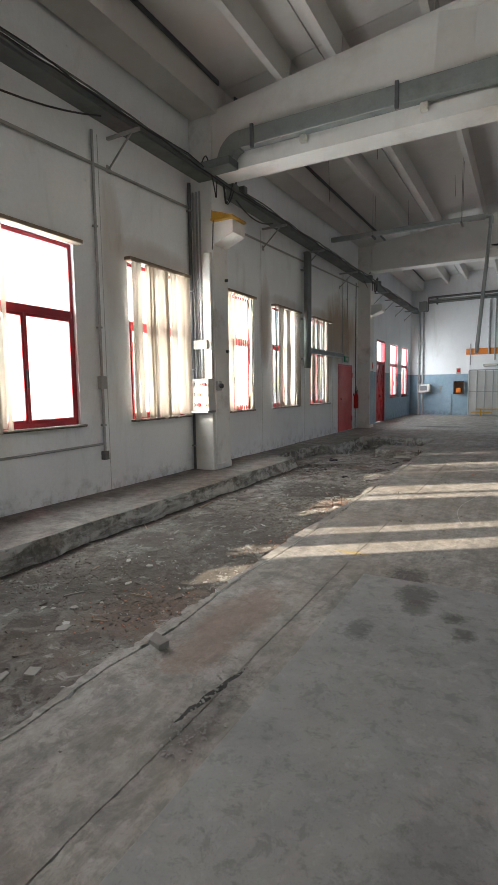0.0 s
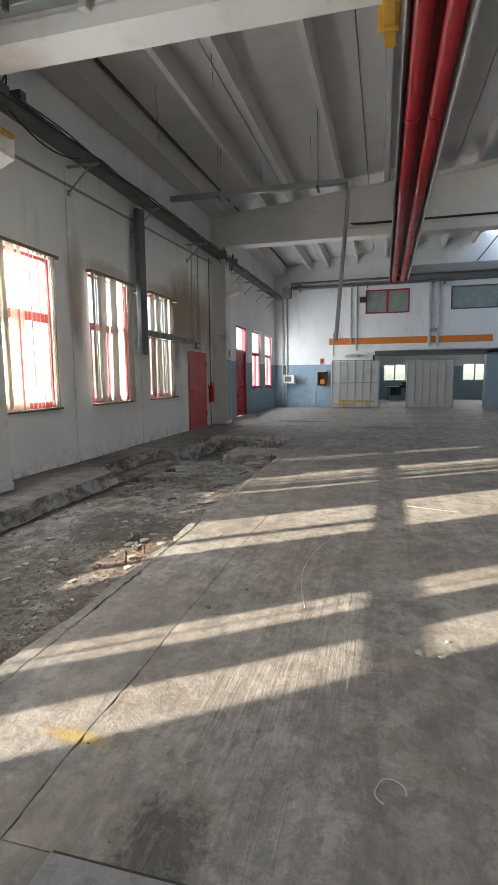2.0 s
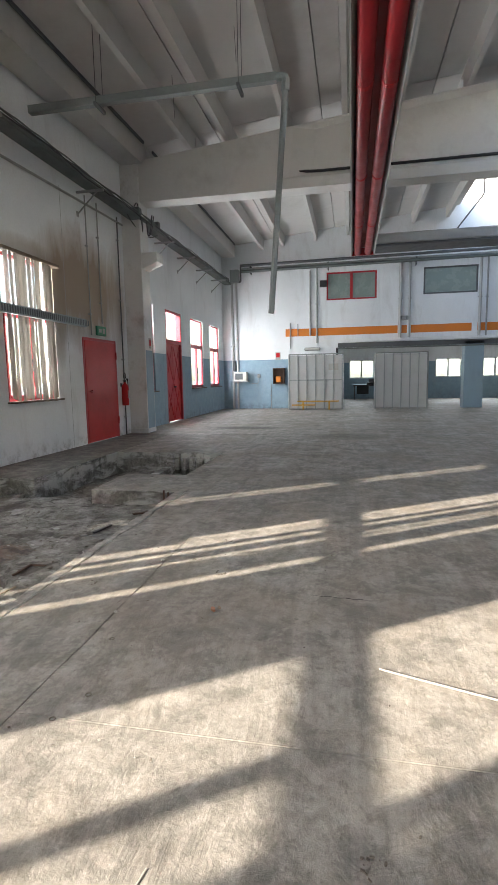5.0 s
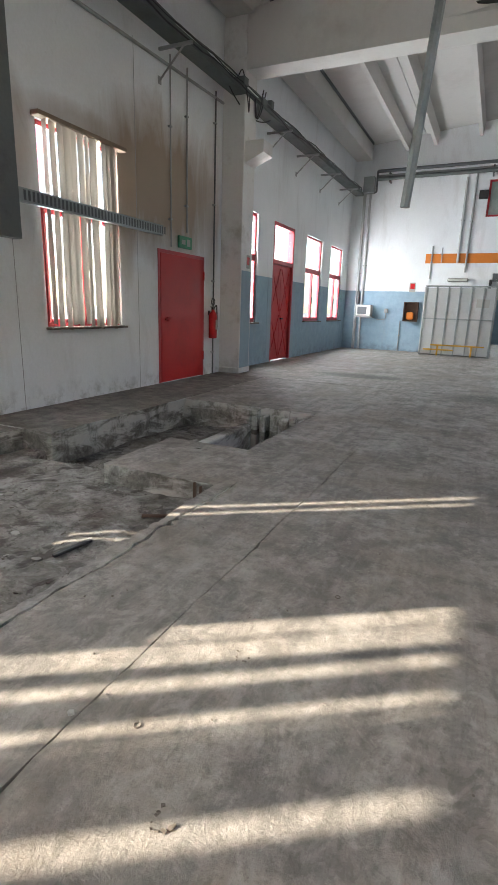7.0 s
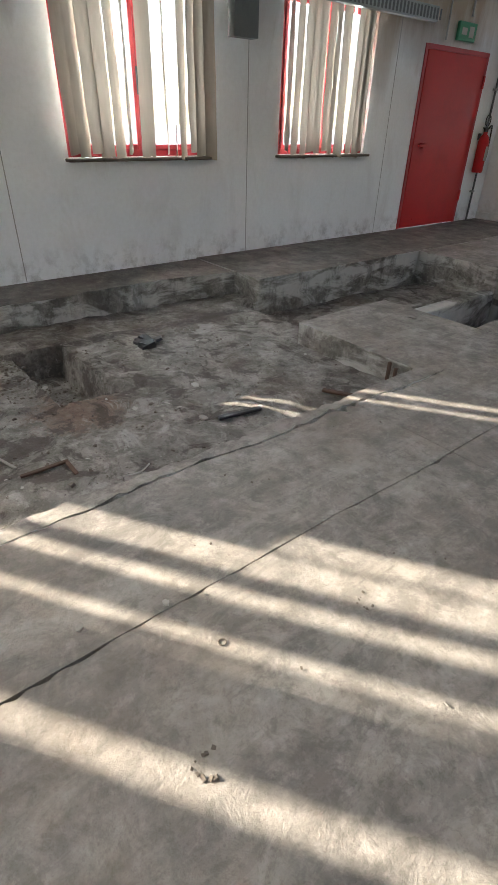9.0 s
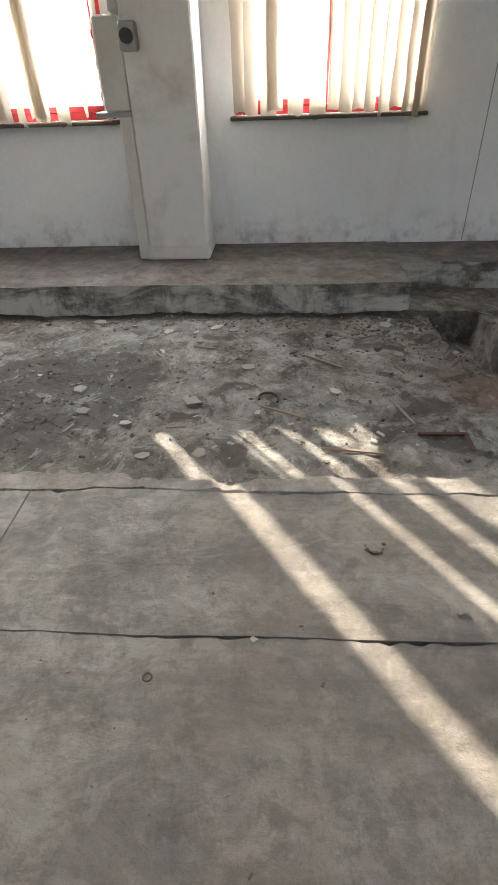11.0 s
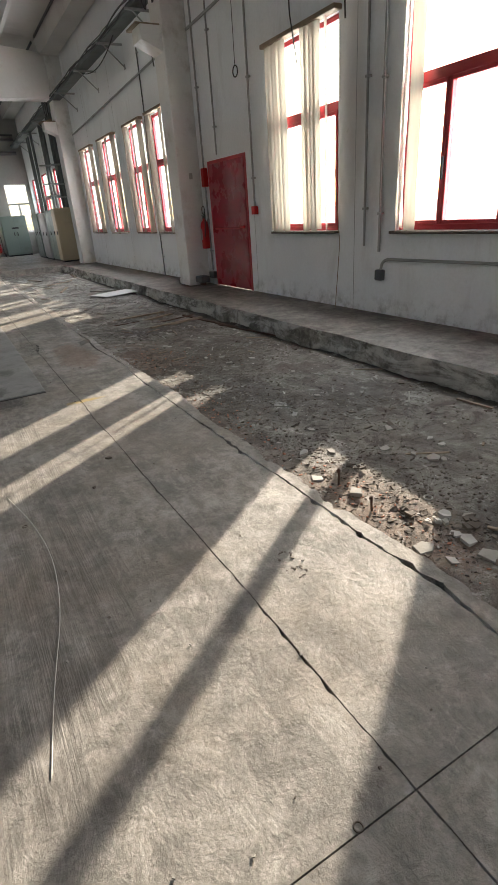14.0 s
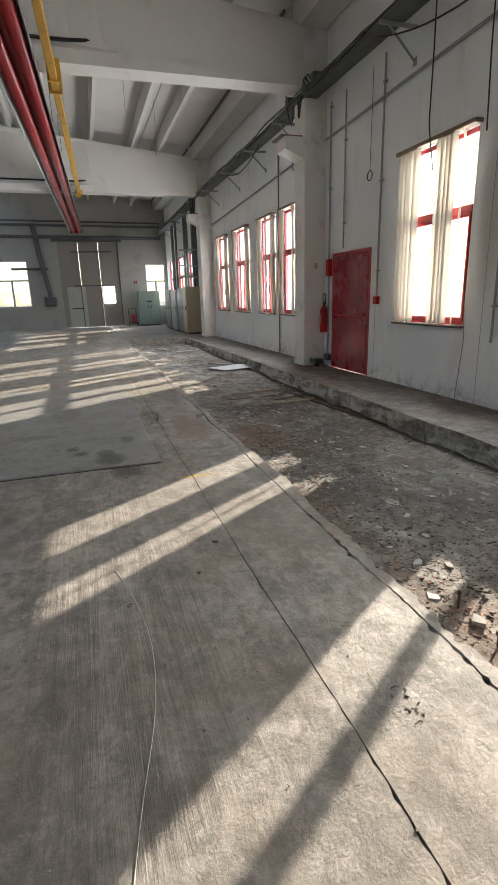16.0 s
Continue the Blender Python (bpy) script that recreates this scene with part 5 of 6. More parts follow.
def build_extinguisher(at, label):
    t = thing("fire_extinguisher", label, "fire extinguisher", at, group="fire extinguishers")
    bm = bmesh.new()
    prof = [(0.0, 0.0), (0.07, 0.0), (0.078, 0.02), (0.078, 0.40), (0.06, 0.46), (0.03, 0.49), (0.03, 0.52), (0.0, 0.52)]
    rings = [[bm.verts.new((r * math.cos(2 * math.pi * k / 16), r * math.sin(2 * math.pi * k / 16), z)) for k in range(16)] for r, z in prof[1:-1]]
    for a, b in zip(rings, rings[1:]):
        for k in range(16):
            bm.faces.new((a[k], a[(k + 1) % 16], b[(k + 1) % 16], b[k]))
    bm.faces.new(rings[0][::-1])
    bm.faces.new(rings[-1])
    part("cylinder", bm, M["red"], t, "", True)
    part("valve", boxes((-0.02, -0.03, 0.52, 0.02, 0.03, 0.56), (-0.015, -0.08, 0.56, 0.015, 0.04, 0.575), bevel=0.003), M["dark"], t)
    bm = bmesh.new()
    tube(bm, rounded([(0.0, 0.03, 0.54), (0.02, 0.1, 0.62), (0.03, 0.1, 0.45), (0.05, 0.08, 0.2)], 0.06), 0.011, 6)
    part("hose", bm, M["dark"], t, "black rubber hose")
    bm = bmesh.new()
    tube(bm, [(0.0, 0.06 * math.cos(a), 0.66 + 0.07 * math.sin(a)) for a in [2 * math.pi * k / 16 for k in range(17)]], 0.008, 5, cap=False)
    part("loop", bm, M["dark"], t, "black loop above the valve")
    part("label", boxes((0.076, -0.03, 0.16, 0.081, 0.035, 0.34)), M["paper"], t, "white paper label")
    part("wall_hook", boxes((-0.1, -0.02, 0.42, -0.07, 0.02, 0.5)), M["dark_pipe"], t)
    return t


build_extinguisher((0.1, 16.6, 0.68), "red fire extinguisher hanging on the wall beside the door")
build_extinguisher((0.1, -1.5, 0.66), "red fire extinguisher hanging beside the glossy door")
t = thing("fuse_box", "small red metal box on the wall by the door", "box", (0.0, -1.42, 1.7))
part("body", boxes((0, -0.06, 0, 0.09, 0.05, 0.3), bevel=0.008), M["red"], t)
t = thing("exit_sign", "green emergency exit sign above the red door", "sign", (0.0, 15.75, 2.17))
part("housing", boxes((0, -0.19, 0, 0.045, 0.19, 0.19), bevel=0.008), M["green_sign"], t)
part("arrow", boxes((0.0455, -0.13, 0.06, 0.048, -0.02, 0.13)), M["paper"], t, "white pictogram")
part("figure", boxes((0.0455, 0.03, 0.04, 0.048, 0.13, 0.15)), M["paper"], t, "white pictogram")
t = thing("switch", "small white switch on the pillar side", "switch", (0.2, -1.688, 1.85))
part("plate", boxes((-0.03, 0, 0, 0.03, 0.02, 0.1), bevel=0.004), M["paper"], t)
t = thing("floor_valve", "dark rusty valve box on the walkway", "valve", (0.12, -1.69, 0.0))
part("body", boxes((0, 0, 0.05, 0.2, 0.26, 0.17), bevel=0.02), M["dark_pipe"], t)
part("stand", boxes((0.06, 0.08, 0, 0.14, 0.18, 0.05)), M["rust"], t)

# panel seams of the long wall
for y in (-16.5, -9.0, -6.35, -4.2, 0.2, 2.62, 5.16, 9.86, 12.3, 14.5):
    t = thing("wall_seam", "dirty vertical seam between wall panels", "seam", (0, 0, 0), kind="structure")
    part("strip", boxes((0.0005, y - 0.004, 0.0, 0.0022, y + 0.004, 4.7)), M["grey_pipe"], t)


# ---------------------------------------------------------------- far end wall
W = Y1 - 0.001
t = thing("wall_stripe", "orange painted stripe along the end wall", "stripe", (0, 0, 0), kind="structure")
for a, b in ((2.55, 6.82), (6.96, 7.16), (7.3, 9.45), (9.65, 15.2)):
    part("band", boxes((a, W - 0.003, 2.83, b, W, 3.12)), M["orange"], t)
t = thing("opening_lintel", "dark steel roller housing over the wide opening", "lintel", (0, 0, 0), kind="structure")
part("housing", boxes((4.6, Y1 - 0.1, 2.34, 15.2, Y1 - 0.004, 2.52), bevel=0.01), M["dark_pipe"], t)
part("rail", boxes((4.58, Y1 - 0.16, 2.28, 15.2, Y1 - 0.105, 2.33), bevel=0.005), M["galv_dark"], t)
part("jamb", boxes((4.52, Y1 - 0.08, 0.0, 4.6, Y1 - 0.004, 2.34), bevel=0.006), M["dark"], t)
part("ledge", boxes((4.85, Y1 - 0.14, 2.54, 15.2, Y1 - 0.004, 2.64), bevel=0.01), M["wall"], t)
t = thing("pier", "square blue painted pier in the wide opening", "pillar", (9.22, Y1 - 0.1, 0), kind="structure")
part("shaft", boxes((0, 0, 0, 0.68, 0.5, 2.49), bevel=0.015), M["blue_pier"], t)


def build_partition(at, width, bays, label, rail, rz=0.0):
    """Ribbed sheet metal screen with folded ends standing on the floor."""
    t = thing("metal_screen", label, "screen", at, rz, group="metal screens")
    step = width / bays
    h = 2.06
    for k in range(bays):
        part("sheet", boxes((k * step + 0.006, 0.0, 0.04, (k + 1) * step - 0.006, 0.022, h - 0.02), bevel=0.004), M["grey_panel"], t)
    for k in range(bays + 1):
        part("rib", boxes((k * step - 0.016, -0.03, 0.0, k * step + 0.016, 0.03, h), bevel=0.004), M["galv"], t)
    part("top_rail", boxes((-0.02, -0.035, h + 0.001, width + 0.02, 0.035, h + 0.045), bevel=0.004), M["galv"], t)
    part("side_leaf", boxes((width + 0.02, 0.02, 0.03, width + 0.045, 0.62, h), bevel=0.004), M["grey_panel"], t)
    part("side_leaf", boxes((-0.045, 0.02, 0.03, -0.02, 0.45, h), bevel=0.004), M["grey_panel"], t)
    if rail:
        part("mid_rail", boxes((0.02, -0.05, 1.1, width - 0.02, -0.031, 1.14), bevel=0.004), M["galv"], t)
        for z, a, b in ((0.30, 0.3, width - 0.12), (0.16, 0.1, width * 0.5)):
            part("yellow_rail", boxes((a, -0.055, z, b, -0.031, z + 0.045), bevel=0.004), M["yellow"], t, "worn yellow rail")
        for x in (0.5, width - 0.5):
            part("yellow_post", boxes((x, -0.055, 0.0, x + 0.05, -0.032, 0.34), bevel=0.004), M["yellow"], t)
        part("notice", boxes((width - 0.5, -0.006, 1.48, width - 0.14, -0.001, 1.72)), M["paper"], t, "pale paper notice")
    return t


build_partition((2.8, 25.25, 0), 1.98, 6, "ribbed grey sheet metal screen with low yellow rail", True)
build_partition((6.02, 25.72, 0), 1.85, 6, "ribbed grey sheet metal screen beside the opening", False)

t = thing("air_conditioner", "old beige window air conditioner hung on the blue wall", "air conditioner", (0.5, 0, 1.12))
part("case", boxes((0, Y1 - 0.34, 0, 0.5, W, 0.36), bevel=0.015), M["white_box"], t)
part("grille", boxes((0.05, Y1 - 0.346, 0.06, 0.36, Y1 - 0.341, 0.3)), M["dark_pipe"], t)
part("shelf", boxes((-0.06, Y1 - 0.36, -0.05, 0.56, W, -0.01), bevel=0.005), M["grey_pipe"], t)
t = thing("wall_bracket", "dark bracket above the air conditioner", "bracket", (0.42, 0, 1.52))
part("plate", boxes((0, Y1 - 0.12, 0, 0.1, W, 0.4), bevel=0.01), M["dark_pipe"], t)
t = thing("hydrant_box", "open orange fire hose box with rusty back", "hose box", (2.05, 0, 0.99))
part("back", boxes((0, Y1 - 0.03, 0, 0.46, W, 0.62)), M["rust"], t)
part("rim", boxes((0, Y1 - 0.2, 0, 0.03, Y1 - 0.031, 0.62), (0.43, Y1 - 0.2, 0, 0.46, Y1 - 0.031, 0.62), (0.03, Y1 - 0.2, 0.59, 0.43, Y1 - 0.031, 0.62), (0.03, Y1 - 0.2, 0, 0.43, Y1 - 0.031, 0.03)), M["rust"], t)
part("hose", boxes((0.1, Y1 - 0.14, 0.05, 0.32, Y1 - 0.04, 0.3), bevel=0.04), M["orange"], t, "folded orange hose")
t = thing("fire_sign", "small red and white sign above the hose box", "sign", (2.14, 0, 1.93))
part("board", boxes((0, W - 0.008, 0, 0.2, W, 0.3)), M["paper"], t)
part("symbol", boxes((0.03, W - 0.011, 0.1, 0.17, W - 0.0085, 0.27)), M["red"], t, "red square symbol")
t = thing("wall_outlet", "small grey outlet with a bent conduit on the blue wall", "socket", (1.4, 0, 1.24))
part("body", boxes((0, Y1 - 0.07, 0, 0.12, W, 0.14), bevel=0.01), M["grey_pipe"], t)
bm = bmesh.new()
tube(bm, rounded([(0.05, W - 0.02, 0.0), (0.05, W - 0.02, -0.22), (-0.25, W - 0.02, -0.22)], 0.06), 0.012, 6)
part("conduit", bm, M["grey_pipe"], t)
t = thing("tube_light", "short grey fluorescent lamp on the end wall", "lamp", (3.3, 0, 2.26))
part("body", boxes((0, Y1 - 0.12, 0, 0.62, W, 0.12), bevel=0.03), M["grey_pipe"], t)
part("diffuser", boxes((0.03, Y1 - 0.17, 0.02, 0.59, Y1 - 0.121, 0.1), bevel=0.02), M["white_box"], t)
t = thing("vent_box", "small black vent box on the end wall", "vent", (3.9, 0, 4.66))
part("body", boxes((0, Y1 - 0.12, 0, 0.26, W, 0.24), bevel=0.01), M["dark"], t)
t = thing("bulkhead_lamp", "dark wire guarded bulkhead lamp on the end wall", "lamp", (6.82, 0, 3.3))
part("body", boxes((0.05, Y1 - 0.13, 0, 0.4, W, 0.16), bevel=0.03), M["grey_pipe"], t)
part("guard", boxes((0.1, Y1 - 0.16, 0.02, 0.13, Y1 - 0.131, 0.14), (0.3, Y1 - 0.16, 0.02, 0.33, Y1 - 0.131, 0.14)), M["dark_pipe"], t)
for x, z0, z1, r in ((2.74, 2.35, 3.35, 0.02), (3.04, 2.84, 3.3, 0.015), (3.52, 2.84, 5.3, 0.035), (3.78, 2.55, 5.5, 0.03), (6.89, 2.66, 5.5, 0.06), (7.23, 2.66, 5.5, 0.045), (9.7, 2.55, 5.5, 0.05), (9.94, 2.55, 5.5, 0.03), (1.95, 0.0, 1.0, 0.015), (0.42, 0.0, 5.0, 0.05), (0.6, 0.0, 5.5, 0.04)):
    t = thing("wall_pipe", "grey pipe standing upright on the end wall", "pipe", (x, Y1 - r - 0.004, 0), group="end wall pipes")
    bm = bmesh.new()
    tube(bm, [(0, 0, z0), (0, 0, z1)], r, 8)
    part("pipe", bm, M["grey_panel"] if r > 0.03 else M["grey_pipe"], t)
    part("clip", boxes((-r - 0.02, -0.01, (z0 + z1) / 2, r + 0.02, r + 0.002, (z0 + z1) / 2 + 0.03)), M["grey_pipe"], t)
for z, y, r, m in ((5.58, Y1 - 0.32, 0.05, "dark_pipe"), (5.46, Y1 - 0.18, 0.045, "grey_pipe"), (5.36, Y1 - 0.3, 0.06, "galv_dark")):
    t = thing("header_pipe", "long level pipe under the roof along the end wall", "pipe", (0, 0, 0), group="header pipes")
    bm = bmesh.new()
    tube(bm, [(0.85, y, z), (XE - 0.2, y, z + 0.15)], r, 8)
    part("pipe", bm, M[m], t)
    for x in (1.2, 4.2, 7.4, 10.6, 14.0):
        part("bracket", boxes((x, y, z - 0.09, x + 0.04, W, z - 0.05 + 0.01)), M["dark_pipe"], t)
t = thing("corner_frame", "dark bent pipe frame in the hall corner under the roof", "pipe", (0, 0, 0))
bm = bmesh.new()
tube(bm, rounded([(0.86, 25.8, 5.58), (0.86, 25.8, 4.95), (0.45, 25.8, 4.95)], 0.06), 0.03, 7)
part("pipe", bm, M["dark_pipe"], t)
part("box", boxes((0.46, 25.65, 4.93, 0.8, 25.92, 5.4), bevel=0.01), M["galv"], t)

# inside the back room
t = thing("workbench", "dark cluttered workbench in the back room", "bench", (5.2, 32.9, 0))
part("top", boxes((0, 0, 0.72, 1.6, 0.7, 0.78), bevel=0.006), M["dark"], t)
for x in (0.05, 1.5):
    for y in (0.05, 0.6):
        part("leg", boxes((x, y, 0, x + 0.05, y + 0.05, 0.72)), M["dark_pipe"], t)
part("drawer_unit", boxes((0.2, 0.1, 0.3, 0.8, 0.6, 0.718), bevel=0.01), M["dark"], t)
t = thing("machine", "small dark machine on the workbench", "machine", (5.9, 33.0, 0.78))
part("base", boxes((0, 0, 0, 0.7, 0.4, 0.12), bevel=0.02), M["dark"], t)
part("head", boxes((0.1, 0.1, 0.12, 0.4, 0.3, 0.3), bevel=0.04), M["dark_pipe"], t)
for x in (7.8, 10.9, 14.0):
    t = thing("tube_light", "hanging fluorescent lamp in the back room", "lamp", (x, 30.0, 2.75), group="back room lamps")
    part("body", boxes((0, 0, 0.05, 1.2, 0.12, 0.12), bevel=0.01), M["grey_pipe"], t)
    bm = bmesh.new()
    tube(bm, [(0.02, 0.06, 0.03), (1.18, 0.06, 0.03)], 0.018, 8)
    part("tube", bm, M["paper"], t)
    part("stem", boxes((0.58, 0.05, 0.12, 0.62, 0.07, 0.65)), M["dark_pipe"], t)

# ---------------------------------------------------------------- south end
t = thing("electrical_cabinet", "grey green electrical cabinet with double doors", "cabinet", (0.62, -20.75, 0))
part("body", boxes((0, 0, 0.06, 1.12, 0.5, 1.76), bevel=0.012), M["green_cab"], t)
part("plinth", boxes((0.03, 0.03, 0, 1.09, 0.47, 0.06)), M["dark"], t)
for a, b in ((0.02, 0.555), (0.565, 1.1)):
    dr = part("door", boxes((a, 0.501, 0.1, b, 0.525, 1.74), bevel=0.006), M["green_cab"], t)
    part("handle", boxes((b - 0.09 if a < 0.1 else a + 0.05, 0.526, 0.9, b - 0.05 if a < 0.1 else a + 0.09, 0.545, 1.05), bevel=0.004), M["dark"], dr)
part("nameplate", boxes((0.4, 0.526, 1.2, 0.7, 0.53, 1.27)), M["dark"], t)


def build_locker(at, w, d, h, m, label):
    t = thing("metal_locker", label, "locker", at, group="lockers by the wall")
    part("body", boxes((0, 0, 0.05, d, w, h), bevel=0.012), m, t)
    part("plinth", boxes((0.03, 0.03, 0, d - 0.03, w - 0.03, 0.05)), M["dark"], t)
    n = max(1, round(w / 0.55))
    for k in range(n):
        a = k * w / n
        dr = part("door", boxes((d + 0.001, a + 0.012, 0.1, d + 0.02, a + w / n - 0.012, h - 0.04), bevel=0.005), m, t)
        part("handle", boxes((d + 0.021, a + w / n - 0.08, h * 0.52, d + 0.04, a + w / n - 0.05, h * 0.52 + 0.14), bevel=0.004), M["dark"], dr)
    return t


build_locker((0.1, -12.95, 0), 0.6, 0.62, 1.78, M["beige"], "tall beige metal locker beside the pillar")
build_locker((0.1, -14.35, 0), 1.35, 0.6, 1.75, M["green_cab"], "grey green metal locker with double doors")
build_locker((0.12, -15.8, 0), 1.3, 0.62, 1.7, M["grey_panel"], "pale grey metal locker with shiny doors")
build_locker((0.15, -17.4, 0), 1.4, 0.6, 1.72, M["green_cab"], "grey green metal locker in shadow")
t = thing("pipe_rack", "upright dark pipes and shelf brackets above the lockers", "pipe rack", (0, 0, 0))
for x, y, r in ((0.12, -12.2, 0.06), (0.16, -12.7, 0.05), (0.14, -13.3, 0.07), (0.2, -14.2, 0.05), (0.14, -15.0, 0.06), (0.3, -16.2, 0.05), (0.14, -18.0, 0.07)):
    bm = bmesh.new()
    tube(bm, [(x, y, 0.0), (x, y, 4.7)], r, 8)
    part("pipe", bm, M["galv_dark"], t)
for z in (2.2, 2.6, 3.2):
    part("shelf_arm", boxes((0.0, -13.9, z, 0.62, -13.85, z + 0.05), (0.0, -12.5, z - 0.1, 0.5, -12.45, z - 0.05)), M["galv"], t)
t = thing("trolley", "small dark rusty trolley beside the cabinet", "trolley", (1.86, -20.6, 0))
part("deck", boxes((0, 0, 0.14, 0.42, 0.4, 0.2), bevel=0.01), M["rust"], t)
part("bottle", boxes((0.1, 0.1, 0.2, 0.3, 0.3, 0.62), bevel=0.05), M["red_frame"], t)
part("handle", boxes((0.0, 0.02, 0.2, 0.03, 0.05, 0.9), (0.39, 0.02, 0.2, 0.42, 0.05, 0.9), (0.03, 0.02, 0.87, 0.39, 0.05, 0.9)), M["dark_pipe"], t)
for y in (0.06, 0.34):
    bm = bmesh.new()
    tube(bm, [(-0.03, y, 0.08), (0.0, y, 0.08)], 0.08, 12)
    tube(bm, [(0.42, y, 0.08), (0.45, y, 0.08)], 0.08, 12)
    part("wheel", bm, M["dark"], t)
t = thing("extract_duct", "dark grey extract duct running down the end wall to a hopper", "duct", (0, 0, 0))
bm = bmesh.new()
tube(bm, rounded([(6.45, Y0 + 0.18, 5.0), (6.3, Y0 + 0.18, 3.4), (6.0, Y0 + 0.2, 1.6)], 0.3), 0.12, 10)
part("duct", bm, M["dark_pipe"], t)
part("hopper", boxes((5.75, Y0 + 0.004, 1.15, 6.35, Y0 + 0.42, 1.6), bevel=0.06), M["dark_pipe"], t)
part("arm", boxes((6.0, Y0 + 0.05, 2.88, 7.7, Y0 + 0.17, 3.0), bevel=0.02), M["dark_pipe"], t)
for z, y, r in ((4.95, Y0 + 0.3, 0.06), (4.42, Y0 + 0.22, 0.08), (5.15, Y0 + 0.2, 0.04)):
    t = thing("header_pipe", "long level dark pipe along the gate wall", "pipe", (0, 0, 0), group="header pipes")
    bm = bmesh.new()
    tube(bm, [(0.3, y, z - 0.05), (13.0, y, z + 0.08)], r, 8)
    part("pipe", bm, M["dark_pipe"], t)
    for x in (1.0, 4.0, 8.0, 12.0):
        part("bracket", boxes((x, Y0 + 0.001, z - 0.02, x + 0.04, y, z + 0.02)), M["dark_pipe"], t)
t = thing("fire_sign", "small framed notice on the gate wall", "sign", (1.62, Y0 + 0.001, 2.1))
part("board", boxes((0, 0, 0, 0.22, 0.01, 0.26)), M["paper"], t)
part("symbol", boxes((0.04, 0.0105, 0.06, 0.1, 0.013, 0.2), (0.13, 0.0105, 0.06, 0.18, 0.013, 0.2)), M["red"], t, "red marks")


# ---------------------------------------------------------------- in and round the sunken strip
def chunk(bm, at, size, rng, flat=0.6):
    """One irregular broken lump."""
    q = Euler((rng.uniform(-0.4, 0.4), rng.uniform(-0.4, 0.4), rng.uniform(0, 6.28))).to_matrix()
    sx, sy, sz = size * rng.uniform(0.5, 1.0), size * rng.uniform(0.35, 0.8), size * flat * rng.uniform(0.3, 0.8)
    vs = []
    for z in (-1, 1):
        for x, y in ((-1, -1), (1, -1), (1, 1), (-1, 1)):
            p = q @ Vector((x * sx * rng.uniform(0.55, 1), y * sy * rng.uniform(0.55, 1), z * sz * rng.uniform(0.6, 1)))
            vs.append(bm.verts.new(p + at))
    for f in ((3, 2, 1, 0), (4, 5, 6, 7), (0, 1, 5, 4), (1, 2, 6, 5), (2, 3, 7, 6), (3, 0, 4, 7)):
        bm.faces.new([vs[i] for i in f])


def floor_z(x, y):
    if x >= 3.2 or y < -10.9:
        return 0.0
    if 2.15 < x and 11.14 < y < 12.13:
        return 0.0
    return pit_z(x, y)


def rubble(name, label, n, seed, material, size, spots, flat=0.6):
    rng = random.Random(seed)
    bm = bmesh.new()
    for _ in range(n):
        cx, cy, rx, ry = rng.choice(spots)
        x, y = rng.gauss(cx, rx), rng.gauss(cy, ry)
        if not (1.12 < x < 3.17) or y > 11.3 or y < -10.6 or (y > 9.3 and x < 1.3):
            continue
        s_ = size * rng.choice((0.3, 0.4, 0.5, 0.5, 0.7, 1.0))
        chunk(bm, Vector((x, y, floor_z(x, y) + s_ * flat * 0.25)), s_, rng, flat)
    tagged(finish(name, bm, material), label, "rubble", kind="stuff")


SPREAD = [(2.2, 2.5, 0.6, 2.0), (2.0, 6.0, 0.7, 2.0), (2.2, 9.0, 0.6, 1.2), (2.0, 0.0, 0.7, 2.0), (1.8, -5.0, 0.6, 3.5)]
DENSE = [(2.7, 5.9, 0.28, 0.3), (2.7, 6.45, 0.28, 0.3), (2.4, 7.0, 0.35, 0.35), (2.6, 2.7, 0.25, 0.35), (1.9, 3.0, 0.25, 0.3), (2.9, 4.6, 0.15, 0.7), (2.5, 4.0, 0.3, 0.3), (1.5, 9.1, 0.25, 0.3), (2.1, 1.2, 0.5, 0.25), (1.4, 2.6, 0.2, 0.4), (2.1, 5.2, 0.4, 0.3), (1.6, -4.5, 0.5, 1.5), (1.25, 7.5, 0.08, 2.0), (1.22, 3.0, 0.06, 4.0)]
rubble("rubble", "dark crumbs of earth and broken concrete in the sunken strip", 9000, 1, M["chip_dark"], 0.014, DENSE)
rubble("rubble", "scattered dark crumbs over the sunken strip", 3200, 5, M["chip_dark"], 0.013, SPREAD)
rubble("rubble", "pale chips of plaster and concrete in the sunken strip", 1100, 2, M["chip"], 0.015, SPREAD + DENSE, 0.35)
rubble("rubble", "dark earthy clods lying over the sunken strip", 420, 31, M["chip_dark"], 0.036, SPREAD + DENSE, 0.35)
rubble("rubble", "thin pale flakes of plaster in the dirt", 210, 33, M["paper"], 0.035, SPREAD, 0.12)
rubble("rubble", "broken pale chips fallen along the slab edge", 240, 9, M["chip"], 0.022, [(3.1, 3.0, 0.05, 0.5), (3.1, 6.0, 0.04, 2.0), (2.95, 3.3, 0.1, 0.3), (3.12, 9.5, 0.03, 1.2)], 0.4)
rubble("rubble", "reddish crumbs of broken terracotta", 420, 3, M["brick_red"], 0.013, [(2.95, 6.3, 0.12, 0.4), (2.6, 2.6, 0.25, 0.3), (2.95, 4.5, 0.1, 0.5)])


def litter(name, label, category, at, rz, bm, material, group="litter in the sunken strip", lift=0.0):
    x, y = at
    t = finish(name, bm, material)
    t.matrix_basis = pose(x, y, floor_z(x, y) + lift, rz=rz)
    tagged(t, label, category, group)
    return t


rl = random.Random(21)


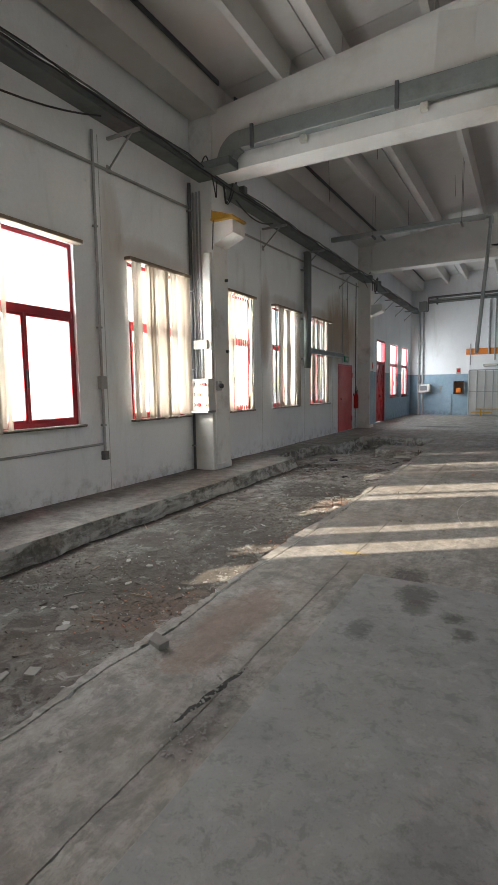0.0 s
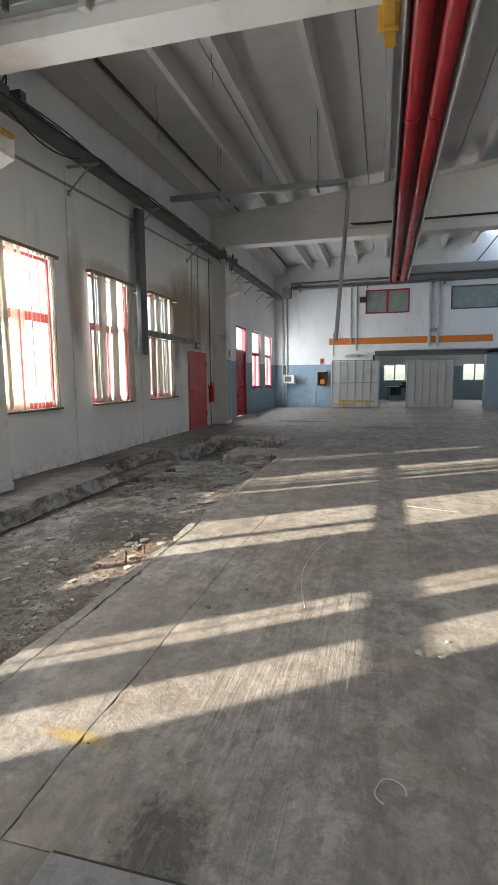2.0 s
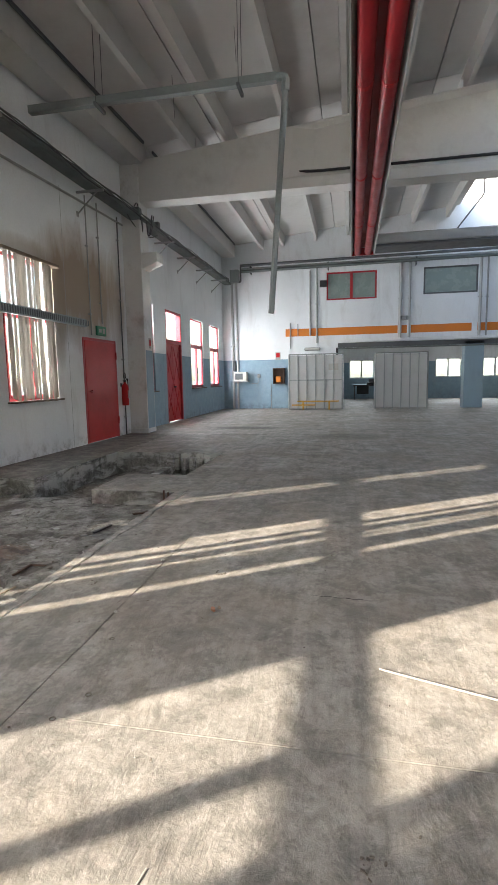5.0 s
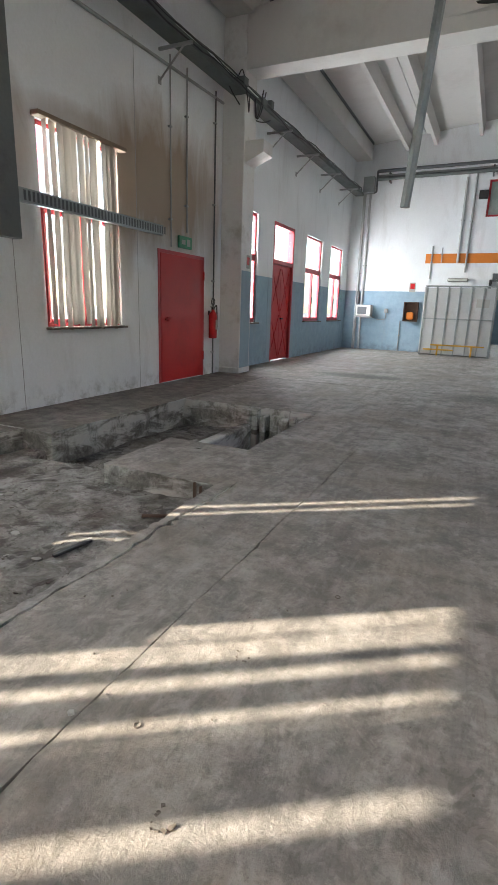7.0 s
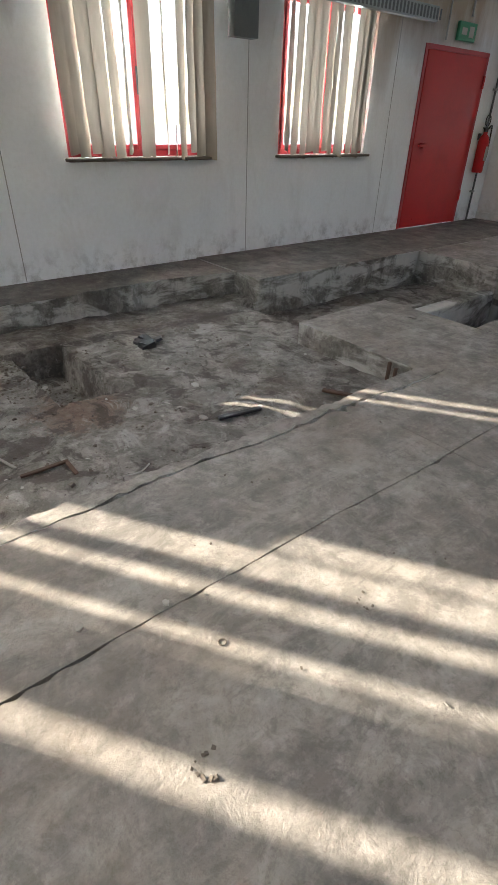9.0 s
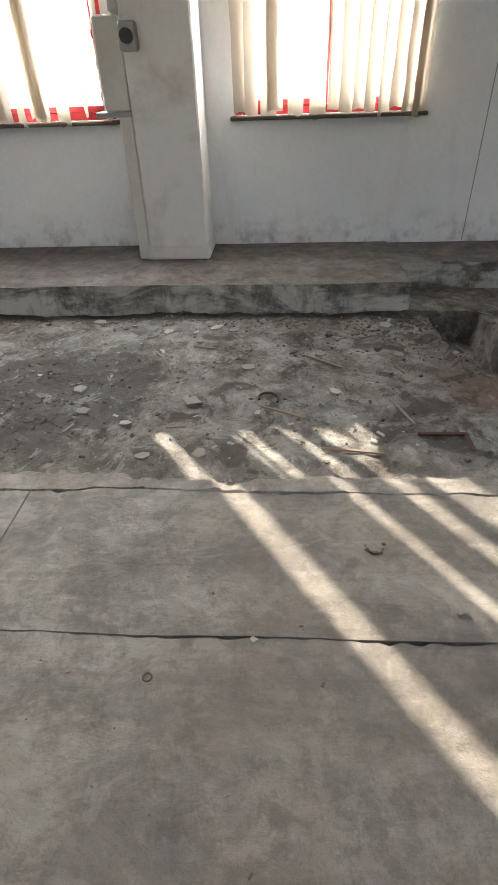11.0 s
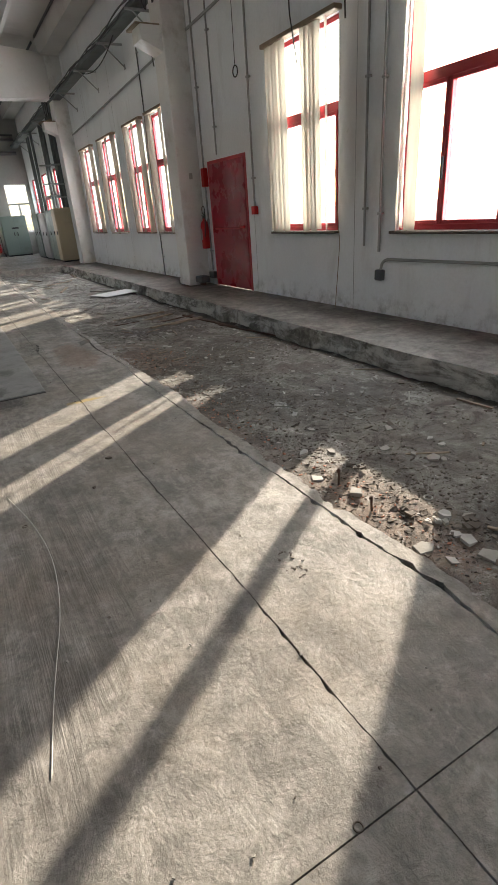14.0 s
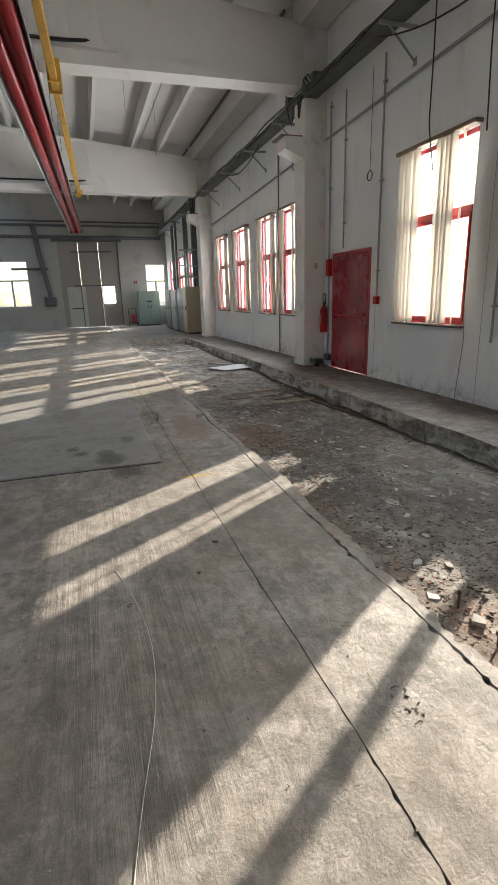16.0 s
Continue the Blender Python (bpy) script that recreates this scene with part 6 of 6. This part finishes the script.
def shard(w, l, th):
    bm = bmesh.new()
    n = rl.choice((4, 5, 6))
    pts = []
    for k in range(n):
        a = 2 * math.pi * k / n + rl.uniform(-0.25, 0.25)
        pts.append((w * math.cos(a) * rl.uniform(0.7, 1), l * math.sin(a) * rl.uniform(0.7, 1)))
    lo = [bm.verts.new((x, y, rl.uniform(-0.004, 0.004))) for x, y in pts]
    hi = [bm.verts.new((x * 0.95, y * 0.95, th * 0.5 + rl.uniform(0, 0.005))) for x, y in pts]
    bm.faces.new(lo[::-1])
    bm.faces.new(hi)
    for k in range(n):
        bm.faces.new((lo[k], lo[(k + 1) % n], hi[(k + 1) % n], hi[k]))
    return bm


for k, (x, y) in enumerate(((2.43, 2.15), (2.62, 6.55), (2.78, 6.62), (2.3, 5.9), (2.05, 5.8), (2.2, 6.05), (2.95, 6.75), (2.5, 7.3), (2.6, 7.55), (1.35, 7.3), (1.5, 7.75), (1.45, 8.0), (1.3, 9.05), (1.9, 9.0), (2.3, 8.6), (2.2, 1.3), (2.3, 2.9), (2.7, 5.6), (2.9, 5.3), (1.9, 4.0), (1.35, 1.9), (1.8, -3.2), (1.4, -2.6), (2.2, -4.4), (1.7, -6.1), (2.5, -1.3), (1.95, 3.3), (2.75, 9.9), (2.35, 10.1), (1.7, 10.6), (1.75, 12.4), (2.6, 11.9))):
    litter("tile_shard" if k % 2 else "paper_scrap", "pale broken tile shard lying in the dirt" if k % 2 else "crumpled dirty white scrap of paper in the dirt", "shard" if k % 2 else "paper", (x, y), rl.uniform(0, 360), shard(rl.uniform(0.018, 0.04), rl.uniform(0.022, 0.05), 0.012 if k % 2 else 0.004), M["chip"] if k % 2 else M["paper"], lift=0.006)

for x, y, rz, l, w, m, name, lab in ((2.84, 10.08, 80, 0.26, 0.03, "dark", "steel_bar", "short black steel bar lying on broken concrete"), (1.2, 1.9, 100, 1.35, 0.03, "rust", "steel_bar", "long rusty steel bar along the kerb"), (1.85, 0.5, 15, 1.1, 0.025, "rust", "steel_bar", "thin rusty bar lying in rubble"), (1.75, 0.75, 12, 0.9, 0.05, "wood", "timber_strip", "splintered timber strip in rubble"), (2.6, 6.75, 120, 0.16, 0.02, "wood", "timber_strip", "splinter of dark timber in rubble"), (2.95, 10.75, 30, 0.2, 0.03, "rust", "steel_bar", "rusty clamp piece by the slab edge"), (1.25, -8.5, 85, 1.6, 0.05, "wood", "timber_strip", "old timber strip by the kerb"), (2.0, -6.8, 40, 1.0, 0.04, "wood", "timber_strip", "pale timber strip among rubble"), (1.4, -9.3, 20, 0.9, 0.04, "paper", "timber_strip", "pale timber strip among rubble"), (1.3, 5.55, 95, 0.3, 0.025, "wood", "timber_strip", "short stick by the kerb"), (2.4, 0.25, 5, 0.5, 0.02, "rust", "steel_bar", "thin rusty bar lying in rubble")):
    litter(name, lab, "bar" if "bar" in name or "bolt" in name else "timber", (x, y), rz, boxes((-l / 2, -w / 2, 0, l / 2, w / 2, w * 0.6), bevel=0.003), M[m], lift=0.004)
# two anchor rods left standing at the slab edge, with what lies about them
for x, y, hgt, lean in ((2.95, 5.98, 0.10, 5), (2.97, 6.27, 0.085, -7)):
    t = thing("anchor_rod", "rusty anchor rod standing out of the rubble", "rod", (x, y, floor_z(x, y)), lean * 9, group="anchor rods")
    bm = bmesh.new()
    tube(bm, [(0, 0, -0.01), (0.004, 0.003, hgt * 0.5), (0.005, 0.0, hgt)], 0.006, 8)
    part("shank", bm, M["rust"], t)
    bm = bmesh.new()
    tube(bm, [(0.008, 0.001, hgt * 0.78), (0.006, 0.0, hgt * 0.93)], 0.0105, 6)
    part("nut", bm, M["rust"], t)
for x, y, rz, w, l, th, m, name, lab in ((2.98, 6.62, 20, 0.075, 0.055, 0.012, "chip", "tile_shard", "large pale broken tile shard on earth"), (2.8, 6.82, 70, 0.06, 0.075, 0.012, "chip", "tile_shard", "large pale broken tile shard on earth"),
                                         (2.77, 6.68, 40, 0.055, 0.045, 0.02, "paper", "plaster_flake", "pale flake of plaster among crumbs"), (2.39, 5.75, 10, 0.05, 0.04, 0.012, "chip", "tile_shard", "pale broken tile shard on grey dirt"),
                                         (2.16, 5.54, 60, 0.06, 0.032, 0.012, "chip", "tile_shard", "pale broken tile shard on grey dirt"), (2.87, 5.54, 30, 0.055, 0.03, 0.015, "paper", "plaster_flake", "white flake of plaster by slab edge"),
                                         (2.58, 5.22, 110, 0.045, 0.03, 0.012, "chip", "tile_shard", "pale broken tile shard on grey dirt"), (2.94, 6.11, 80, 0.06, 0.045, 0.035, "chip", "tile_shard", "thick grey shard beside the anchor rod"),
                                         (3.02, 5.88, 15, 0.04, 0.05, 0.01, "paper", "plaster_flake", "white flake of plaster by slab edge"), (2.05, 5.9, 0, 0.04, 0.03, 0.01, "paper", "plaster_flake", "white flake of plaster on grey dirt"),
                                         (1.5, 5.95, 35, 0.08, 0.05, 0.02, "chip", "tile_shard", "pale broken slab corner by the kerb"), (1.75, 6.3, 85, 0.06, 0.05, 0.014, "paper", "plaster_flake", "white flake of plaster on grey dirt")):
    litter(name, lab, "shard", (x, y), rz, shard(w, l, th), M[m], lift=0.004)
for x, y, m, s, lab, name in ((2.77, 6.5, "paper", 0.045, "crumbly white lump of plaster in dark earth", "plaster_lump"), (2.83, 6.39, "chip_dark", 0.04, "dark earthy lump among rubble", "earth_clod"), (2.73, 5.88, "chip_dark", 0.035, "dark earthy lump among rubble", "earth_clod"), (2.68, 6.6, "chip_dark", 0.045, "dark earthy lump among rubble", "earth_clod")):
    bm = bmesh.new()
    for _ in range(9):
        chunk(bm, Vector((rl.uniform(-0.05, 0.05), rl.uniform(-0.035, 0.035), rl.uniform(0.0, 0.012))), s * rl.uniform(0.35, 0.8), rl, 0.6)
    tagged(litter(name, lab, "lump", (x, y), rl.uniform(0, 180), bm, M[m], lift=0.012), lab, "lump", kind="stuff")
for x, y, rz, w, l, th, m, name, lab in ((1.38, 9.01, 15, 0.06, 0.05, 0.012, "paper", "plaster_flake", "curved white flake of plaster by the kerb"), (1.42, 7.88, 40, 0.03, 0.07, 0.008, "paper", "plaster_flake", "long white flake of plaster on grey dirt"),
                                         (1.47, 7.56, 70, 0.035, 0.05, 0.01, "paper", "plaster_flake", "white flake of plaster on grey dirt"), (2.89, 7.7, 10, 0.03, 0.04, 0.012, "chip", "tile_shard", "pale broken tile shard near the slab edge"),
                                         (2.77, 8.73, 30, 0.025, 0.02, 0.012, "paper", "plaster_flake", "white flake of plaster on grey dirt"), (2.47, 9.83, 120, 0.008, 0.04, 0.006, "paper", "plaster_flake", "white sliver of plaster on grey concrete"),
                                         (1.56, 8.62, 0, 0.04, 0.03, 0.03, "chip_dark", "earth_clod", "dark earthy lump on grey concrete"), (1.8, 8.9, 50, 0.025, 0.045, 0.03, "chip_dark", "earth_clod", "dark earthy lump on grey concrete"),
                                         (1.83, 6.54, 20, 0.05, 0.06, 0.014, "chip", "tile_shard", "pale broken tile shard on grey dirt"), (2.7, 6.49, 60, 0.05, 0.04, 0.03, "paper", "plaster_flake", "crumbly white plaster among dark earth")):
    litter(name, lab, "shard" if name != "earth_clod" else "lump", (x, y), rz, shard(w, l, th), M[m], lift=0.005)
t = thing("metal_angle", "short dark metal angle lying in broken concrete", "bracket", (2.73, 9.05, floor_z(2.73, 9.05) + 0.004))
part("leg", boxes((-0.01, -0.12, 0, 0.01, 0.1, 0.012), bevel=0.002), M["rust"], t)
part("leg", boxes((0.011, 0.08, 0, 0.13, 0.1, 0.012), bevel=0.002), M["rust"], t)
bm = bmesh.new()
tube(bm, [(0.06 * math.cos(a), 0.05 * math.sin(a), 0.006) for a in [0.6 + k * 0.25 for k in range(17)]], 0.006, 6)
litter("rubber_strip", "bent black rubber strip on grey dirt", "strip", (2.39, 8.25), 20, bm, M["dark"], lift=0.004)
bm = bmesh.new()
tube(bm, [(0.02 * math.sin(k * 0.3), 0.012 * k, 0.006) for k in range(12)], 0.004, 5)
litter("wire_sliver", "curved pale sliver of wire by the slab edge", "wire", (3.03, 9.3), 10, bm, M["paper"], lift=0.006)
bm = bmesh.new()
tube(bm, [(0.022 * math.cos(a), 0.022 * math.sin(a), 0.005) for a in [2 * math.pi * k / 16 for k in range(17)]], 0.005, 6, cap=False)
litter("washer_ring", "small pale plastic ring in the dirt", "ring", (2.63, 6.32), 0, bm, M["paper"], lift=0.004)
for x, y, rz, l, w, m, lab in ((1.32, 0.9, 96, 1.5, 0.05, "rust", "long dark steel bar lying along the kerb"), (1.9, 0.1, 20, 0.8, 0.06, "wood", "splintered plank in dark rubble"), (2.0, -0.25, 8, 0.9, 0.05, "wood", "splintered plank in dark rubble"), (2.3, -2.0, 50, 0.5, 0.05, "chip", "pale plank end in rubble"),
                               (1.6, -3.9, 130, 0.7, 0.05, "chip", "pale plank end in rubble"), (2.2, -5.2, 70, 0.9, 0.06, "wood", "grey plank lying in rubble"), (1.7, -7.4, 25, 0.8, 0.08, "paper", "pale board lying in rubble"), (2.4, -8.2, 110, 0.7, 0.06, "wood", "grey plank lying in rubble"), (2.6, -6.2, 15, 0.4, 0.1, "paper", "pale board lying in rubble")):
    litter("plank" if m != "rust" else "steel_bar", lab, "plank" if m != "rust" else "bar", (x, y), rz, boxes((-l / 2, -w / 2, 0, l / 2, w / 2, 0.022), bevel=0.004), M[m], lift=0.006)
# splinters and scraps thrown further along the strip
for _ in range(95):
    x, y = rl.uniform(1.25, 2.9), rl.choice((rl.uniform(-9.5, 3.5), rl.uniform(-4.5, 2.5), rl.uniform(-2.0, 4.0), rl.uniform(3.5, 9.0)))
    l = rl.uniform(0.05, 0.28)
    if rl.random() < 0.6:
        litter("timber_splinter", "thin pale timber splinter in the rubble", "splinter", (x, y), rl.uniform(0, 180), boxes((-l / 2, -0.007, 0, l / 2, 0.007, 0.008), bevel=0.002), M["wood"] if rl.random() < 0.6 else M["chip"], lift=0.006)
    else:
        litter("tile_shard", "pale broken tile shard lying in the dirt", "shard", (x, y), rl.uniform(0, 180), shard(rl.uniform(0.03, 0.075), rl.uniform(0.03, 0.06), 0.014), M["chip"], lift=0.005)
litter("metal_sheet", "bent pale metal sheet lying in the sunken strip", "sheet", (1.5, -3.2), 20, boxes((-0.45, -0.3, 0, 0.45, 0.3, 0.012), bevel=0.004), M["grey_panel"], lift=0.03)
bm = bmesh.new()
for k in range(9):
    chunk(bm, Vector((rl.uniform(-0.08, 0.08), rl.uniform(-0.1, 0.1), 0.02)), 0.07, rl, 0.5)
litter("rag", "crumpled black rag in the broken recess", "rag", (1.5, 10.19), 30, bm, M["dark"])
bm = bmesh.new()
chunk(bm, Vector((0, 0, 0.035)), 0.075, rl, 0.9)
litter("concrete_lump", "loose pale concrete lump on the slab edge", "lump", (3.36, 1.95), 0, bm, M["chip"])
t = thing("rebar_stub", "two rusty rebar prongs standing at the slab corner", "rebar", (3.13, 10.99, floor_z(3.13, 10.99)))
part("prong", boxes((-0.03, -0.01, 0, -0.012, 0.012, 0.21), bevel=0.003), M["rust"], t)
part("prong", boxes((0.02, -0.01, 0, 0.036, 0.012, 0.19), bevel=0.003), M["rust"], t)
part("clamp", boxes((-0.06, -0.03, 0.02, 0.07, 0.03, 0.06), bevel=0.006), M["rust"], t)
# broken uprights left at the end of the deep pit
for k in range(7):
    x = 2.05 + 0.13 * k
    bm = boxes((x, 13.9 + 0.03 * (k % 2), -0.78, x + rl.uniform(0.07, 0.12), 14.08, rl.uniform(-0.1, 0.0)), bevel=0.012)
    tagged(finish("concrete_stub", bm, M["kerb"]), "ragged broken concrete upright at the pit end", "concrete", "pit stubs")
t = thing("pit_wall", "low rough concrete wall dividing the pit", "wall", (0, 0, 0), kind="structure")
part("block", boxes((2.06, 12.15, -0.8, 2.2, 13.9, -0.2), bevel=0.015), M["kerb"], t)

# things on the main floor
t = thing("floor_wire", "thin pale wire curling over the floor", "wire", (0, 0, 0))
bm = bmesh.new()
tube(bm, rounded([(4.54, 5.25, 0.0016), (4.47, 5.55, 0.0016), (4.43, 5.9, 0.0016), (4.46, 6.26, 0.0016), (4.56, 6.65, 0.0016), (4.61, 6.9, 0.0016)], 0.25), 0.0013, 5)
part("wire", bm, M["white_box"], t)
t = thing("stick", "thin pale stick lying on the floor", "stick", (0, 0, 0))
bm = bmesh.new()
tube(bm, [(5.25, 7.92, 0.008), (5.75, 7.76, 0.008)], 0.005, 6)
part("rod", bm, M["chip"], t)
t = thing("wire_loop", "small bent wire loop on the floor", "wire", (5.02, 3.95, 0.005))
bm = bmesh.new()
tube(bm, [(0.05 * math.cos(a) + 0.004 * math.sin(3 * a), 0.06 * math.sin(a), 0) for a in [k * 0.25 for k in range(18)]], 0.0025, 5)
part("wire", bm, M["paper"], t)
rng = random.Random(8)
bm = bmesh.new()
bm2 = bmesh.new()
for _ in range(900):
    x, y = 3.35 + abs(rng.gauss(0, 1.5)), rng.uniform(-6, 16)
    chunk(bm if rng.random() < 0.6 else bm2, Vector((x, y, 0.003)), rng.choice((0.002, 0.003, 0.004, 0.007)), rng, 0.5)
tagged(finish("floor_grit", bm, M["chip_dark"]), "dark grit scattered on the floor", "grit", kind="stuff")
tagged(finish("floor_grit", bm2, M["chip"]), "pale grit scattered on the floor", "grit", kind="stuff")
for x, y in ((4.09, 7.55), (4.03, 7.39), (3.98, 7.98), (4.4, 10.1), (4.05, 9.1), (4.5, 5.6)):
    t = thing("anchor_hole", "round drilled anchor hole with steel rim in the floor", "anchor", (x, y, 0.0), group="anchor holes")
    bm = bmesh.new()
    tube(bm, [(0.011 * math.cos(a), 0.011 * math.sin(a), 0.0005) for a in [2 * math.pi * k / 14 for k in range(15)]], 0.0022, 5, cap=False)
    part("rim", bm, M["chip_dark"], t)
for x, y, n in ((3.63, 6.5, 9), (3.65, 6.59, 10), (3.52, 8.6, 8), (4.3, 8.9, 9), (5.2, 7.0, 9), (4.2, 9.55, 8)):
    bm = bmesh.new()
    for k in range(n):
        a = k * 0.4
        chunk(bm, Vector((0.03 * math.cos(a) + rng.gauss(0, 0.004), 0.045 * math.sin(a) + rng.gauss(0, 0.004), 0.001)), rng.choice((0.005, 0.008, 0.01)), rng, 0.35)
    ob = finish("mud_crumb", bm, M["chip_dark"])
    ob.matrix_basis = pose(x, y, 0.001, rz=rng.uniform(0, 360))
    tagged(ob, "dried crumbs of dark mud on the floor", "crumbs", kind="stuff")
# small litter on the slabs
for x, y, rz, w, l, m, name, lab, cat in ((5.17, 4.89, 20, 0.022, 0.03, "paper", "paper_scrap", "crumpled white scrap of paper on the floor", "paper"), (5.28, 4.86, 70, 0.016, 0.022, "paper", "paper_scrap", "crumpled white scrap of paper on the floor", "paper"), (5.32, 5.03, 0, 0.012, 0.01, "paper", "plaster_flake", "small white flake on the floor", "shard"),
                                          (4.39, 8.36, 35, 0.014, 0.03, "brick_red", "paper_scrap", "torn pink scrap of paper on the floor", "paper"), (3.875, 8.24, 0, 0.012, 0.014, "paper", "plaster_flake", "small white pebble on a floor joint", "shard"), (3.772, 8.8, 50, 0.014, 0.018, "chip", "plaster_flake", "small pale pebble on the floor", "shard"),
                                          (3.84, 9.04, 20, 0.016, 0.012, "paper", "plaster_flake", "small white flake beside a floor joint", "shard"), (4.85, 8.32, 80, 0.008, 0.014, "chip", "plaster_flake", "small pale flake on the floor", "shard"), (4.42, 8.38, 30, 0.01, 0.016, "wood", "timber_splinter", "small brown splinter on the floor", "splinter"), (3.97, 5.12, 60, 0.012, 0.026, "chip_dark", "earth_clod", "dark crumb of earth on the floor", "lump"), (4.13, 5.43, 0, 0.012, 0.014, "chip_dark", "earth_clod", "dark crumb of earth on the floor", "lump")):
    litter(name, lab, cat, (x, y), rz, shard(w, l, 0.012), M[m], group="litter on the slabs", lift=0.003)
t = thing("floor_scratch", "dark scratched crack across the slab", "crack", (0, 0, 0), kind="structure")
bm = bmesh.new()
vs = []
for k in range(15):
    f = k / 14
    w = 0.0012 + 0.003 * math.sin(math.pi * f) * (1 + 0.4 * math.sin(k * 2.3))
    y = 8.635 - 0.02 * f + 0.006 * math.sin(k * 1.7)
    vs += [bm.verts.new((4.9 + 0.34 * f, y - w, 0.001)), bm.verts.new((4.9 + 0.34 * f, y + w, 0.001))]
for k in range(14):
    bm.faces.new((vs[2 * k], vs[2 * k + 1], vs[2 * k + 3], vs[2 * k + 2]))
part("gouge", bm, M["joint"], t)
# broken gouge in the second strip
rubble2 = bmesh.new()
for _ in range(330):
    u = rng.random()
    chunk(rubble2, Vector((3.83 + 0.12 * u + rng.gauss(0, 0.05), 1.3 + 0.75 * rng.random(), 0.006)), rng.choice((0.004, 0.006, 0.008, 0.012)), rng, 0.4)
tagged(finish("broken_edge", rubble2, M["chip"]), "crumbled pale concrete along a broken joint", "rubble", kind="stuff")
t = thing("joint_gap", "dark gouge along a broken floor joint", "crack", (0, 0, 0), kind="structure")
bm = bmesh.new()
vs = []
for k in range(13):
    f = k / 12
    w = 0.002 + 0.016 * math.sin(math.pi * f) ** 0.7 * (1 + 0.3 * math.sin(k * 2.7))
    x = 3.81 + 0.07 * f + 0.006 * math.sin(k * 1.9)
    vs += [bm.verts.new((x - w, 1.48 + 0.5 * f, 0.0015)), bm.verts.new((x + w, 1.48 + 0.5 * f, 0.0015))]
for k in range(12):
    bm.faces.new((vs[2 * k], vs[2 * k + 1], vs[2 * k + 3], vs[2 * k + 2]))
part("gouge", bm, M["joint"], t)
